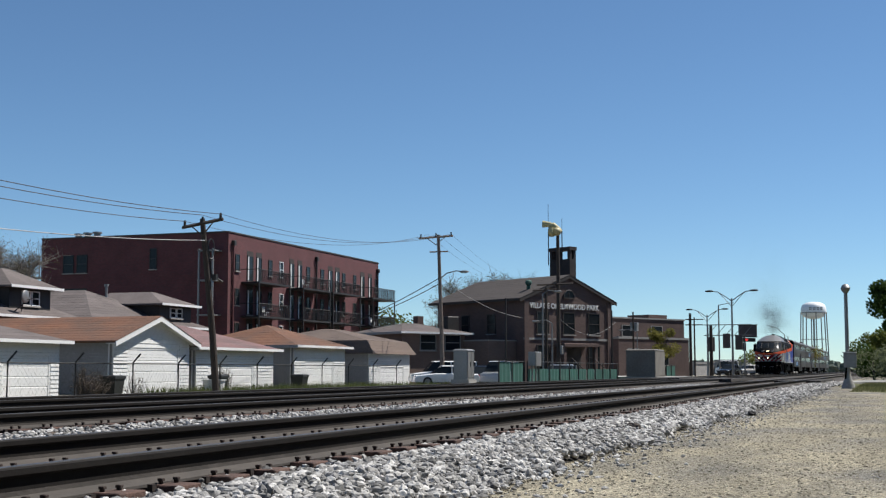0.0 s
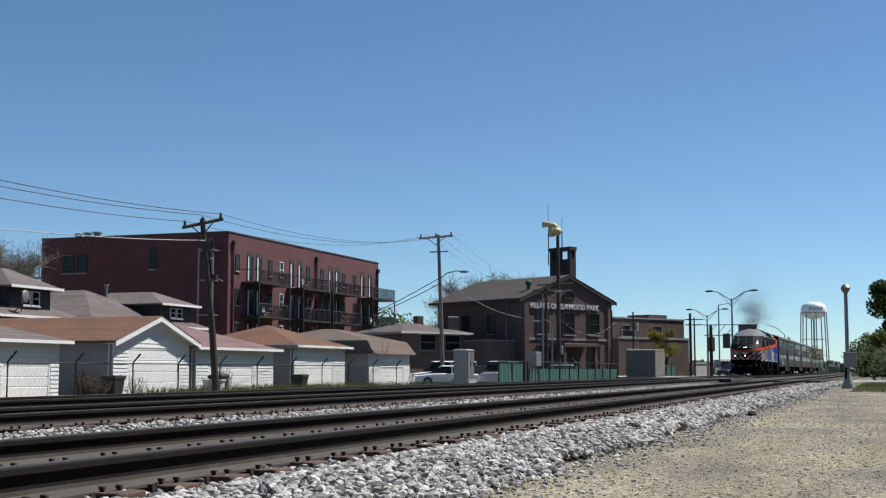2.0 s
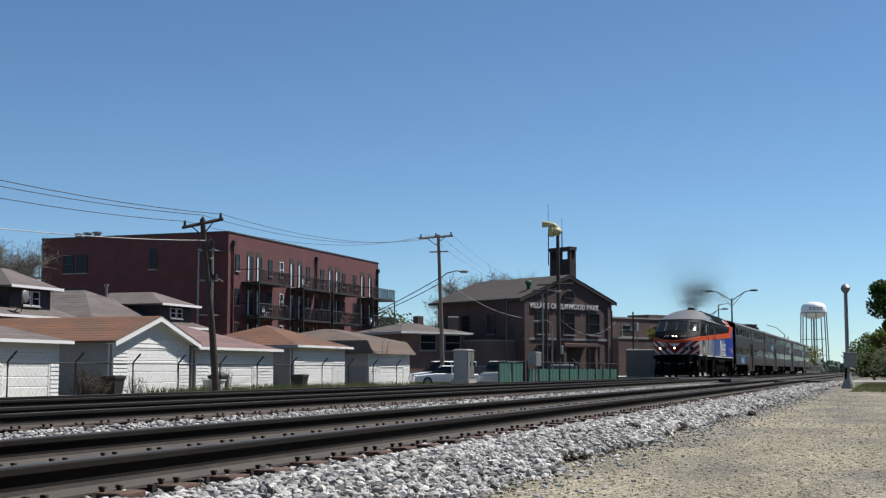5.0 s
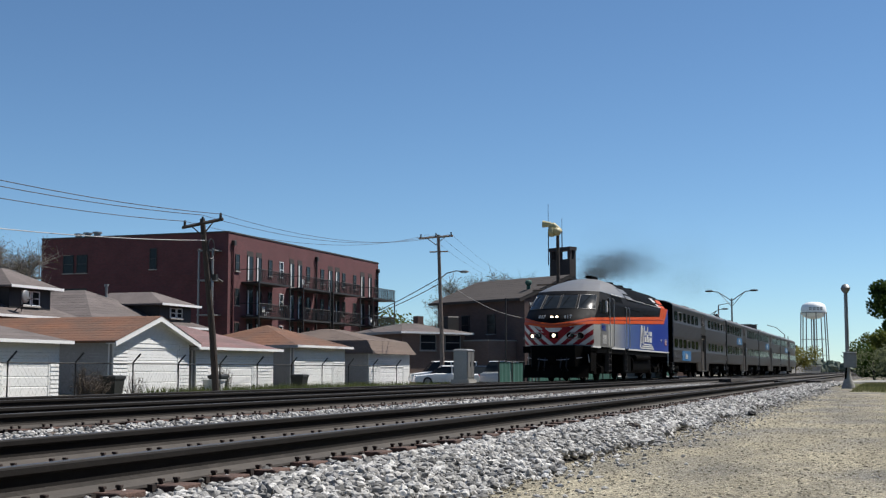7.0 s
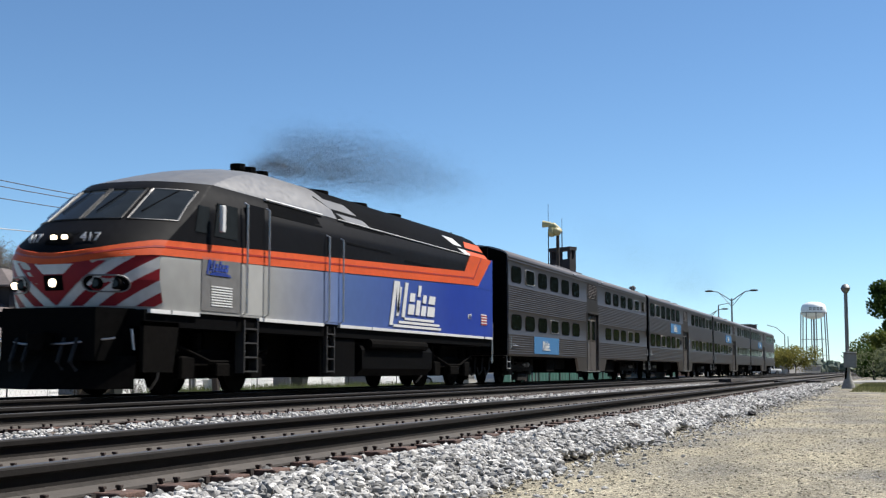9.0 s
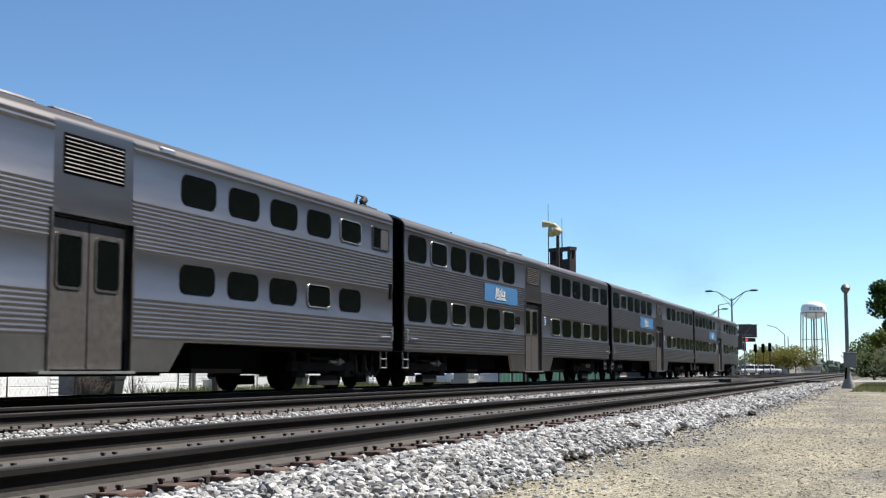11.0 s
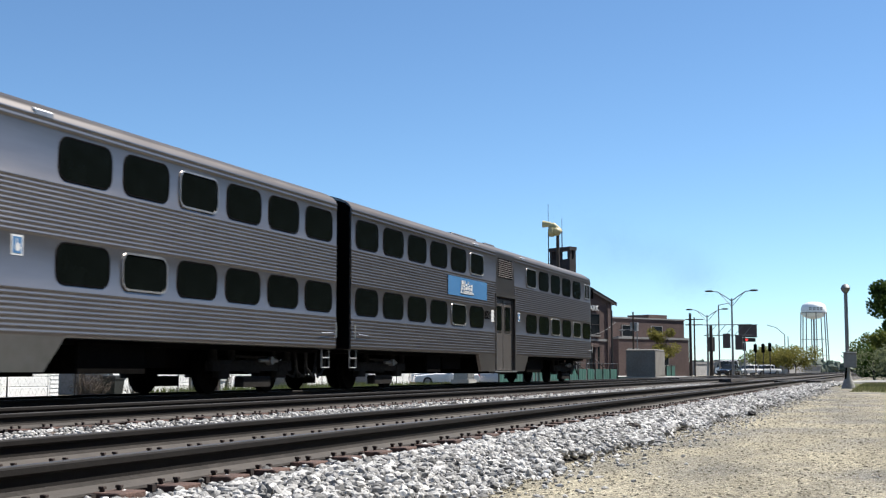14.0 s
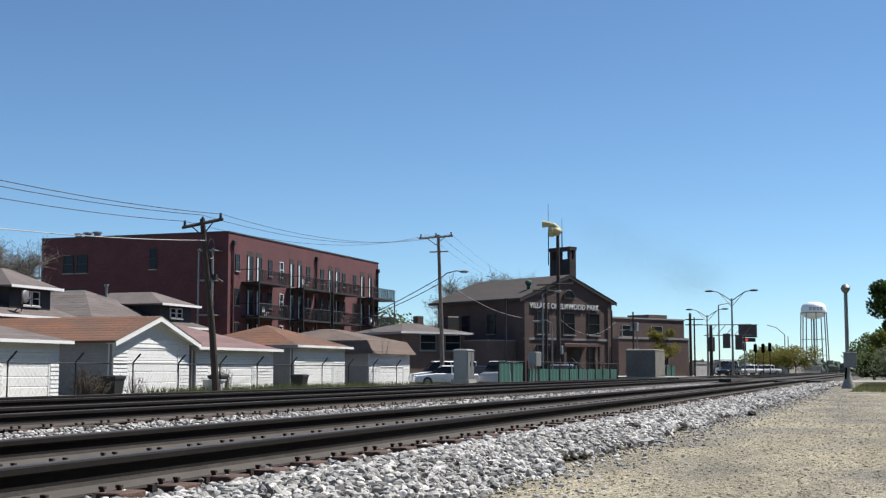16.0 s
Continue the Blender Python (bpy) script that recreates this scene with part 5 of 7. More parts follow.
def hip_roof(parent, x0, x1, y0, y1, ze, zr, mt, ridge=0.0, oh=0.35, rows=8, along="x"):
    """A hipped roof of four planes with courses of shingles and a fascia."""
    X0, X1, Y0, Y1 = x0 - oh, x1 + oh, y0 - oh, y1 + oh
    cx, cy = (X0 + X1) / 2, (Y0 + Y1) / 2
    if along == "x":
        p, q = (cx - ridge / 2, cy, zr), (cx + ridge / 2, cy, zr)
    else:
        p, q = (cx, cy - ridge / 2, zr), (cx, cy + ridge / 2, zr)
    A, B, C, D = (X0, Y0, ze), (X1, Y0, ze), (X1, Y1, ze), (X0, Y1, ze)
    r = part("roof", Geo().add([A, B, C, D, p, q, (X0, Y0, ze - 0.1), (X1, Y0, ze - 0.1), (X1, Y1, ze - 0.1), (X0, Y1, ze - 0.1)],
             ([(0, 1, 5, 4), (2, 3, 4, 5), (1, 2, 5), (3, 0, 4)] if along == "x" else [(0, 1, 4), (1, 2, 5, 4), (2, 3, 5), (3, 0, 4, 5)]) +
             [(0, 6, 7, 1), (1, 7, 8, 2), (2, 8, 9, 3), (3, 9, 6, 0), (9, 8, 7, 6)]), M[mt], parent)
    if along == "x":
        shingle_rows((A, B, q, p), mt, r, rows), shingle_rows((D, A, p, p), mt, r, rows), shingle_rows((B, C, q, q), mt, r, rows)
    else:
        shingle_rows((A, B, p, p), mt, r, rows), shingle_rows((D, A, p, q), mt, r, rows), shingle_rows((B, C, q, p), mt, r, rows)
    part("fascia", Geo().box(X0 - 0.03, X1 + 0.03, Y0 - 0.05, Y0 - 0.005, ze - 0.12, ze + 0.02), M["fascia"], parent, "white gutter board")
    # The left board takes the grey of the shaded side, not the white.
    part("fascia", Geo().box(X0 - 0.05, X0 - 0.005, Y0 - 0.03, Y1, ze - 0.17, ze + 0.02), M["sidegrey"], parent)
    return r


def garage_door(parent, x0, x1, y, z0, z1, panels=4):
    pr = [(y + 0.05, z0)]
    for i in range(panels):
        a, b = z0 + (z1 - z0) * i / panels, z0 + (z1 - z0) * (i + 1) / panels
        pr += [(y + 0.03, a), (y, a + 0.03), (y, b - 0.03), (y + 0.03, b)]
    pr.append((y + 0.05, z1))
    d = part("garage_door", Geo().prism(pr, "x", x0, x1), M["fascia"], parent, "white sectional overhead door")
    part("door_trim", Geo().box(x0 - 0.12, x0, y - 0.02, y + 0.05, z0, z1 + 0.1).box(x1, x1 + 0.12, y - 0.02, y + 0.05, z0, z1 + 0.1).box(x0, x1, y - 0.02, y + 0.05, z1, z1 + 0.1), M["fascia"], parent)
    return d


def garage(label, x0, x1, y0, y1, ze, roof, zr, door, gable=False, ridge=0.0, along="x", front="siding", side="sidegrey"):
    g = thing("garage", label, "garage", pose(0, 0, 0), "garages behind the fence")
    # Walls turned from the sun have their shade in the base colour.
    part("wall", Geo().box(x0, x1, y0 + 0.07, y1, GZ - 0.1, ze - 0.02), M[side], g, "side and back walls, their shade painted grey")
    d0, d1, dz = door
    # front wall, open for the door
    part("siding", clapboard(x0, d0 - 0.12, y0, GZ, ze), M[front], g, "white lapped siding")
    part("siding", clapboard(d1 + 0.12, x1, y0, GZ, ze), M[front], g)
    part("siding", clapboard(d0 - 0.12, d1 + 0.12, y0, dz + 0.1, ze), M[front], g)
    garage_door(g, d0, d1, y0 + 0.015, GZ, dz)
    if gable:
        cx = (x0 + x1) / 2
        oh, fo = 0.45, 0.40
        part("gable", Geo().prism([(x0, ze), (x1, ze), (cx, zr - 0.1)], "y", y0 + 0.02, y0 + 0.12), M[front], g, "white lapped gable siding")
        boards = Geo()
        n = 8
        for i in range(n):
            a, b = ze + (zr - 0.15 - ze) * i / n, ze + (zr - 0.15 - ze) * (i + 1) / n
            wa = (x1 - x0) / 2 * (1 - (i + 1.25) / n)
            boards.prism([(y0 - 0.02, a), (y0 + 0.03, a), (y0 + 0.03, b), (y0 + 0.012, b)], "x", cx - wa, cx + wa)
        part("gable_siding", boards, M[front], g)
        k = (zr - ze) / (cx - x0)
        zl = ze - k * oh
        for s in (-1, 1):
            xe = cx + s * (cx - x0 + oh)
            pts = [(xe, y0 - fo, zl), (cx, y0 - fo, zr), (cx, y1, zr), (xe, y1, zl)]
            r = part("roof", slab(pts if s < 0 else pts[::-1], 0.1), M[roof], g)
            shingle_rows(((xe, y1, zl), (xe, y0 - fo - 0.07, zl), (cx, y0 - fo - 0.07, zr), (cx, y1, zr)), roof, r, 10)
            part("rake_board", Geo().add([(xe, y0 - fo - 0.05, zl - 0.27), (xe, y0 - fo - 0.05, zl - 0.015), (cx, y0 - fo - 0.05, zr - 0.015), (cx, y0 - fo - 0.05, zr - 0.27),
                                          (xe, y0 - fo - 0.005, zl - 0.27), (xe, y0 - fo - 0.005, zl - 0.015), (cx, y0 - fo - 0.005, zr - 0.015), (cx, y0 - fo - 0.005, zr - 0.27)],
                 [(0, 1, 2, 3), (7, 6, 5, 4), (0, 4, 5, 1), (1, 5, 6, 2), (2, 6, 7, 3), (3, 7, 4, 0)]), M["fascia"], g, "white rake board")
            part("soffit", Geo().add([(xe, y0 - fo, zl - 0.14), (cx, y0 - fo, zr - 0.14), (cx, y0 + 0.1, zr - 0.14), (xe, y0 + 0.1, zl - 0.14), (xe, y0 - fo, zl - 0.11), (cx, y0 - fo, zr - 0.11), (cx, y0 + 0.1, zr - 0.11), (xe, y0 + 0.1, zl - 0.11)],
                 [(3, 2, 1, 0), (4, 5, 6, 7), (0, 1, 5, 4), (1, 2, 6, 5), (2, 3, 7, 6), (3, 0, 4, 7)]), M["fascia"], g)
    else:
        hip_roof(g, x0, x1, y0, y1, ze, zr, roof, ridge, 0.42, 8, along)
    part("downpipe", Geo().tube([(x0 - 0.06, y0 + 0.2, ze - 0.1), (x0 - 0.06, y0 + 0.2, GZ)], 0.04, 6), M["fascia"], g)
    return g


garage("white garage with a weathered grey hipped roof", 36.2, 46.6, 34, 42, 1.72, "shgrey", 3.0, (43.0, 45.9, 1.05), ridge=3.0)
garage("white gabled garage with a brown shingle roof", 50.7, 57.5, 34, 44, 1.98, "shbrown", 3.12, (52.0, 56.4, 1.45), gable=True)
garage("white garage with a faded red hipped roof", 58.2, 67.0, 34, 42, 1.66, "shpink", 3.0, (59.6, 64.4, 0.95), ridge=1.6, front="siding")
garage("white garage with a brown pyramid roof", 69.8, 77.4, 34, 41.5, 1.98, "shbrown", 3.35, (71.5, 75.4, 0.95), ridge=0.4)


def mansard_garage():
    x0, x1, y0, y1, ze = 81.6, 89.5, 34, 43, 1.62
    g = thing("garage", "white garage with a tan mansard roof", "garage", None, "garages behind the fence")
    # Shade of the side walls is painted in as grey.
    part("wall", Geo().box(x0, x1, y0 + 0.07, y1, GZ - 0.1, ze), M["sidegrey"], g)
    part("siding", clapboard(x0, 83.6, y0, GZ, ze), M["siding"], g)
    part("siding", clapboard(88.2, x1, y0, GZ, ze), M["siding"], g)
    part("siding", clapboard(83.6, 88.2, y0, 0.7, ze), M["siding"], g)
    garage_door(g, 83.75, 88.05, y0 + 0.015, GZ, 0.6)
    r = part("roof", Geo().loft([[(x0 - .3, y0 - .45, ze), (x1 + .3, y0 - .45, ze), (x1 + .3, y1 + .3, ze), (x0 - .3, y1 + .3, ze)],
                                 [(x0 + .05, y0 + .15, 2.55), (x1 - .1, y0 + .15, 2.55), (x1 - .1, y1, 2.55), (x0 + .05, y1, 2.55)],
                                 [(84.6, 38.2, 3.45), (86.4, 38.2, 3.45), (86.4, 39.0, 3.45), (84.6, 39.0, 3.45)]]), M["shtan"], g)
    shingle_rows(((x0 - .3, y0 - .45, ze), (x1 + .3, y0 - .45, ze), (x1 - .1, y0 + .15, 2.55), (x0 + .05, y0 + .15, 2.55)), "shtan", r, 5)
    shingle_rows(((x0 + .05, y0 + .15, 2.55), (x1 - .1, y0 + .15, 2.55), (86.4, 38.2, 3.45), (84.6, 38.2, 3.45)), "shtan", r, 8)
    shingle_rows(((x0 - .3, y1 + .3, ze), (x0 - .3, y0 - .45, ze), (x0 + .05, y0 + .15, 2.55), (x0 + .05, y1, 2.55)), "shtan", r, 5)
    shingle_rows(((x0 + .05, y1, 2.55), (x0 + .05, y0 + .15, 2.55), (84.6, 38.2, 3.45), (84.6, 39.0, 3.45)), "shtan", r, 8)


mansard_garage()


def bungalow(label, x0, x1, y0, y1, ze, zr, dormer, mt="shgrey", wall="bricktan"):
    h = thing("house", label, "house", None, "bungalows behind the garages")
    part("wall", Geo().box(x0, x1, y0, y1, GZ - 0.1, ze - 0.05), M[wall], h)
    hip_roof(h, x0, x1, y0, y1, ze, zr, mt, 3.0, 0.6, 12, "y")
    a, b, y, z0, z1, zt = dormer
    d = part("dormer", Geo().box(a, b, y, y + 4.5, z0 - 1.0, z1), M["darksteel"], h, "dark clad roof dormer")
    hip = Geo().loft([[(a - .5, y - .5, z1), (b + .5, y - .5, z1), (b + .5, y + 5, z1), (a - .5, y + 5, z1)], [(a - .5, y - .5, z1 + .1), (b + .5, y - .5, z1 + .1), (b + .5, y + 5, z1 + .1), (a - .5, y + 5, z1 + .1)],
                      [((a + b) / 2 - .3, y + 1.8, zt), ((a + b) / 2 + .3, y + 1.8, zt), ((a + b) / 2 + .3, y + 5, zt), ((a + b) / 2 - .3, y + 5, zt)]])
    part("dormer_roof", hip, M[mt], d)
    part("gutter", Geo().box(a - .52, b + .52, y - .55, y - .505, z1 - 0.02, z1 + .13), M["fascia"], d)
    m = (a + b) / 2
    window_unit(h, m - 0.75, m - 0.05, y - 0.03, z0, z1 - 0.12, "fascia")
    window_unit(h, m + 0.05, m + 0.75, y - 0.03, z0, z1 - 0.12, "fascia")
    part("vent_pipe", Geo().tube([((x0 + x1) / 2 + 1, y0 + 4, zr - 1.2), ((x0 + x1) / 2 + 1, y0 + 4, zr + 0.3)], 0.09, 8).disc(((x0 + x1) / 2 + 1, y0 + 4, zr + 0.36), "z", 0.16, 0.14, 10), M["galv"], h)
    return h


bungalow("brick bungalow with grey hipped roof and front dormer", 50.5, 62.5, 45, 58, 3.45, 6.3, (57.4, 61.0, 45.2, 4.05, 5.0, 6.2))
bungalow("brick bungalow with grey-brown roof and small dormer", 64.6, 77.6, 45, 58, 3.35, 5.75, (72.6, 76.6, 45.2, 3.95, 4.75, 5.75))
dish = thing("satellite_dish", "grey satellite dish on a bungalow roof", "dish", pose(57.6, 44.3, 3.85))
part("reflector", Geo().ball((0, 0, 0.62), 0.33, 0.08, 0.38, 16, 8), M["galv"], dish, smooth=True)
part("mount", Geo().tube([(-0.35, 0.5, -0.25), (0, 0.15, 0.2), (0, 0.1, 0.75)], 0.03, 6).tube([(0.3, 0.5, -0.25), (0, 0.15, 0.2)], 0.02, 6).tube([(0, 0, 0.45), (0.45, -0.4, 0.55)], 0.02, 6), M["darksteel"], dish)


def apartment():
    b = thing("apartment_building", "four-storey red brick apartment block with steel balconies", "apartment building")
    x0, x1, y0, y1, zt = 94.0, 127.3, 52.0, 70.7, 12.15
    part("wall", Geo().box(x0, x1, y0, y1, GZ - 0.2, zt - 0.12), M["brickred"], b)
    part("coping", Geo().box(x0 - 0.06, x1 + 0.06, y0 - 0.06, y1 + 0.06, zt - 0.12, zt), M["trim"], b, "thin dark coping")
    part("brick_band", Geo().box(x0 - 0.035, x0, y0, y1, 8.55, 8.75), M["brickred"], b)
    slabs = (2.20, 5.10, 8.02)
    # doors and windows of the track side, floor by floor
    tall = ((97.3, 98.4, 1), (99.0, 100.0, 1), (105.6, 106.5, 1), (107.3, 108.2, 1), (114.2, 115.2, 1), (115.9, 116.9, 1), (122.4, 123.4, 1), (124.5, 125.4, 1))
    short = (95.2, 101.3, 103.5, 109.2, 112.4, 117.6, 120.4, 126.3)
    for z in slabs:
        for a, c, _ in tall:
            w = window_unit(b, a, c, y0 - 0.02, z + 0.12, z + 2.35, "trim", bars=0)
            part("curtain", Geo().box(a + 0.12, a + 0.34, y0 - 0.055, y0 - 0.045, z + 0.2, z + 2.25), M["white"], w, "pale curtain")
            # Darker brick over each window: soot, with shading put into the colour.
            part("lintel", Geo().box(a - 0.05, c + 0.05, y0 - 0.012, y0, z + 2.35, z + 2.75), M["brickdark"], b, "brick over the window, darkened as soot and shading")
        for a in short:
            window_unit(b, a, a + 0.75, y0 - 0.02, z + 0.85, z + 2.3, "fascia" if a in (103.5,) else "trim")
    # balconies
    picket = Geo().box(-0.02, 0.02, -0.02, 0.02, 0, 1.05).mesh("picket", M["darksteel"])
    for z in slabs:
        for a, c in ((96.3, 102.3), (105.0, 111.0), (111.6, 118.4), (121.6, 127.9)):
            bl = part("balcony", Geo().box(a, c, y0 - 1.75, y0, z - 0.16, z), M["darksteel"], b, "dark steel balcony")
            rail = Geo().tube([(a, y0, z + 1.05), (a, y0 - 1.72, z + 1.05), (c, y0 - 1.72, z + 1.05), (c, y0, z + 1.05)], 0.03, 5)
            part("handrail", rail, M["darksteel"], bl)
            n = int((c - a) / 0.2)
            for i in range(n + 1):
                pk = part("picket", picket, None, bl)
                pk.location = (a + (c - a) * i / n, y0 - 1.72, z)
            for i in range(1, 8):
                pk = part("picket", picket, None, bl)
                pk.location = (c, y0 - 1.72 + i * 0.215, z)
            for x in (a + 0.05, c - 0.05):
                part("post", Geo().box(x - 0.05, x + 0.05, y0 - 1.75, y0 - 1.65, z - 2.9 if z > 3 else GZ, z - 0.16), M["darksteel"], bl)
    for x in (94.7, 111.25, 126.9):
        part("downpipe", Geo().tube([(x, y0 - 0.12, 11.0), (x, y0 - 0.12, GZ)], 0.09, 8), M["brickred"] if x < 100 else M["darksteel"], b)
        part("rain_head", Geo().box(x - 0.2, x + 0.2, y0 - 0.3, y0, 11.0, 11.4, 0.04), M["darksteel"], b)
    # end wall
    window_unit(b, 65.9, 67.0, x0 - 0.02, 8.95, 10.55, "darksteel", "x")
    window_unit(b, 67.3, 68.4, x0 - 0.02, 8.95, 10.55, "darksteel", "x")
    window_unit(b, 58.9, 59.6, x0 - 0.02, 9.1, 10.9, "darksteel", "x")
    window_unit(b, 65.9, 68.4, x0 - 0.02, 6.0, 7.6, "darksteel", "x")
    for y in (52.7, 54.0):
        part("porch_post", Geo().box(x0 - 1.3, x0 - 1.16, y, y + 0.14, GZ, 10.6), M["galv"], b, "pale porch post")
    for z in (5.1, 8.0, 10.5):
        part("porch_beam", Geo().box(x0 - 1.3, x0, 52.6, 54.2, z - 0.1, z), M["galv"], b)
    part("side_stair", Geo().box(x0 - 0.2, x0 + 1.2, y1, y1 + 1.4, 8.6, 8.75).box(x0 - 0.1, x0, y1 + 1.2, y1 + 1.3, GZ, 10.6).box(x0 - 0.1, x0, y1 + 0.1, y1 + 0.2, 8.6, 10.6), M["galv"], b)
    for x, y in ((95.5, 66.0), (95.8, 67.2), (96.3, 68.5)):
        part("roof_vent", Geo().disc((x, y, zt + 0.2), "z", 0.3, 0.5, 10).disc((x, y, zt + 0.5), "z", 0.42, 0.14, 10), M["galv"], b)
    return b


apartment()
ch = solid("white_plastic_chair", Geo().box(0, 0.5, 0, 0.5, 0.38, 0.44).box(0, 0.5, 0.44, 0.5, 0.44, 0.9).box(0, 0.05, 0, 0.05, 0, 0.38).box(0.45, 0.5, 0, 0.05, 0, 0.38).box(0, 0.05, 0.45, 0.5, 0, 0.38).box(0.45, 0.5, 0.45, 0.5, 0, 0.38),
           M["white"], "white plastic chair on a balcony", "chair", pose(99.0, 50.9, 5.1))
copy_thing(ch, pose(107.0, 50.9, 8.02))
copy_thing(ch, pose(123.6, 50.9, 5.1))


def lettering(parent, body, m, width, height, mt):
    cu = bpy.data.curves.new("lettering", "FONT")
    cu.body, cu.size, cu.extrude = body, height * 1.4, 0.04
    cu.offset = 0.014
    tmp = bpy.data.objects.new("lettering", cu)
    scene.collection.objects.link(tmp)
    me = bpy.data.meshes.new_from_object(tmp.evaluated_get(bpy.context.evaluated_depsgraph_get()))
    bpy.data.objects.remove(tmp)
    xs = [v.co.x for v in me.vertices]
    k = width / (max(xs) - min(xs))
    for v in me.vertices:
        v.co.x = (v.co.x - min(xs)) * k
    me.materials.clear()
    me.materials.append(mt)
    o = new("lettering", me)
    o.parent, o.matrix_basis = parent, m
    return tagged(o, "raised white capital letters")


def village_hall():
    """Local x runs along the gabled front, y to the back."""
    h = thing("village_hall", "two-storey brown brick village hall with gabled front", "public building", pose(96.5, 27.0, 0, 0, 0, -30.8))
    W, D, ze, zr = 10.1, 10.6, 6.35, 8.25
    part("wall", Geo().box(0, W, 0, D, GZ - 0.2, ze), M["brickbrown"], h)
    part("gable", Geo().prism([(0, ze), (W, ze), (W / 2, zr - 0.15)], "y", 0, 0.3), M["brickbrown"], h)
    part("gable", Geo().prism([(0, ze), (W, ze), (W / 2, zr - 0.15)], "y", D - 0.3, D), M["brickbrown"], h)
    for s in (-1, 1):
        xe, zl = W / 2 + s * (W / 2 + 0.55), ze - 0.2
        pts = [(xe, -0.15, zl), (W / 2, -0.15, zr), (W / 2, D + 0.5, zr), (xe, D + 0.5, zl)]
        r = part("roof", slab(pts if s < 0 else pts[::-1], 0.16), M["shdark"], h)
        shingle_rows(((xe, D + 0.5, zl), (xe, -0.21, zl), (W / 2, -0.21, zr), (W / 2, D + 0.5, zr)), "shdark", r, 10)
        part("rake_board", Geo().add([(xe, -0.19, zl - 0.3), (xe, -0.19, zl - 0.02), (W / 2, -0.19, zr - 0.02), (W / 2, -0.19, zr - 0.3), (xe, -0.15, zl - 0.3), (xe, -0.15, zl - 0.02), (W / 2, -0.15, zr - 0.02), (W / 2, -0.15, zr - 0.3)],
             [(0, 1, 2, 3), (7, 6, 5, 4), (0, 4, 5, 1), (1, 5, 6, 2), (2, 6, 7, 3), (3, 7, 4, 0)]), M["trim"], h)
        part("gutter", Geo().box(xe - 0.06, xe + 0.06, -0.15, D + 0.5, zl - 0.2, zl), M["trim"], h)
    for x in (1.4, 4.35, 7.3):
        window_unit(h, x, x + 1.35, -0.03, 3.35, 5.15, "trim")
        if x != 4.35:
            window_unit(h, x, x + 1.35, -0.03, 0.5, 2.5, "trim")
    fan = [(5.05 + 0.62 * math.cos(radians(a)), 6.35 + 0.62 * math.sin(radians(a))) for a in range(0, 181, 15)]
    fw = part("fanlight", Geo().prism(fan, "y", -0.05, 0.02), M["pane"], h, "half-round gable window")
    part("frame", Geo().tube([(x, -0.06, z) for x, z in fan], 0.05, 6).box(4.4, 5.7, -0.1, 0, 6.28, 6.36).box(5.02, 5.08, -0.07, 0, 6.36, 6.95), M["trim"], fw)
    for x in (0.25, 9.85):
        part("pilaster", Geo().box(x - 0.25, x + 0.25, -0.1, 0, GZ, ze - 0.3), M["brickbrown"], h)
    part("string_course", Geo().box(-0.03, W + 0.03, -0.06, 0, 2.88, 3.05), M["concrete"], h)
    # No opening here: the shade under the canopy is painted as a dark plate.
    part("entrance", Geo().box(3.7, 6.4, -0.03, 0.02, GZ, 2.3), M["trim"], h, "flat dark panel standing in for the shaded entrance")
    part("canopy", Geo().box(3.0, 7.0, -1.5, 0, 2.35, 2.62, 0.05), M["brickbrown"], h)
    for x in (3.2, 6.8):
        part("canopy_post", Geo().box(x - 0.15, x + 0.15, -1.4, -1.1, GZ, 2.35), M["brickbrown"], h)
    for a, b in ((3.3, 4.3), (6.5, 7.5)):
        window_unit(h, a, b, -0.03, 3.4, 5.0, "trim", "x")
        window_unit(h, a, b, -0.03, 0.4, 2.2, "trim", "x")
    lettering(h, "VILLAGE OF ELMWOOD PARK", Matrix.Translation((0.55, -0.08, 5.42)) @ pose(0, 0, 0, 90, 0, 0), 8.0, 0.42, M["white"])
    # tall brick chimney with an open top
    t = part("chimney", Geo().box(7.9, 8.65, 2.6, 5.0, 6.6, 9.9), M["brickdark"], h, "dark brick chimney with openings near its top")
    for x, y, w in ((7.9, 2.6, 0.28), (7.9, 3.7, 0.16), (7.9, 4.72, 0.28), (8.4, 2.6, 0.28), (8.4, 4.72, 0.28)):
        part("pier", Geo().box(x, x + 0.25, y, y + w, 9.9, 10.65), M["brickdark"], t)
    part("cap", Geo().box(7.84, 8.71, 2.54, 5.06, 10.65, 10.95), M["brickdark"], t)
    for x, y, z in ((7.85, 5.1, 14.9), (8.1, 3.7, 13.5)):
        part("antenna", Geo().tube([(x, y, 9.5), (x, y, 12.4)], 0.05, 6).tube([(x, y, 12.4), (x, y, z)], 0.02, 5), M["darksteel"], h)
    part("roof_fan", Geo().disc((1.7, 1.2, 7.1), "z", 0.16, 0.6, 8).ball((1.6, 1.1, 7.5), 0.32, 0.22, 0.26, 10, 6), M["green"], h, "green turbine vent")
    for k in range(4):
        part("step", Geo().box(3.9, 6.2, -1.5 - 0.3 * (k + 1), -1.5 - 0.3 * k, GZ - 0.2, 0.5 - 0.22 * k), M["concrete"], h)
    for x in (3.8, 6.3):
        rail = part("handrail", Geo().tube([(x, -1.3, 1.45), (x, -1.6, 1.4), (x, -2.9, 0.5)], 0.03, 6), M["darksteel"], h)
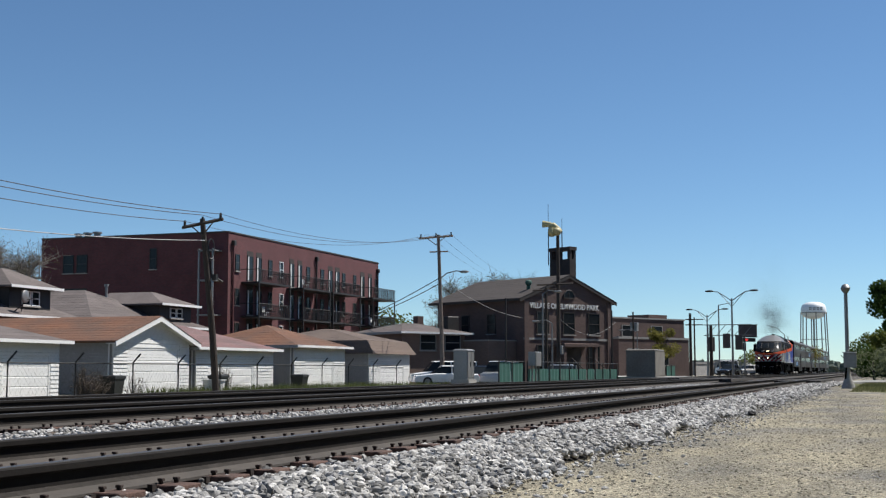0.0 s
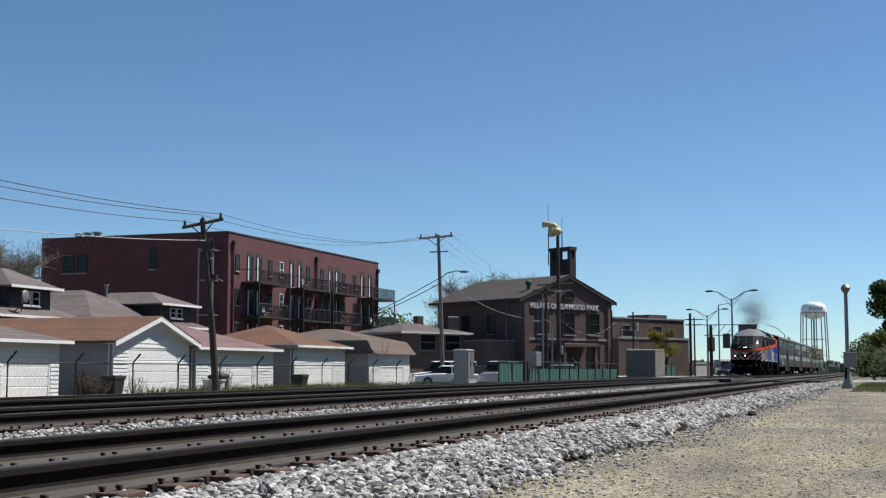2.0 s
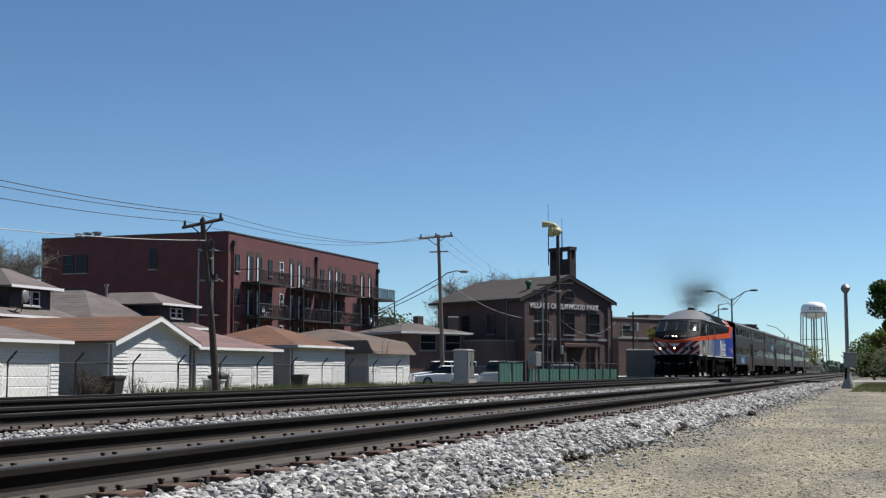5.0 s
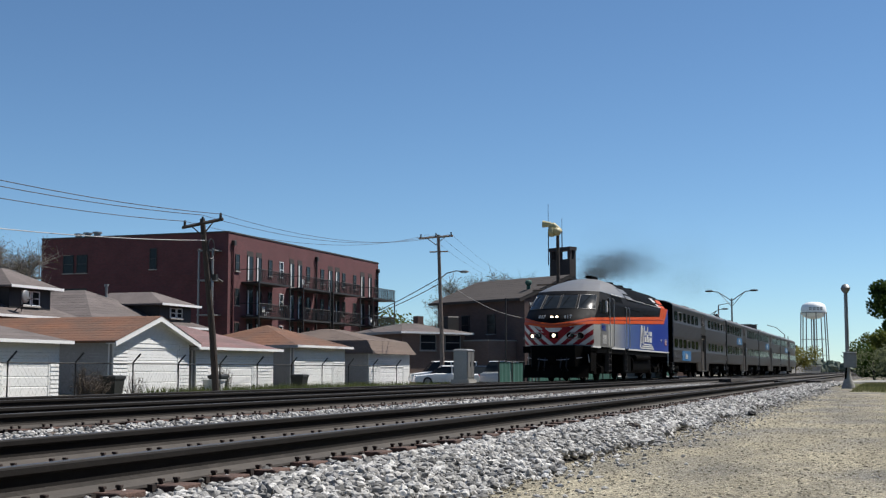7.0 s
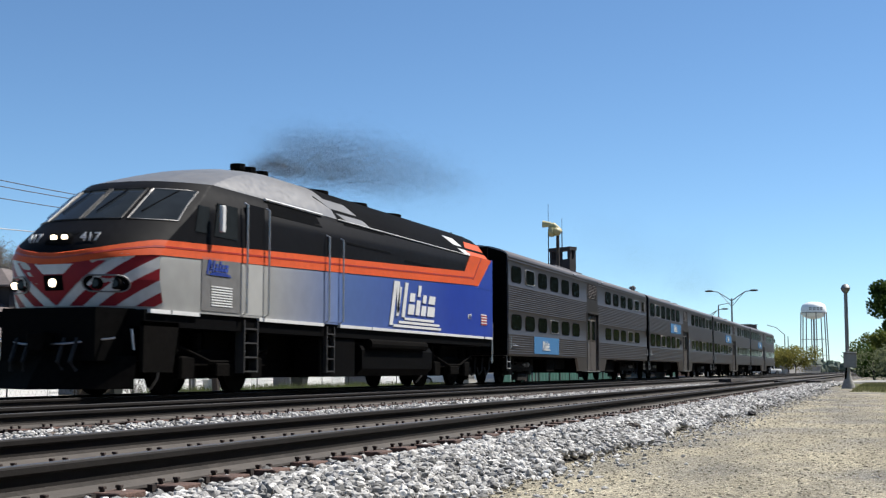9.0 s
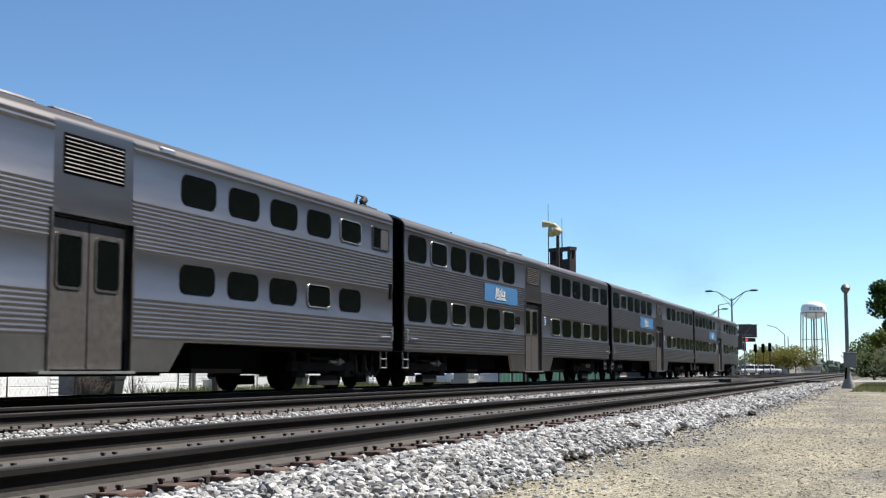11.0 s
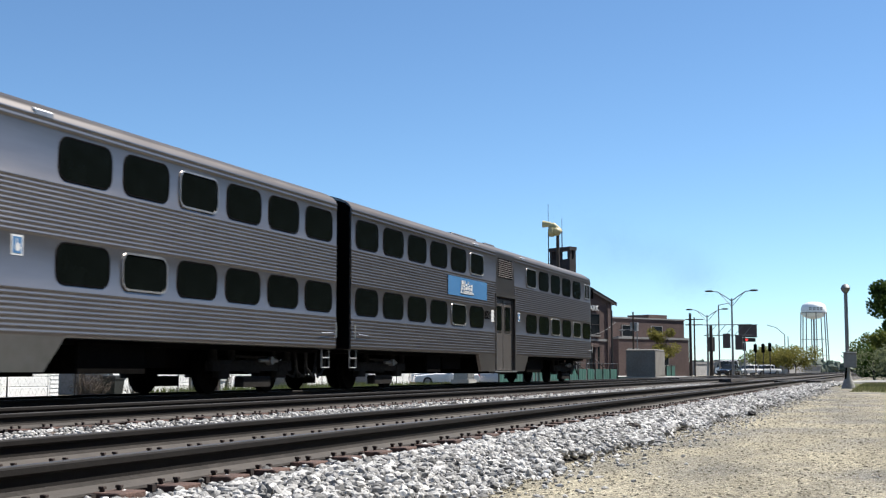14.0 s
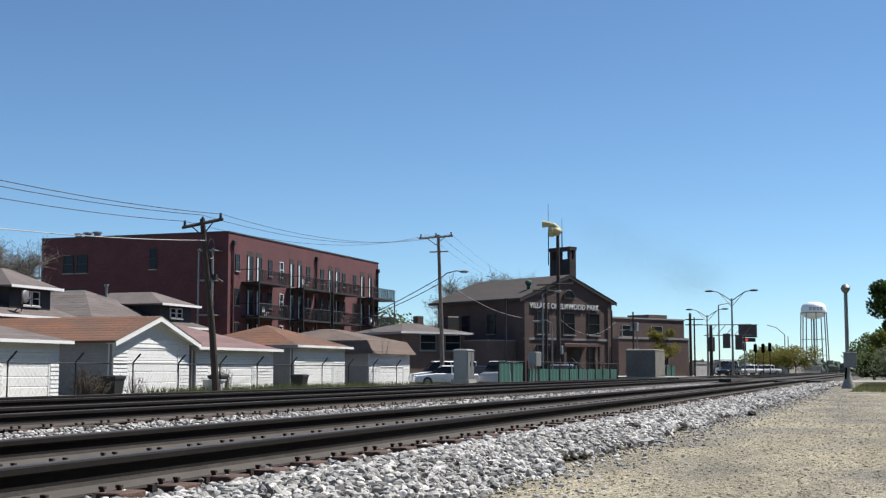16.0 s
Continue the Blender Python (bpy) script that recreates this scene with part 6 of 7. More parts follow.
        for y, z in ((-1.6, 1.4), (-2.2, 0.98), (-2.85, 0.53)):
            part("post", Geo().tube([(x, y, GZ), (x, y, z)], 0.025, 6), M["darksteel"], rail)
    # low brick wing
    part("annex", Geo().box(-3.0, 0, 0.9, 4.6, GZ - 0.2, 2.75), M["bricktan"], h, "low tan brick annex")
    part("annex_coping", Geo().box(-3.06, 0, 0.84, 4.66, 2.75, 2.85), M["concrete"], h)
    return h


village_hall()


def low_office():
    b = thing("office_building", "low brown brick building with a shallow grey roof", "building", pose(90.53, 34.96, 0, 0, 0, -30.8))
    W, D, ze = 6.3, 6.0, 3.4
    part("wall", Geo().box(0, W, 0, D, GZ - 0.2, ze), M["bricktan"], b)
    hip_roof(b, 0, W, 0, D, ze, 4.2, "shgrey", 1.5, 0.5, 7)
    for x in (1.7, 4.2):
        window_unit(b, x, x + 1.6, -0.03, 2.0, 3.25, "concrete")
    part("side_window", Geo().box(-0.03, 0.02, 2, 4, 1.0, 2.6), M["pane"], b)
    part("roof_unit", Geo().box(5.2, 6.4, 0.8, 1.9, 3.55, 4.75, 0.05), M["darksteel"], b)
    part("chimney", Geo().box(5.2, 5.8, 4.6, 5.2, 3.2, 4.9), M["brickbrown"], b)


low_office()


def flat_shop():
    b = thing("shop_building", "two-storey flat-roofed brown brick building", "building", pose(127.0, 26.3, 0, 0, 0, -30.8))
    part("wall", Geo().box(0, 11.4, 0, 9, GZ - 0.2, 5.75), M["brickbrown"], b)
    part("coping", Geo().box(-0.08, 11.48, -0.08, 9.08, 5.75, 5.9), M["concrete"], b)
    part("penthouse", Geo().box(8.0, 11.0, 2, 5, 5.9, 6.4), M["brickbrown"], b)
    part("lower_wing", Geo().box(-4.5, 6.0, -5.0, 0, GZ - 0.2, 3.5), M["brickbrown"], b)
    part("wing_coping", Geo().box(-4.55, 6.05, -5.06, 0, 3.5, 3.7), M["concrete"], b, "pale coping")
    for x in (-3.2, 1.2):
        window_unit(b, x, x + 1.6, -5.03, 0.9, 2.6, "concrete")
    for x in (1.5, 6.0):
        window_unit(b, x, x + 1.8, -0.03, 3.9, 5.1, "concrete", bars=0)


flat_shop()


# ---- poles, wires, fences, cabinets ----
def sag(a, b, drop, n=10):
    a, b = Vector(a), Vector(b)
    return [tuple(a.lerp(b, i / n) - Vector((0, 0, drop * 4 * (i / n) * (1 - i / n)))) for i in range(n + 1)]


def utility_pole(label, base, top, arm, arm_z, second=None, wood="timber"):
    p = thing("utility_pole", label, "utility pole", None, "wooden utility poles")
    base, top = Vector(base), Vector(top)
    part("pole", Geo().tube([base, base.lerp(top, 0.35) + Vector((0.10, 0, 0)), base.lerp(top, 0.7) + Vector((0.05, 0, 0)), top], 0.165, 10, 0.11), M[wood], p)
    a, b = Vector(arm[0]), Vector(arm[1])
    cr = part("crossarm", Geo().tube([a, b], 0.075, 4), M[wood], p)
    c = a.lerp(b, 0.5)
    for k in (0.06, 0.5, 0.94):
        q = a.lerp(b, k)
        part("insulator", Geo().disc(q + Vector((0, 0, 0.14)), "z", 0.06, 0.16, 8).disc(q + Vector((0, 0, 0.24)), "z", 0.045, 0.1, 8), M["darksteel"], cr)
    for k in (0.22, 0.78):
        part("brace", Geo().tube([a.lerp(b, k), c - Vector((0, 0, 0.55))], 0.03, 5), M[wood], cr)
    if second:
        part("lower_arm", Geo().tube([Vector(second[0]), Vector(second[1])], 0.05, 4), M[wood], p)
    return p


utility_pole("leaning dark wooden utility pole with a tilted crossarm", (49.75, 28, -0.8), (48.25, 28, 7.05), ((48.2, 28.95, 6.68), (48.2, 26.95, 6.98)), 6.85)
p2 = utility_pole("tall wooden utility pole with two crossarms and a lamp arm", (85.7, 30, -0.8), (84.75, 30, 10.1), ((84.8, 31.5, 9.9), (84.8, 28.9, 10.0)), 9.95, ((84.85, 30.7, 8.9), (84.85, 29.3, 8.9)), "timberpale")
part("lamp_arm", Geo().tube([(84.9, 30, 6.9), (84.9, 29.4, 7.35), (84.9, 28.7, 7.5), (84.9, 28.3, 7.45)], 0.04, 6), M["galv"], p2)
part("lamp_head", Geo().ball((84.9, 28.1, 7.42), 0.16, 0.36, 0.1, 10, 6), M["galv"], p2)


def cable(label, pts, r=0.016, mt="cable"):
    solid("cable", Geo().tube(pts, r, 5), M[mt], label, "cable", None, "overhead cables")


for dy, dz in ((28.8, 6.95), (28.0, 7.2), (27.05, 7.2)):
    cable("thin black overhead wire between poles", sag((10.0, dy, dz + 0.7), (48.2, dy, dz), 0.9, 16))
    cable("thin black overhead wire between poles", sag((48.2, dy, dz), (84.8, dy + 2.0, 10.15), 0.9, 16), 0.011)
    cable("thin black overhead wire between poles", sag((84.8, dy + 2.0, 10.15), (135.0, dy + 8, 9.5), 1.0, 14), 0.007)
cable("sagging pale cable to the leaning pole", sag((12.0, 28.6, 5.6), (48.35, 27.9, 6.1), 0.75, 16), 0.018, "palecable")
cable("black cable down from the leaning pole", sag((48.5, 27.85, 6.1), (48.9, 27.85, 4.5), -0.0, 6), 0.035)
part("cable_loop", Geo().tube([(48.7 + 0.28 * math.cos(a), 27.8, 5.75 + 0.45 * math.sin(a)) for a in np.linspace(0, 6.2, 14)], 0.025, 5), M["cable"], bpy.data.objects["utility_pole"])
part("hardware", Geo().tube([(49.0, 27.8, 4.55), (49.4, 27.6, 4.35)], 0.05, 6).box(48.9, 49.08, 27.65, 27.85, 4.4, 4.65), M["darksteel"], bpy.data.objects["utility_pole"])
cable("black service cable from the tall pole", sag((84.9, 30, 7.0), (98.0, 50.0, 2.2), 0.6, 10), 0.03)
cable("black service cable from the tall pole", sag((84.9, 30, 6.6), (110.0, 52.0, 4.2), 0.6, 10), 0.03)
cable("pale service cable to the village hall", sag((84.9, 29.8, 7.0), (96.6, 27.1, 4.6), 0.5, 10), 0.013, "palecable")
cable("pale drooping cable at the village hall", sag((87.8, 22.0, 4.2), (103.0, 21.0, 4.4), 1.1, 12), 0.013, "palecable")


def chain_fence():
    f = thing("chain_link_fence", "long chain-link fence with angled barbed-wire arms", "fence")
    y = 31.0
    xs = [30.5, 35, 39.4, 43.6, 47.75, 51.5, 55.4, 59.3, 63.3, 67.35, 71.2, 75.1, 79.2]
    for x in xs:
        p = part("post", Geo().tube([(x, y, GZ - 0.1), (x, y, 0.78), (x + 0.12, y - 0.30, 1.18)], 0.04, 6), M["darksteel"], f)
    part("top_rail", Geo().tube([(30, y, 0.74), (79.5, y, 0.76)], 0.028, 6), M["darksteel"], f)
    for k in range(3):
        part("barbed_wire", Geo().tube([(30, y - 0.08 - 0.1 * k, 0.90 + 0.12 * k), (79.5, y - 0.08 - 0.1 * k, 0.90 + 0.12 * k)], 0.003, 3), M["darksteel"], f)
    g = Geo()
    step = 0.26
    x = 30.0
    while x < 79.3:
        for s in (1, -1):
            x0_, x1_ = (x, x + 1.3) if s > 0 else (x + 1.3, x)
            g.add([(x0_, y, GZ), (x0_ + 0.002, y, GZ), (x1_ + 0.002, y, 0.74), (x1_, y, 0.74), (x0_, y + 0.004, GZ), (x0_ + 0.003, y + 0.004, GZ), (x1_ + 0.003, y + 0.004, 0.74), (x1_, y + 0.004, 0.74)],
                  [(0, 1, 2, 3), (7, 6, 5, 4), (0, 4, 5, 1), (1, 5, 6, 2), (2, 6, 7, 3), (3, 7, 4, 0)])
        x += step
    tagged(part("mesh", g, M["darksteel"], f, "thin diamond wire mesh"), kind="stuff")


chain_fence()


def wheelie_bin(x, y, m="plastic"):
    b = thing("trash_bin", "dark plastic wheeled trash bin by the fence", "bin", pose(x, y, GZ), "bins by the garages")
    r = lambda w, d, z: [(-w, -d, z), (w, -d, z), (w, d, z), (-w, d, z)]
    part("body", Geo().loft([r(0.30, 0.28, 0.05), r(0.38, 0.36, 0.72), r(0.42, 0.40, 0.74), r(0.42, 0.40, 0.80)]), M[m], b)
    part("lid", Geo().loft([r(0.43, 0.41, 0.80), r(0.42, 0.40, 0.86), r(0.30, 0.3, 0.90)]), M[m], b)
    for s in (-1, 1):
        part("wheel", Geo().disc((s * 0.3, 0.33, 0.1), "x", 0.1, 0.06, 12), M["rubber"], b)


wheelie_bin(48.2, 32.3), wheelie_bin(57.4, 32.2), wheelie_bin(66.9, 32.2)
solid("stacked_tub", Geo().disc((0, 0, 0.35), "z", 0.55, 0.5, 16).disc((0, 0, 0.63), "z", 0.62, 0.06, 16), M["white"], "white round tub beside a dark bin", "tub", pose(56.4, 31.9, GZ))


def cabinet(label, x0, x1, y0, y1, z0, z1, mt, doors=2):
    c = thing("signal_cabinet", label, "equipment cabinet")
    part("body", Geo().box(x0, x1, y0, y1, z0, z1 - 0.08, 0.02), M[mt], c)
    part("lid", Geo().loft([[(x0 - .06, y0 - .06, z1 - .08), (x1 + .06, y0 - .06, z1 - .08), (x1 + .06, y1 + .06, z1 - .08), (x0 - .06, y1 + .06, z1 - .08)], [(x0 + .1, y0 + .1, z1), (x1 - .1, y0 + .1, z1), (x1 - .1, y1 - .1, z1), (x0 + .1, y1 - .1, z1)]]), M[mt], c)
    for k in range(doors):
        a, b = x0 + (x1 - x0) * k / doors, x0 + (x1 - x0) * (k + 1) / doors
        d = part("door", Geo().box(a + 0.04, b - 0.04, y0 - 0.025, y0, z0 + 0.1, z1 - 0.15), M[mt], c)
        part("handle", Geo().box(b - 0.14, b - 0.1, y0 - 0.06, y0 - 0.025, (z0 + z1) / 2 - 0.12, (z0 + z1) / 2 + 0.12), M["darksteel"], d)
    part("plinth", Geo().box(x0 - 0.1, x1 + 0.1, y0 - 0.1, y1 + 0.1, z0 - 0.7, z0), M["concrete"], c)
    return c


cabinet("tall pale grey metal signal cabinet", 61.5, 62.6, 20.2, 20.95, 0.0, 1.55, "galv")
cabinet("grey steel relay shed beside the crossing", 92.0, 96.2, 15.9, 18.0, 0.0, 2.0, "shedsteel", 1)


def green_fence():
    y = 20.0
    for a, b in ((66.4, 71.6), (72.2, 98.5), (122.0, 137.0)):
        f = thing("screened_fence", "chain-link fence with green privacy screen", "fence", None, "green screened fences")
        n = max(2, int((b - a) / 2.6))
        for i in range(n + 1):
            x = a + (b - a) * i / n
            part("post", Geo().tube([(x, y, -0.7), (x, y, 1.0)], 0.04, 6), M["darksteel"], f)
        part("top_rail", Geo().tube([(a, y, 0.97), (b, y, 0.97)], 0.025, 6), M["darksteel"], f)
        for i in range(n):
            x0, x1 = a + (b - a) * i / n + 0.05, a + (b - a) * (i + 1) / n - 0.05
            low = 0.9 if a != 72.2 else 0.55
            p = Geo()
            k = 12
            rows = [[(x0 + (x1 - x0) * j / k, y + 0.05 + 0.03 * math.sin(j * 1.7 + i), z) for j in range(k + 1)] for z in (-0.6, low)]
            back = [[(x_, y_ + 0.012, z_) for x_, y_, z_ in reversed(r)] for r in rows]
            p.loft([rows[0] + back[0], rows[1] + back[1]])
            part("screen", p, M["green"], f, "faded green mesh cloth")


green_fence()


def siren_pole():
    s = thing("siren_pole", "tall pole with a yellow warning siren", "siren")
    part("pole", Geo().tube([(87.75, 22, -0.7), (87.8, 22, 10.2)], 0.17, 10, 0.12), M["timber"], s)
    h = part("siren_horn", Geo().tube([(87.5, 22.55, 10.75), (87.5, 22.25, 10.78), (87.7, 21.95, 10.5), (87.75, 21.8, 10.3)], 0.24, 12, 0.2), M["yellow"], s, "yellow siren horn", True)
    part("siren_motor", Geo().ball((87.6, 22.1, 10.35), 0.42, 0.42, 0.32, 14, 8).disc((87.4, 22.35, 10.3), "y", 0.34, 0.3, 14), M["yellow"], s, "yellow siren housing", True)
    part("siren_mouth", Geo().tube([(87.45, 22.4, 10.85), (87.45, 23.0, 10.9)], 0.16, 12, 0.26), M["yellow"], s)
    part("junction_box", Geo().box(87.55, 87.95, 21.7, 21.85, 1.6, 2.2, 0.02), M["galv"], s)
    part("crossarm", Geo().tube([(87.6, 23.5, 6.55), (87.6, 20.9, 6.6)], 0.06, 4), M["timber"], s)


siren_pole()


def simple_pole(name, label, x, y, z, r, mt, cat="pole", extra=None):
    p = thing(name, label, cat)
    part("shaft", Geo().tube([(x, y, -0.7), (x, y, z)], r, 8, r * 0.75), M[mt], p)
    return p


q = simple_pole("utility_pole", "plain wooden pole before the village hall", 88.2, 23.0, 6.4, 0.13, "timber", "utility pole")
part("crossarm", Geo().tube([(88.2, 24.0, 6.2), (88.2, 22.2, 6.25)], 0.06, 4), M["timber"], q)
q = simple_pole("conduit_pole", "slim dark pole at the corner of the hall", 80.0, 23.6, 5.2, 0.07, "darksteel")
q = simple_pole("conduit_pole", "slim dark pole at the far corner of the hall", 101.5, 21.0, 5.3, 0.09, "darksteel")
q = simple_pole("conduit_pole", "slim pole before the brick building", 106.5, 20.2, 5.4, 0.09, "timber")
part("camera_box", Geo().box(106.6, 107.4, 19.9, 20.5, 3.8, 4.5, 0.03), M["galv"], q)


def park_lamp(x, y, z, arm):
    p = thing("street_lamp", "slim grey lamp post with a curved arm", "street lamp", None, "curved lamp posts")
    part("post", Geo().tube([(x, y, -0.7), (x, y, z)], 0.06, 8, 0.05), M["galv"], p)
    part("arm", Geo().tube([(x, y, z), (x + 0.05, y + arm * 0.4, z + 0.25), (x + 0.1, y + arm, z + 0.2)], 0.035, 6), M["galv"], p)
    part("head", Geo().ball((x + 0.1, y + arm * 1.1, z + 0.17), 0.14, 0.3, 0.08, 8, 5), M["galv"], p)


park_lamp(78.5, 20.7, 5.3, -0.9)
park_lamp(80.5, 20.6, 3.5, 1.0)
park_lamp(104.0, 19.4, 3.6, 1.2)
b = thing("meter_box", "grey electric box on two posts", "equipment cabinet")
part("box", Geo().box(72.0, 73.2, 19.4, 19.9, 0.72, 1.55, 0.04), M["galv"], b)
for x in (72.2, 73.0):
    part("post", Geo().tube([(x, 19.7, -0.7), (x, 19.7, 0.72)], 0.05, 6), M["galv"], b)


# ---- crossing, street lamps, signals ----
def double_lamp(x, y, z, w, mt="galv"):
    p = thing("street_lamp", "tall grey street lamp with two raised arms", "street lamp", None, "double street lamps")
    part("post", Geo().tube([(x, y, -0.6), (x, y, z)], 0.15, 8, 0.09), M[mt], p)
    for s in (-1, 1):
        part("arm", Geo().tube([(x, y, z - 0.35), (x, y + s * w * 0.35, z + 0.25), (x, y + s * w * 0.7, z + 0.75), (x, y + s * w, z + 0.85)], 0.06, 6), M[mt], p)
        part("brace", Geo().tube([(x, y, z - 1.0), (x, y + s * w * 0.6, z + 0.55)], 0.04, 5), M[mt], p)
        part("lamp_head", Geo().ball((x, y + s * (w + 0.3), z + 0.87), 0.2, 0.55, 0.13, 10, 6), M["darksteel"], p)


double_lamp(152.9, 17.2, 9.0, 2.3)
double_lamp(196.0, 25.8, 8.9, 2.4)
q = simple_pole("street_lamp", "grey lamp post with one arm by the road", 181.0, 22.2, 9.6, 0.12, "galv", "street lamp")
part("arm", Geo().tube([(181, 22.2, 9.6), (181, 20.0, 10.0)], 0.05, 6), M["galv"], q)
q = simple_pole("street_lamp", "distant lamp post with one arm by the tracks", 330.0, 24.2, 9.4, 0.16, "galv", "street lamp")
part("arm", Geo().tube([(330, 24.2, 9.4), (330, 26.2, 11.2), (330, 28.4, 11.9)], 0.1, 6), M["galv"], q)
for x, y, z, r in ((151.3, 21.9, 7.2, 0.2), (152.1, 19.6, 5.8, 0.24), (160.0, 24.2, 5.0, 0.14), (330.0, 23.4, 9.0, 0.14), (420.0, 33.5, 9.0, 0.16), (520.0, 38.0, 9.5, 0.16), (640.0, 42.0, 10.0, 0.2)):
    simple_pole("utility_pole", "dark bare pole near the level crossing", x, y, z, r, "timber", "utility pole")
q = simple_pole("utility_pole", "distant wooden pole with two crossarms", 190.0, 26.9, 8.3, 0.14, "timber", "utility pole")
for z in (8.0, 7.2):
    part("crossarm", Geo().tube([(190, 28.2, z), (190, 25.6, z)], 0.08, 4), M["timber"], q)


def signal_gantry():
    g = thing("crossing_gantry", "steel cantilever gantry with crossing signals", "signal gantry")
    x = 160.0
    for y in (21.0, 18.0):
        part("mast", Geo().tube([(x, y, -0.5), (x, y, 6.2)], 0.1, 8), M["galv"], g)
    for z in (4.8, 6.1):
        part("beam", Geo().tube([(x, 21.5, z), (x, 15.6, z)], 0.06, 6), M["galv"], g)
    for k in range(5):
        y = 21.0 - k * 1.1
        part("lattice", Geo().tube([(x, y, 4.8), (x, y - 1.1, 6.1)], 0.035, 5), M["galv"], g)
    for y, z in ((20.6, 3.7), (18.7, 4.1), (17.2, 3.9)):
        part("signal_panel", Geo().box(x - 0.2, x, y - 0.45, y + 0.45, z - 0.9, z + 0.9), M["shgrey"], g)
    s = thing("billboard", "dark rectangular sign board over the road", "sign")
    part("board", Geo().box(166.0, 166.2, 15.6, 17.9, 4.75, 6.2), M["shgrey"], s)
    part("lamp", Geo().disc((165.9, 16.9, 4.35), "x", 0.16, 0.1, 12), M["redlamp"], s, "lit red crossing lamp")
    part("frame", Geo().box(165.95, 166.0, 15.5, 18.0, 4.65, 4.75).box(165.95, 166.0, 15.5, 18.0, 6.2, 6.3), M["darksteel"], s)
    part("post", Geo().tube([(166.2, 17.2, -0.5), (166.2, 17.2, 4.8)], 0.1, 6), M["galv"], s)
    part("lower_board", Geo().box(166.0, 166.2, 15.8, 17.8, 4.1, 4.6), M["darksteel"], s)
    for x, y, z in ((170.0, 17.6, 3.6), (172.0, 16.4, 3.4), (172.0, 15.4, 3.4), (175.0, 14.8, 3.6)):
        t = thing("traffic_signal", "black traffic signal head on a pole", "traffic signal", None, "signals at the crossing")
        part("pole", Geo().tube([(x, y, -0.5), (x, y, z + 0.6)], 0.06, 6), M["darksteel"], t)
        part("head", Geo().box(x - 0.2, x, y - 0.22, y + 0.22, z - 0.6, z + 0.5, 0.03), M["black"], t)
        part("visor", Geo().disc((x - 0.25, y, z + 0.28), "x", 0.13, 0.14, 10), M["black"], t)
    return g


signal_gantry()


def round_top_post():
    p = thing("detector_post", "tall grey post with round top, box and flared base", "signal post")
    x, y = 55.6, 1.56
    base = [[(x + r * math.cos(a), y + r * math.sin(a), z) for a in np.linspace(0, 2 * math.pi, 14)[:-1]] for r, z in ((0.30, -0.40), (0.27, -0.2), (0.18, 0.05), (0.11, 0.25), (0.10, 0.5))]
    part("base", Geo().loft(base), M["concrete"], p, "flared grey base", True)
    part("shaft", Geo().tube([(x, y, 0.45), (x, y, 3.85)], 0.085, 12, 0.075), M["galv"], p)
    cap = [[(x + r * math.cos(a), y + r * math.sin(a), z) for a in np.linspace(0, 2 * math.pi, 14)[:-1]] for r, z in ((0.08, 3.68), (0.17, 3.8), (0.20, 3.9), (0.13, 4.02), (0.03, 4.07))]
    part("cap", Geo().loft(cap), M["galv"], p, "", True)
    bx = part("box", Geo().box(x - 0.2, x + 0.05, y - 0.36, y + 0.16, 0.58, 1.18, 0.03), M["galv"], p, "grey metal box")
    part("box_lid", Geo().box(x - 0.24, x + 0.08, y - 0.39, y + 0.19, 1.18, 1.22), M["white"], bx)
    part("cable_duct", Geo().tube([(x - 0.1, y + 0.05, 0.58), (x - 0.12, y + 0.1, 0.1)], 0.04, 6), M["black"], p)


round_top_post()


def crossing():
    r = thing("crossing_surface", "level-crossing surface of dark timber panels", "level crossing", None, "", "structure")
    rnd = random.Random(9)
    for a, b in RAILS:
        for y0, y1, n in ((a - 0.75, a - 0.07, 3), (a + 0.09, b - 0.09, 6), (b + 0.07, b + 0.75, 3)):
            for i in range(n):
                w = (y1 - y0) / n
                for k in range(3):
                    x0 = 60.5 + k * 4.2 + (a - 3.6) * 1.9
                    part("plank", Geo().box(x0, x0 + 4.15, y0 + i * w + 0.008, y0 + (i + 1) * w - 0.008, -0.16, -0.012 + rnd.uniform(-0.006, 0.004)), M["planks"], r)
    for lab, pts in (("pale worn asphalt road up to the level crossing", [(92, 15.1), (112, 15.1), (150, 42), (128, 42)]), ("pale worn asphalt road beside the yard", [(72, 2.75), (84, 2.75), (150, -14), (120, -14)])):
        z = -0.05 if pts[0][1] > 10 else -0.2
        solid("road", Geo().prism(pts, "z", z - 0.6, z), M["concrete"], lab, "road", None, "", "structure")


crossing()


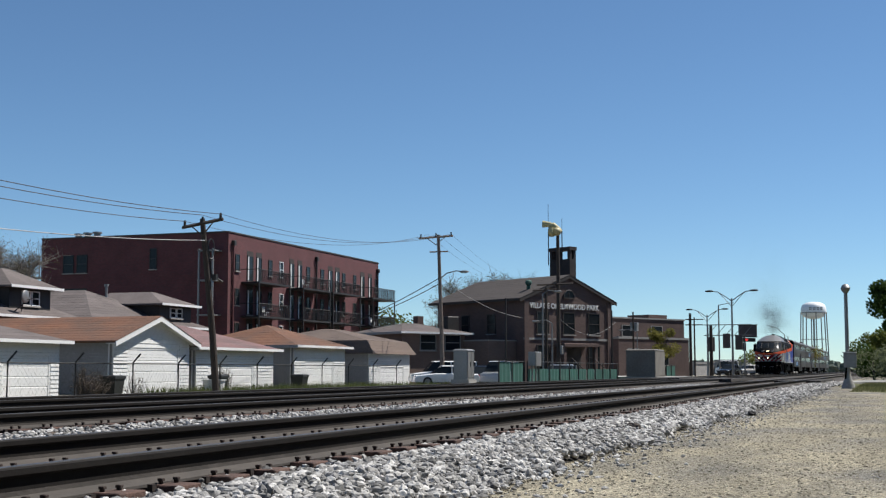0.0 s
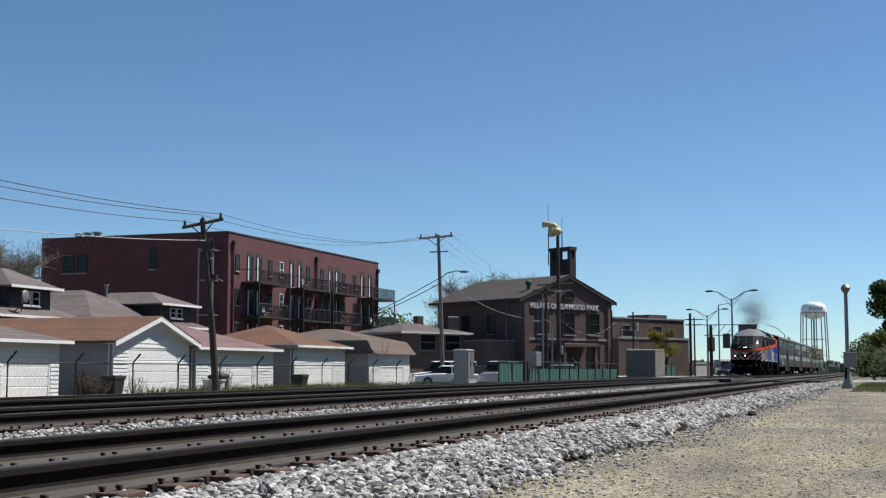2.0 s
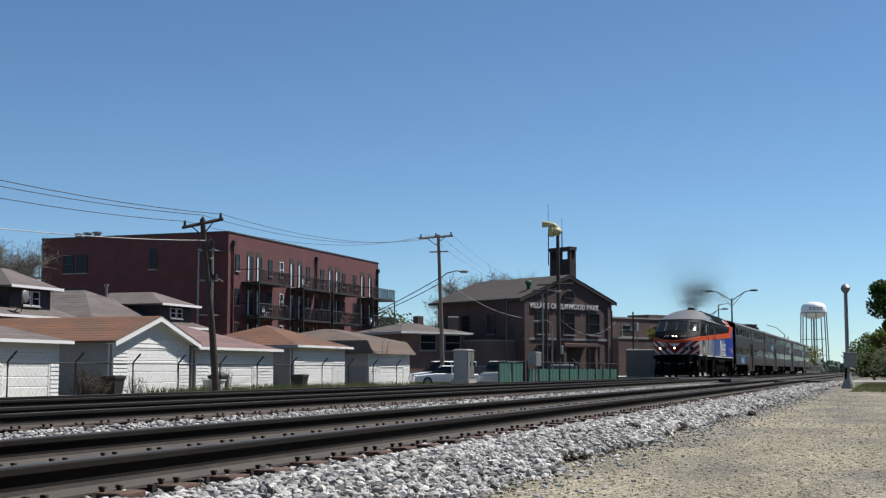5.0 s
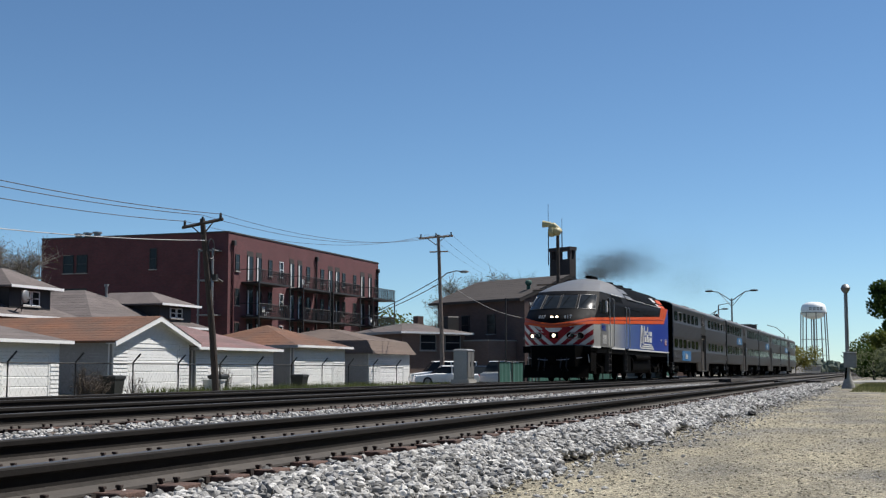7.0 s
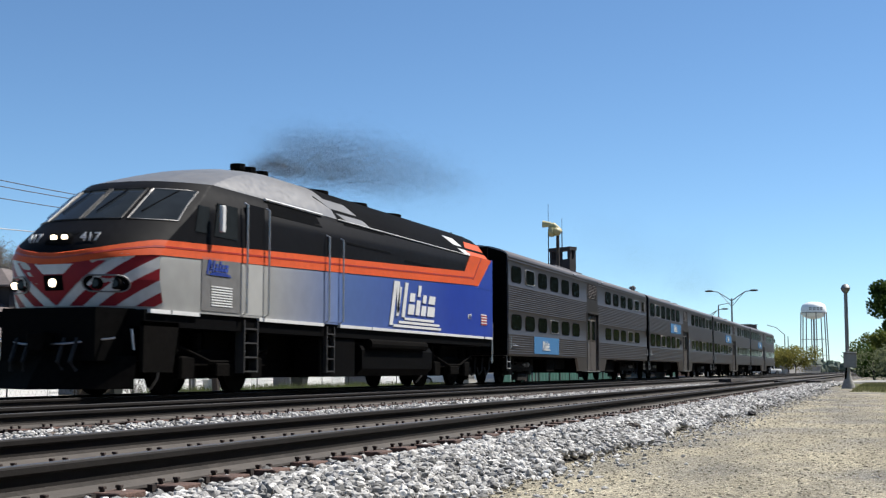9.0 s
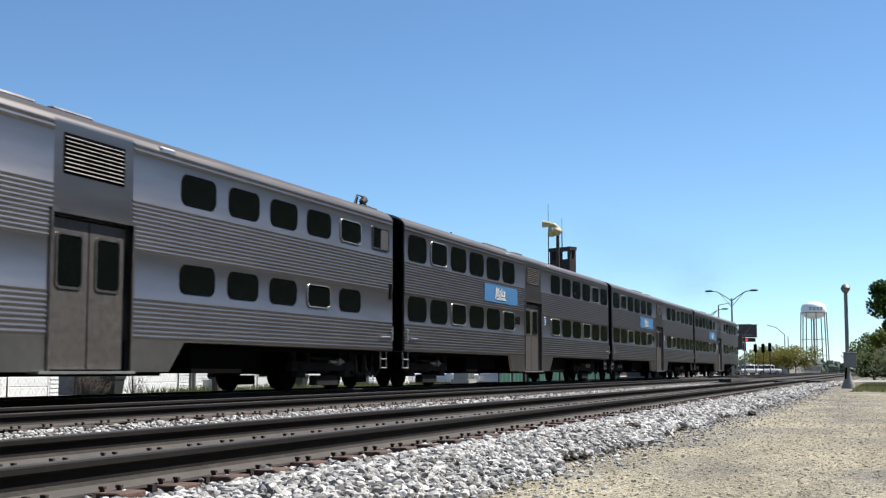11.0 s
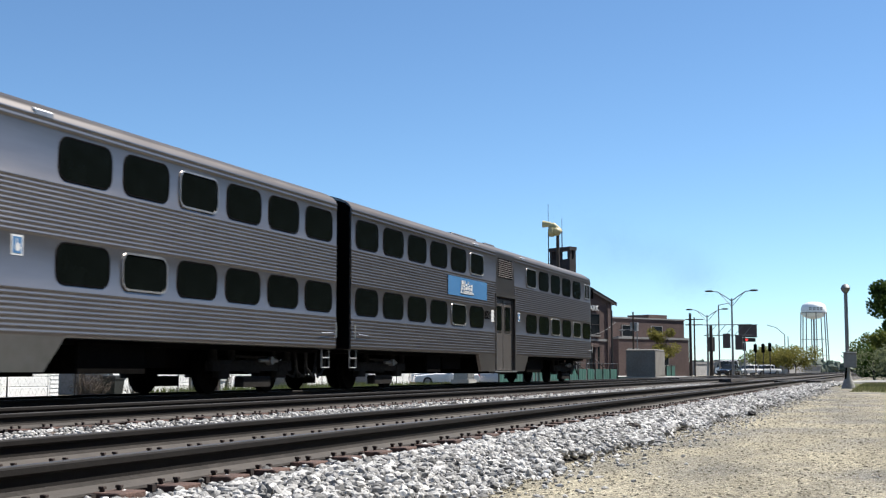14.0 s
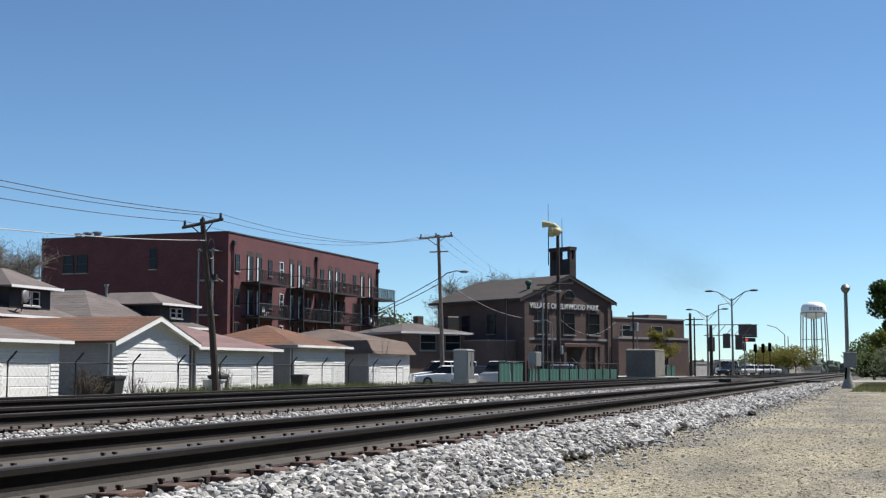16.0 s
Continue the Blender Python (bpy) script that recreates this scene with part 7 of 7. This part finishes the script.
# ---- water tower ----
def water_tower():
    t = thing("water_tower", "white water tower on eight slim legs", "water tower", pose(832.5, 43, 0))
    prof = [(0.3, 32.8), (3.8, 33.2), (6.4, 34.4), (7.7, 36.4), (7.9, 38.0), (7.6, 40.2), (6.6, 42.0), (4.2, 43.2), (1.2, 43.6), (0.2, 43.65)]
    part("tank", Geo().loft([[(r * math.cos(a), r * math.sin(a), z) for a in np.linspace(0, 2 * math.pi, 29)[:-1]] for r, z in prof]), M["tankwhite"], t, "white riveted tank", True)
    part("catwalk", Geo().disc((0, 0, 36.6), "z", 8.3, 0.4, 28), M["galv"], t)
    for k in range(8):
        a = 2 * math.pi * (k + 0.3) / 8
        part("leg", Geo().tube([(9.0 * math.cos(a), 9.0 * math.sin(a), -1), (7.8 * math.cos(a), 7.8 * math.sin(a), 37.0)], 0.36, 8), M["galv"], t)
    part("riser", Geo().tube([(0, 0, -1), (0, 0, 33.5)], 0.6, 10), M["galv"], t)
    for z in (10.0, 20.0):
        part("strut", Geo().tube([(8.6 * math.cos(a), 8.6 * math.sin(a), z) for a in np.linspace(0.24, 2 * math.pi + 0.24, 9)], 0.12, 5), M["galv"], t)
    mk = Geo()
    for a0 in (2.85, 3.15, 3.45, 3.75):
        pts = [(7.93 * math.cos(a), 7.93 * math.sin(a)) for a in (a0, a0 + 0.2)]
        for z0, z1 in ((38.3, 39.0), (39.3, 40.0)):
            mk.add([(pts[0][0], pts[0][1], z0), (pts[1][0], pts[1][1], z0), (pts[1][0], pts[1][1], z1), (pts[0][0], pts[0][1], z1), (pts[0][0] * .97, pts[0][1] * .97, z0), (pts[1][0] * .97, pts[1][1] * .97, z0), (pts[1][0] * .97, pts[1][1] * .97, z1), (pts[0][0] * .97, pts[0][1] * .97, z1)],
                   [(0, 1, 2, 3), (7, 6, 5, 4), (0, 4, 5, 1), (1, 5, 6, 2), (2, 6, 7, 3), (3, 7, 4, 0)])
    part("marking", mk, M["sidegrey"], t, "grey painted bars")


water_tower()


# ---- vehicles ----
def car(label, m, paint, kind="sedan", length=4.6):
    """A parked car: lofted body with cabin, glass, lamps and wheels."""
    c = thing("car", label, "car", m, "cars beyond the tracks")
    h, roof = {"sedan": (0.88, 1.42), "suv": (1.02, 1.75), "van": (1.15, 2.05)}[kind]
    L, W = length, 0.9
    body = [[(x, s * w, z) for s, w, z in ((-1, W * k, 0.28), (-1, W, 0.55), (-1, W * 0.97, zt - 0.06), (-1, W * 0.88, zt), (1, W * 0.88, zt), (1, W * 0.97, zt - 0.06), (1, W, 0.55), (1, W * k, 0.28))]
            for x, zt, k in ((0.0, 0.62, 0.86), (0.12, h * 0.84, 0.92), (L * 0.3, h, 0.95), (L * 0.8, h, 0.95), (L - 0.1, h * 0.93, 0.92), (L, 0.66, 0.86))]
    part("body", Geo().loft(body), M[paint], c, "", True)
    a = {"sedan": (0.26, 0.42, 0.72, 0.92), "suv": (0.22, 0.36, 0.9, 0.98), "van": (0.08, 0.24, 0.95, 0.99)}[kind]
    cab = [[(L * a[0], s * 0.80, h - 0.02) for s in (-1, 1)] + [(L * a[3], s * 0.80, h - 0.02) for s in (1, -1)],
           [(L * a[1], s * 0.66, roof - 0.06) for s in (-1, 1)] + [(L * a[2], s * 0.66, roof - 0.06) for s in (1, -1)]]
    part("glasshouse", Geo().loft(cab), M["pane"], c, "dark car windows")
    top = [[(L * a[1] - 0.05, s * 0.68, roof - 0.07) for s in (-1, 1)] + [(L * a[2] + 0.05, s * 0.68, roof - 0.07) for s in (1, -1)],
           [(L * a[1] + 0.1, s * 0.58, roof) for s in (-1, 1)] + [(L * a[2] - 0.1, s * 0.58, roof) for s in (1, -1)]]
    part("roof", Geo().loft(top), M[paint], c)
    for f in (0.5, 0.98):
        xm = L * (a[1] + (a[2] - a[1]) * f)
        part("pillar", Geo().prism([(xm - 0.04, h - 0.03), (xm + 0.06, h - 0.03), (xm + 0.03, roof - 0.05), (xm - 0.05, roof - 0.05)], "y", -0.81, -0.64), M[paint], c)
    for x in (L * 0.19, L * 0.8):
        for s in (-1, 1):
            w = part("wheel", Geo().disc((x, s * 0.82, 0.32), "y", 0.32, 0.2, 18), M["rubber"], c)
            part("rim", Geo().disc((x, s * 0.925, 0.32), "y", 0.2, 0.02, 12), M["galv"], w)
    for s in (-1, 1):
        part("headlight", Geo().ball((0.06, s * 0.62, 0.66), 0.08, 0.2, 0.09, 8, 5), M["bright"], c)
        part("tail_light", Geo().box(L - 0.08, L + 0.01, s * 0.66 - 0.14, s * 0.66 + 0.14, 0.62, 0.82), M["tail"], c)
    part("bumper", Geo().box(-0.04, 0.08, -0.8, 0.8, 0.3, 0.5, 0.03), M[paint], c)
    return c


solid("parking_lot", Geo().prism([(79.5, 29.2), (86, 23.2), (104, 23.2), (104, 36), (92, 36), (80, 33.6)], "z", -0.95, -0.62), M["asphalt"], "dark worn asphalt parking lot behind the fence", "parking lot", None, "", "structure")
car("white parked saloon behind the fence", pose(81.47, 30.59, -0.62, 0, 0, -64), "carwhite", "sedan", 4.4)
car("white parked sport utility vehicle behind the fence", pose(85.12, 32.26, -0.62, 0, 0, -60), "carwhite", "suv", 4.5)
car("white parked estate car behind another car", pose(88.67, 32.71, -0.62, 0, 0, -60), "carwhite", "suv", 4.5)
car("dark parked saloon beside the cabinet", pose(84.77, 27.22, -0.62, 0, 0, 6), "cardark", "sedan", 4.4)
car("pale grey minivan parked by the fence", pose(84.16, 25.92, -0.62, 0, 0, 0), "carbeige", "suv", 4.6)
car("pale silver saloon behind the green fence", pose(84.5, 22.0, -0.55, 0, 0, -8), "carsilver", "sedan", 4.8)
car("dark saloon waiting at the crossing", pose(168.0, 20.2, -0.2, 0, 0, -15), "cardark", "sedan", 4.6)
car("white sport utility vehicle waiting at the crossing", pose(182.0, 22.2, -0.2, 0, 0, -15), "carwhite", "van", 5.0)
car("white saloon waiting at the crossing", pose(176.0, 19.4, -0.2, 0, 0, -40), "carwhite", "sedan", 4.6)
car("white saloon turning beyond the crossing", pose(178.0, 17.4, -0.2, 0, 0, -40), "carwhite", "sedan", 4.6)


# ---- plants ----
def crown_points(rnd, blobs, n):
    out = []
    for _ in range(n):
        c, r = rnd.choice(blobs)
        d = Vector((rnd.gauss(0, 1), rnd.gauss(0, 1), rnd.gauss(0, 1))).normalized() * r * (rnd.random() ** 0.4)
        out.append((c[0] + d.x, c[1] + d.y, c[2] + d.z * 0.85))
    return out


def leaves(rnd, pts, size):
    g = Geo()
    for p in pts:
        u = Vector((rnd.gauss(0, 1), rnd.gauss(0, 1), rnd.gauss(0, 1))).normalized()
        w = u.orthogonal().normalized()
        v = u.cross(w)
        s = size * rnd.uniform(0.6, 1.4)
        c = Vector(p)
        g.add([c - w * s, c + v * s * 0.5, c + w * s, c - v * s * 0.5 + u * s * 0.15], [(0, 1, 2, 3)])
    return g


def tree(label, x, y, z, h, spread, mt, n, leaf, seed, bare=False, trunk=None):
    rnd = random.Random(seed)
    t = thing("tree", label, "tree", pose(x, y, z), "trees round the place")
    r0 = trunk or h * 0.022
    limbs = Geo().tube([(0, 0, -0.3), (0.05 * h * rnd.uniform(-.5, .5), 0, h * 0.25), (0.04 * h * rnd.uniform(-1, 1), 0.03 * h, h * 0.5), (0, 0, h * 0.8)], r0, 8, r0 * 0.3)
    blobs, twigs = [], Geo()
    k = 16 if bare else 11
    for i in range(k):
        a, e = 2 * math.pi * i / k + rnd.uniform(-.3, .3), rnd.uniform(0.25, 1.0)
        zt = h * (0.42 + 0.5 * rnd.random())
        q = (spread * e * math.cos(a), spread * e * math.sin(a), zt)
        s = (0, 0, h * rnd.uniform(0.22, 0.5))
        mid = (q[0] * 0.5, q[1] * 0.5, (s[2] + zt) / 2 + h * 0.03)
        limbs.tube([s, mid, q], r0 * 0.45, 6, r0 * 0.12)
        if bare:
            for _ in range(84):
                b = Vector(mid).lerp(Vector(q), rnd.random())
                d = Vector((rnd.gauss(0, 1), rnd.gauss(0, 1), abs(rnd.gauss(0.4, 0.8)))) * spread * 0.2
                e = b + d
                twigs.tube([b, b + d * 0.5 + Vector((0, 0, 0.02)), e], r0 * 0.075, 3, r0 * 0.035)
                for _ in range(7):
                    f = b.lerp(e, rnd.uniform(0.3, 1.0))
                    twigs.tube([f, f + Vector((rnd.gauss(0, 1), rnd.gauss(0, 1), rnd.gauss(0.4, 0.8))) * spread * 0.09], r0 * 0.04, 3, r0 * 0.025)
        blobs.append((q, spread * rnd.uniform(0.28, 0.5)))
    blobs.append(((0, 0, h * 0.82), spread * 0.5))
    part("trunk", limbs, M["bark"], t, "dark trunk with limbs")
    if bare:
        tagged(part("twig_spray", twigs, M["twig"], t, "fine pale bare twigs"), kind="stuff")
    if n:
        tagged(part("crown", leaves(rnd, crown_points(rnd, blobs, n), leaf), M[mt], t), kind="stuff")
    return t


tree("bare spring tree with fine pale twigs", 72.0, 57.5, GZ, 11.6, 4.2, "leafpale", 900, 0.05, 11, True)
tree("bare spring tree behind the bungalows", 68.0, 58.5, GZ, 10.6, 4.0, "leafpale", 700, 0.05, 12, True)
tree("half-bare tree behind the village hall", 140.0, 46.5, GZ, 13.0, 4.6, "leafpale", 2600, 0.07, 13, True)
tree("half-bare tree behind the village hall", 142.0, 42.0, GZ, 12.6, 4.4, "leafpale", 2600, 0.07, 14, True)
tree("green tree behind the village hall", 141.0, 32.2, GZ, 9.9, 2.6, "leaf", 2500, 0.22, 15)
tree("flowering pale green tree beyond the apartment block", 165.0, 66.0, GZ, 9.0, 5.0, "leafpale", 2600, 0.25, 16)
tree("small yellow-green tree by the brick building", 104.5, 17.6, -0.4, 4.4, 1.25, "leafyellow", 3200, 0.085, 17)
tree("large dark green tree at the edge of the yard", 66.0, -1.27, -0.35, 5.6, 1.8, "leaf", 9000, 0.10, 18)
tree("pale spring tree beside the yard", 78.0, -2.0, -0.35, 4.6, 1.9, "leafpale", 7000, 0.10, 19)
for i, (x, y, h, s, mt) in enumerate(((120, -2.2, 4.6, 3.0, "leafpale"), (135, -2.5, 5.0, 3.2, "leafpale"), (150, -3, 5.6, 3.8, "leaf"), (110, -4.0, 4.6, 3.0, "leaf"), (228, 15.0, 4.2, 4.0, "leafyellow"), (232, 18.5, 4.6, 4.0, "leafyellow"),
                                      (240, 21.0, 4.3, 4.0, "leafpale"), (95, -3.5, 5.0, 2.6, "leaf"), (180, 0.3, 5.6, 3.6, "leafpale"))):
    tree("spring tree in young leaf beyond the yard", x, y, -0.35, h, s, mt, 4200, 0.16, 30 + i, False)


for i, (x, y, h, s) in enumerate(((92.93, 0.85, 2.9, 1.5), (84.98, -0.64, 2.9, 1.6), (168, 1.6, 4.6, 3.2), (160, -1.2, 5.4, 3.4), (148, 0.6, 4.0, 2.6), (176, -2.6, 6.0, 3.6), (139, -2.4, 5.0, 3.0), (186, 0.8, 5.2, 3.4))):
    rnd = random.Random(90 + i)
    t = thing("bush", "dense olive-green bush beyond the yard", "bush", pose(x, y, -0.35), "bushes beyond the yard")
    part("stem", Geo().tube([(0, 0, -0.2), (0.1, 0.1, h * 0.5)], 0.12, 6, 0.05), M["bark"], t)
    lobes = [((rnd.uniform(-s, s) * 0.7, rnd.uniform(-s, s) * 0.7, h * rnd.uniform(0.15, 0.75)), s * rnd.uniform(0.35, 0.6)) for _ in range(12)]
    tagged(part("foliage", leaves(rnd, crown_points(rnd, lobes, 1100 if i < 2 else 4200), 0.085 if i < 2 else 0.16), M["leafgrey" if i < 2 else "leafpale" if i % 2 else "leaf"], t), kind="stuff")


def far_woods():
    """A low uneven belt of trees and roofs along the horizon."""
    rnd = random.Random(21)
    g = Geo()
    for i in range(2600):
        a = radians(rnd.uniform(-12, 62))
        d = rnd.uniform(500, 900)
        x, y = d * math.cos(a), d * math.sin(a)
        if abs(y - 9) < 6:
            continue
        r = rnd.uniform(1.5, 3.4)
        g.ball((x, y, rnd.uniform(-0.5, 2.0)), r, r, rnd.uniform(1.6, 3.6), 8, 5, 0.3, rnd)
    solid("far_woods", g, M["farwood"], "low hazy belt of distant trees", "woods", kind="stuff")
    g = Geo()
    for i in range(26):
        x = rnd.uniform(260, 460)
        y = rnd.uniform(24, 70)
        w, h = rnd.uniform(5, 11), rnd.uniform(1.6, 3.2)
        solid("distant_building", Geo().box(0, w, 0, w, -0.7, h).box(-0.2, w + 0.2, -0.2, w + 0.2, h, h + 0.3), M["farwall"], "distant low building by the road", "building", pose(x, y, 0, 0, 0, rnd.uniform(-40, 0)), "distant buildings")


far_woods()


def trees_behind():
    """Unseen leafy trees added along the other side of the yard, beside and behind the camera, to darken what the
    train's steel mirrors.
    """
    rnd = random.Random(5)
    for i in range(52):
        x = -80 + i * 9.0 + rnd.uniform(-2, 2) if i < 34 else 226 + (i - 34) * 17.0
        y = -17 - rnd.uniform(0, 4)
        tree("unseen leafy tree added for the train to mirror", x, y, -0.35, rnd.uniform(12.5, 15) + min(4.0, max(0.0, (x - 40) * 0.05)), rnd.uniform(4.5, 6), "leafdark", 2600, 0.8, 60 + i)
        if i < 34:
            tree("unseen low tree added for the train to mirror", x + 4.5, -14.5 - rnd.uniform(0, 2), -0.35, rnd.uniform(6.5, 8.5), rnd.uniform(4, 5), "leafdark", 2800, 0.65, 160 + i)


trees_behind()


def weeds():
    rnd = random.Random(8)
    g = Geo()
    for i in range(26000):
        x = rnd.uniform(50, 100)
        y = rnd.uniform(18.0, 33.0)
        if x > 79 and y > 29:
            continue
        h = rnd.uniform(0.12, 0.42) * (1.2 if y > 27 else 0.7)
        a = rnd.uniform(0, 6.28)
        dx, dy = 0.022 * math.cos(a), 0.022 * math.sin(a)
        lx, ly = rnd.uniform(-.12, .12), rnd.uniform(-.12, .12)
        g.add([(x - dx, y - dy, GZ), (x + dx, y + dy, GZ), (x + lx, y + ly, GZ + h)], [(0, 1, 2)])
    solid("grass_verge", g, M["grass"], "rough green grass along the fence", "grass", kind="stuff")
    strips("verge_soil", [(17.6, -0.645), (26, -0.65), (33.5, -0.655)], M["grass"], "thin grassy soil between the tracks and the garages", "ground", 20, 100)
    g = Geo()
    solid("lawn_soil", Geo().prism([(46, 0.2), (56, 1.4), (62, 2.2), (98, 2.3), (98, -9), (40, -9)], "z", -0.5, -0.297), M["lawn"], "thin green lawn beside the gravel yard", "grass", None, "", "structure")
    # Added mostly out of view, so the coaches mirror grass instead of bright gravel.
    solid("field", Geo().prism([(98, 2.2), (600, 2.2), (600, -45), (98, -45)], "z", -0.5, -0.305), M["lawn"], "grass sheet added beside the far tracks to darken reflections", "grass", None, "", "structure")
    for i in range(20000):
        x, y = rnd.uniform(47, 84), rnd.uniform(-4, 1.3)
        h = rnd.uniform(0.03, 0.10)
        a = rnd.uniform(0, 6.28)
        dx, dy = 0.02 * math.cos(a), 0.02 * math.sin(a)
        g.add([(x - dx, y - dy, -0.31), (x + dx, y + dy, -0.31), (x + rnd.uniform(-.05, .05), y, -0.3 + h)], [(0, 1, 2)])
    solid("lawn_patch", g, M["lawn"], "short green grass beside the flared post", "grass", kind="stuff")
    for x, y, n, hh, lab in ((45.6, 32.0, 150, 1.3, "dry brown shrub against a garage wall"), (46.9, 32.2, 120, 1.1, "dry brown shrub against a garage wall"), (49.3, 32.0, 40, 1.0, "leafless sapling by a bin"), (58.2, 32.4, 90, 1.6, "sparse greenish shrub at a garage corner")):
        s = Geo()
        for i in range(n):
            a, b = rnd.uniform(0, 6.28), rnd.uniform(0.05, 0.65)
            q = Vector((b * math.cos(a), b * math.sin(a), hh * rnd.uniform(0.3, 1.0) * (1.1 - 0.5 * b)))
            m_ = Vector((q.x * 0.7 + rnd.gauss(0, 0.1), q.y * 0.7 + rnd.gauss(0, 0.1), q.z * 0.5))
            s.tube([(b * 0.3 * math.cos(a), b * 0.3 * math.sin(a), 0), m_, q], 0.011, 3, 0.004)
            for _ in range(3):
                p_ = m_.lerp(q, rnd.random())
                s.tube([p_, p_ + Vector((rnd.gauss(0, 0.12), rnd.gauss(0, 0.12), rnd.uniform(-0.02, 0.22)))], 0.006, 3, 0.003)
        solid("dry_shrub", s, M["dry"], lab, "shrub", pose(x, y, GZ), "shrubs by the garages")


weeds()


# ---- small things on the ground ----
def rock(x, y, z, r, mt, label, seed):
    rnd = random.Random(seed)
    solid("loose_block", Geo().ball((0, 0, r * 0.4), r, r * 0.7, r * 0.5, 9, 6, 0.16, rnd), M[mt], label, "debris", pose(x, y, z, 0, 0, 30))


rock(21.9, 2.17, -0.31, 0.10, "rubber", "dark rounded lump lying on the gravel", 1)
rock(14.4, 2.75, -0.24, 0.12, "timber", "dark wooden chip lying in the ballast", 2)


# ---- exhaust smoke: rigid puffs of soot that trail with the train ----
M["soot"] = mat("diesel_soot", (0.15, 0.14, 0.125), 1.0, 0, 4, 0.3, bump=0.0, spec=0.0)
# place behind the front, half sizes, grains, and the second at which a puff is left hanging in the air (None: it goes on rising from the stack)
PUFFS = ((7.3, 0.0, 5.2, 0.7, 0.6, 0.25, 24000, None), (9.2, 0.1, 5.6, 1.2, 1.2, 0.55, 52000, None), (11.4, 0.2, 5.95, 1.5, 1.5, 0.72, 60000, None), (14.2, 0.2, 6.1, 2.0, 1.5, 0.7, 30000, None),
         (18.5, 0.3, 6.3, 3.0, 1.5, 0.8, 20000, None), (14.0, 0.4, 7.6, 6.0, 2.6, 1.5, 30000, 5.0), (14.0, 0.5, 8.0, 6.5, 3.0, 1.7, 34000, 5.9), (14.0, 0.6, 7.3, 5.5, 2.4, 1.3, 16000, 6.7))


def smoke():
    out = []
    for k, (x, y, z, rx, ry, rz, n, left) in enumerate(PUFFS):
        n = int(n * 2.3)
        rnd = np.random.default_rng(40 + k)
        lobes = rnd.normal(0, 0.55, (7, 3))
        c = lobes[rnd.integers(0, 7, n)] + rnd.normal(0, 0.42, (n, 3))
        c *= np.array((rx, ry, rz))
        s = 0.0030 + 0.000062 * x
        d = rnd.normal(0, s, (n, 3, 3))
        v = (c[:, None] + d).reshape(-1, 3)
        me = bpy.data.meshes.new("smoke_puff")
        me.vertices.add(3 * n)
        me.vertices.foreach_set("co", v.astype(np.float32).ravel())
        me.loops.add(3 * n)
        me.loops.foreach_set("vertex_index", np.arange(3 * n, dtype=np.int32))
        me.polygons.add(n)
        me.polygons.foreach_set("loop_start", np.arange(0, 3 * n, 3, dtype=np.int32))
        me.update(calc_edges=True)
        me.materials.append(M["soot"])
        ob = tagged(new("smoke_puff", me), "thin drifting puff of dark diesel exhaust smoke", "smoke", "exhaust smoke", "stuff")
        out.append((ob, x, y, z, k, left))
    return out


puffs = smoke()


# ---- motion ----
def train_x(t):
    """Where the front of the train is, as it gathers speed."""
    u = (t - 8) / 8
    return functools.reduce(lambda acc, c: acc * u + c, (-2.48568, 0.66184, 1.82322, 2.90371, -14.31734, -138.6344, 36.08903))


def motions():
    for (body, wheels), off, r in train:
        walk(body, [(k / 4, pose(train_x(k / 4) + off, TRACK_Y, 0)) for k in range(65)])
        for w in wheels:
            x, _, z = w.location
            walk(w, [(k / 30, pose(x, 0, z, 0, -math.degrees((train_x(0) - train_x(k / 30)) / r), 0)) for k in range(481)])
    for ob, x, y, z, k, left in puffs:
        rows = []
        for i in range(33):
            t = i / 2
            slow = max(0.0, 1 - t / 7)
            te = t if left is None else min(t, left)
            px = 6.2 + (x - 6.2) * (1 - 0.75 * slow) + 0.12 * k * math.sin(0.9 * t + k)
            pz = 4.95 + (z - 4.95) * (1 + (1.5 if left is None else 0.25) * slow) + 0.03 * k * math.sin(0.7 * t + 2 * k)
            rows.append((t, pose(train_x(te) + 0.6 + px - 0.25 * (t - te), TRACK_Y + y, pz, 8 * math.sin(0.5 * t + k), 55 * slow + 5 * math.sin(0.4 * t + 2 * k), 10 * math.sin(0.3 * t + k))))
        walk(ob, rows)


motions()
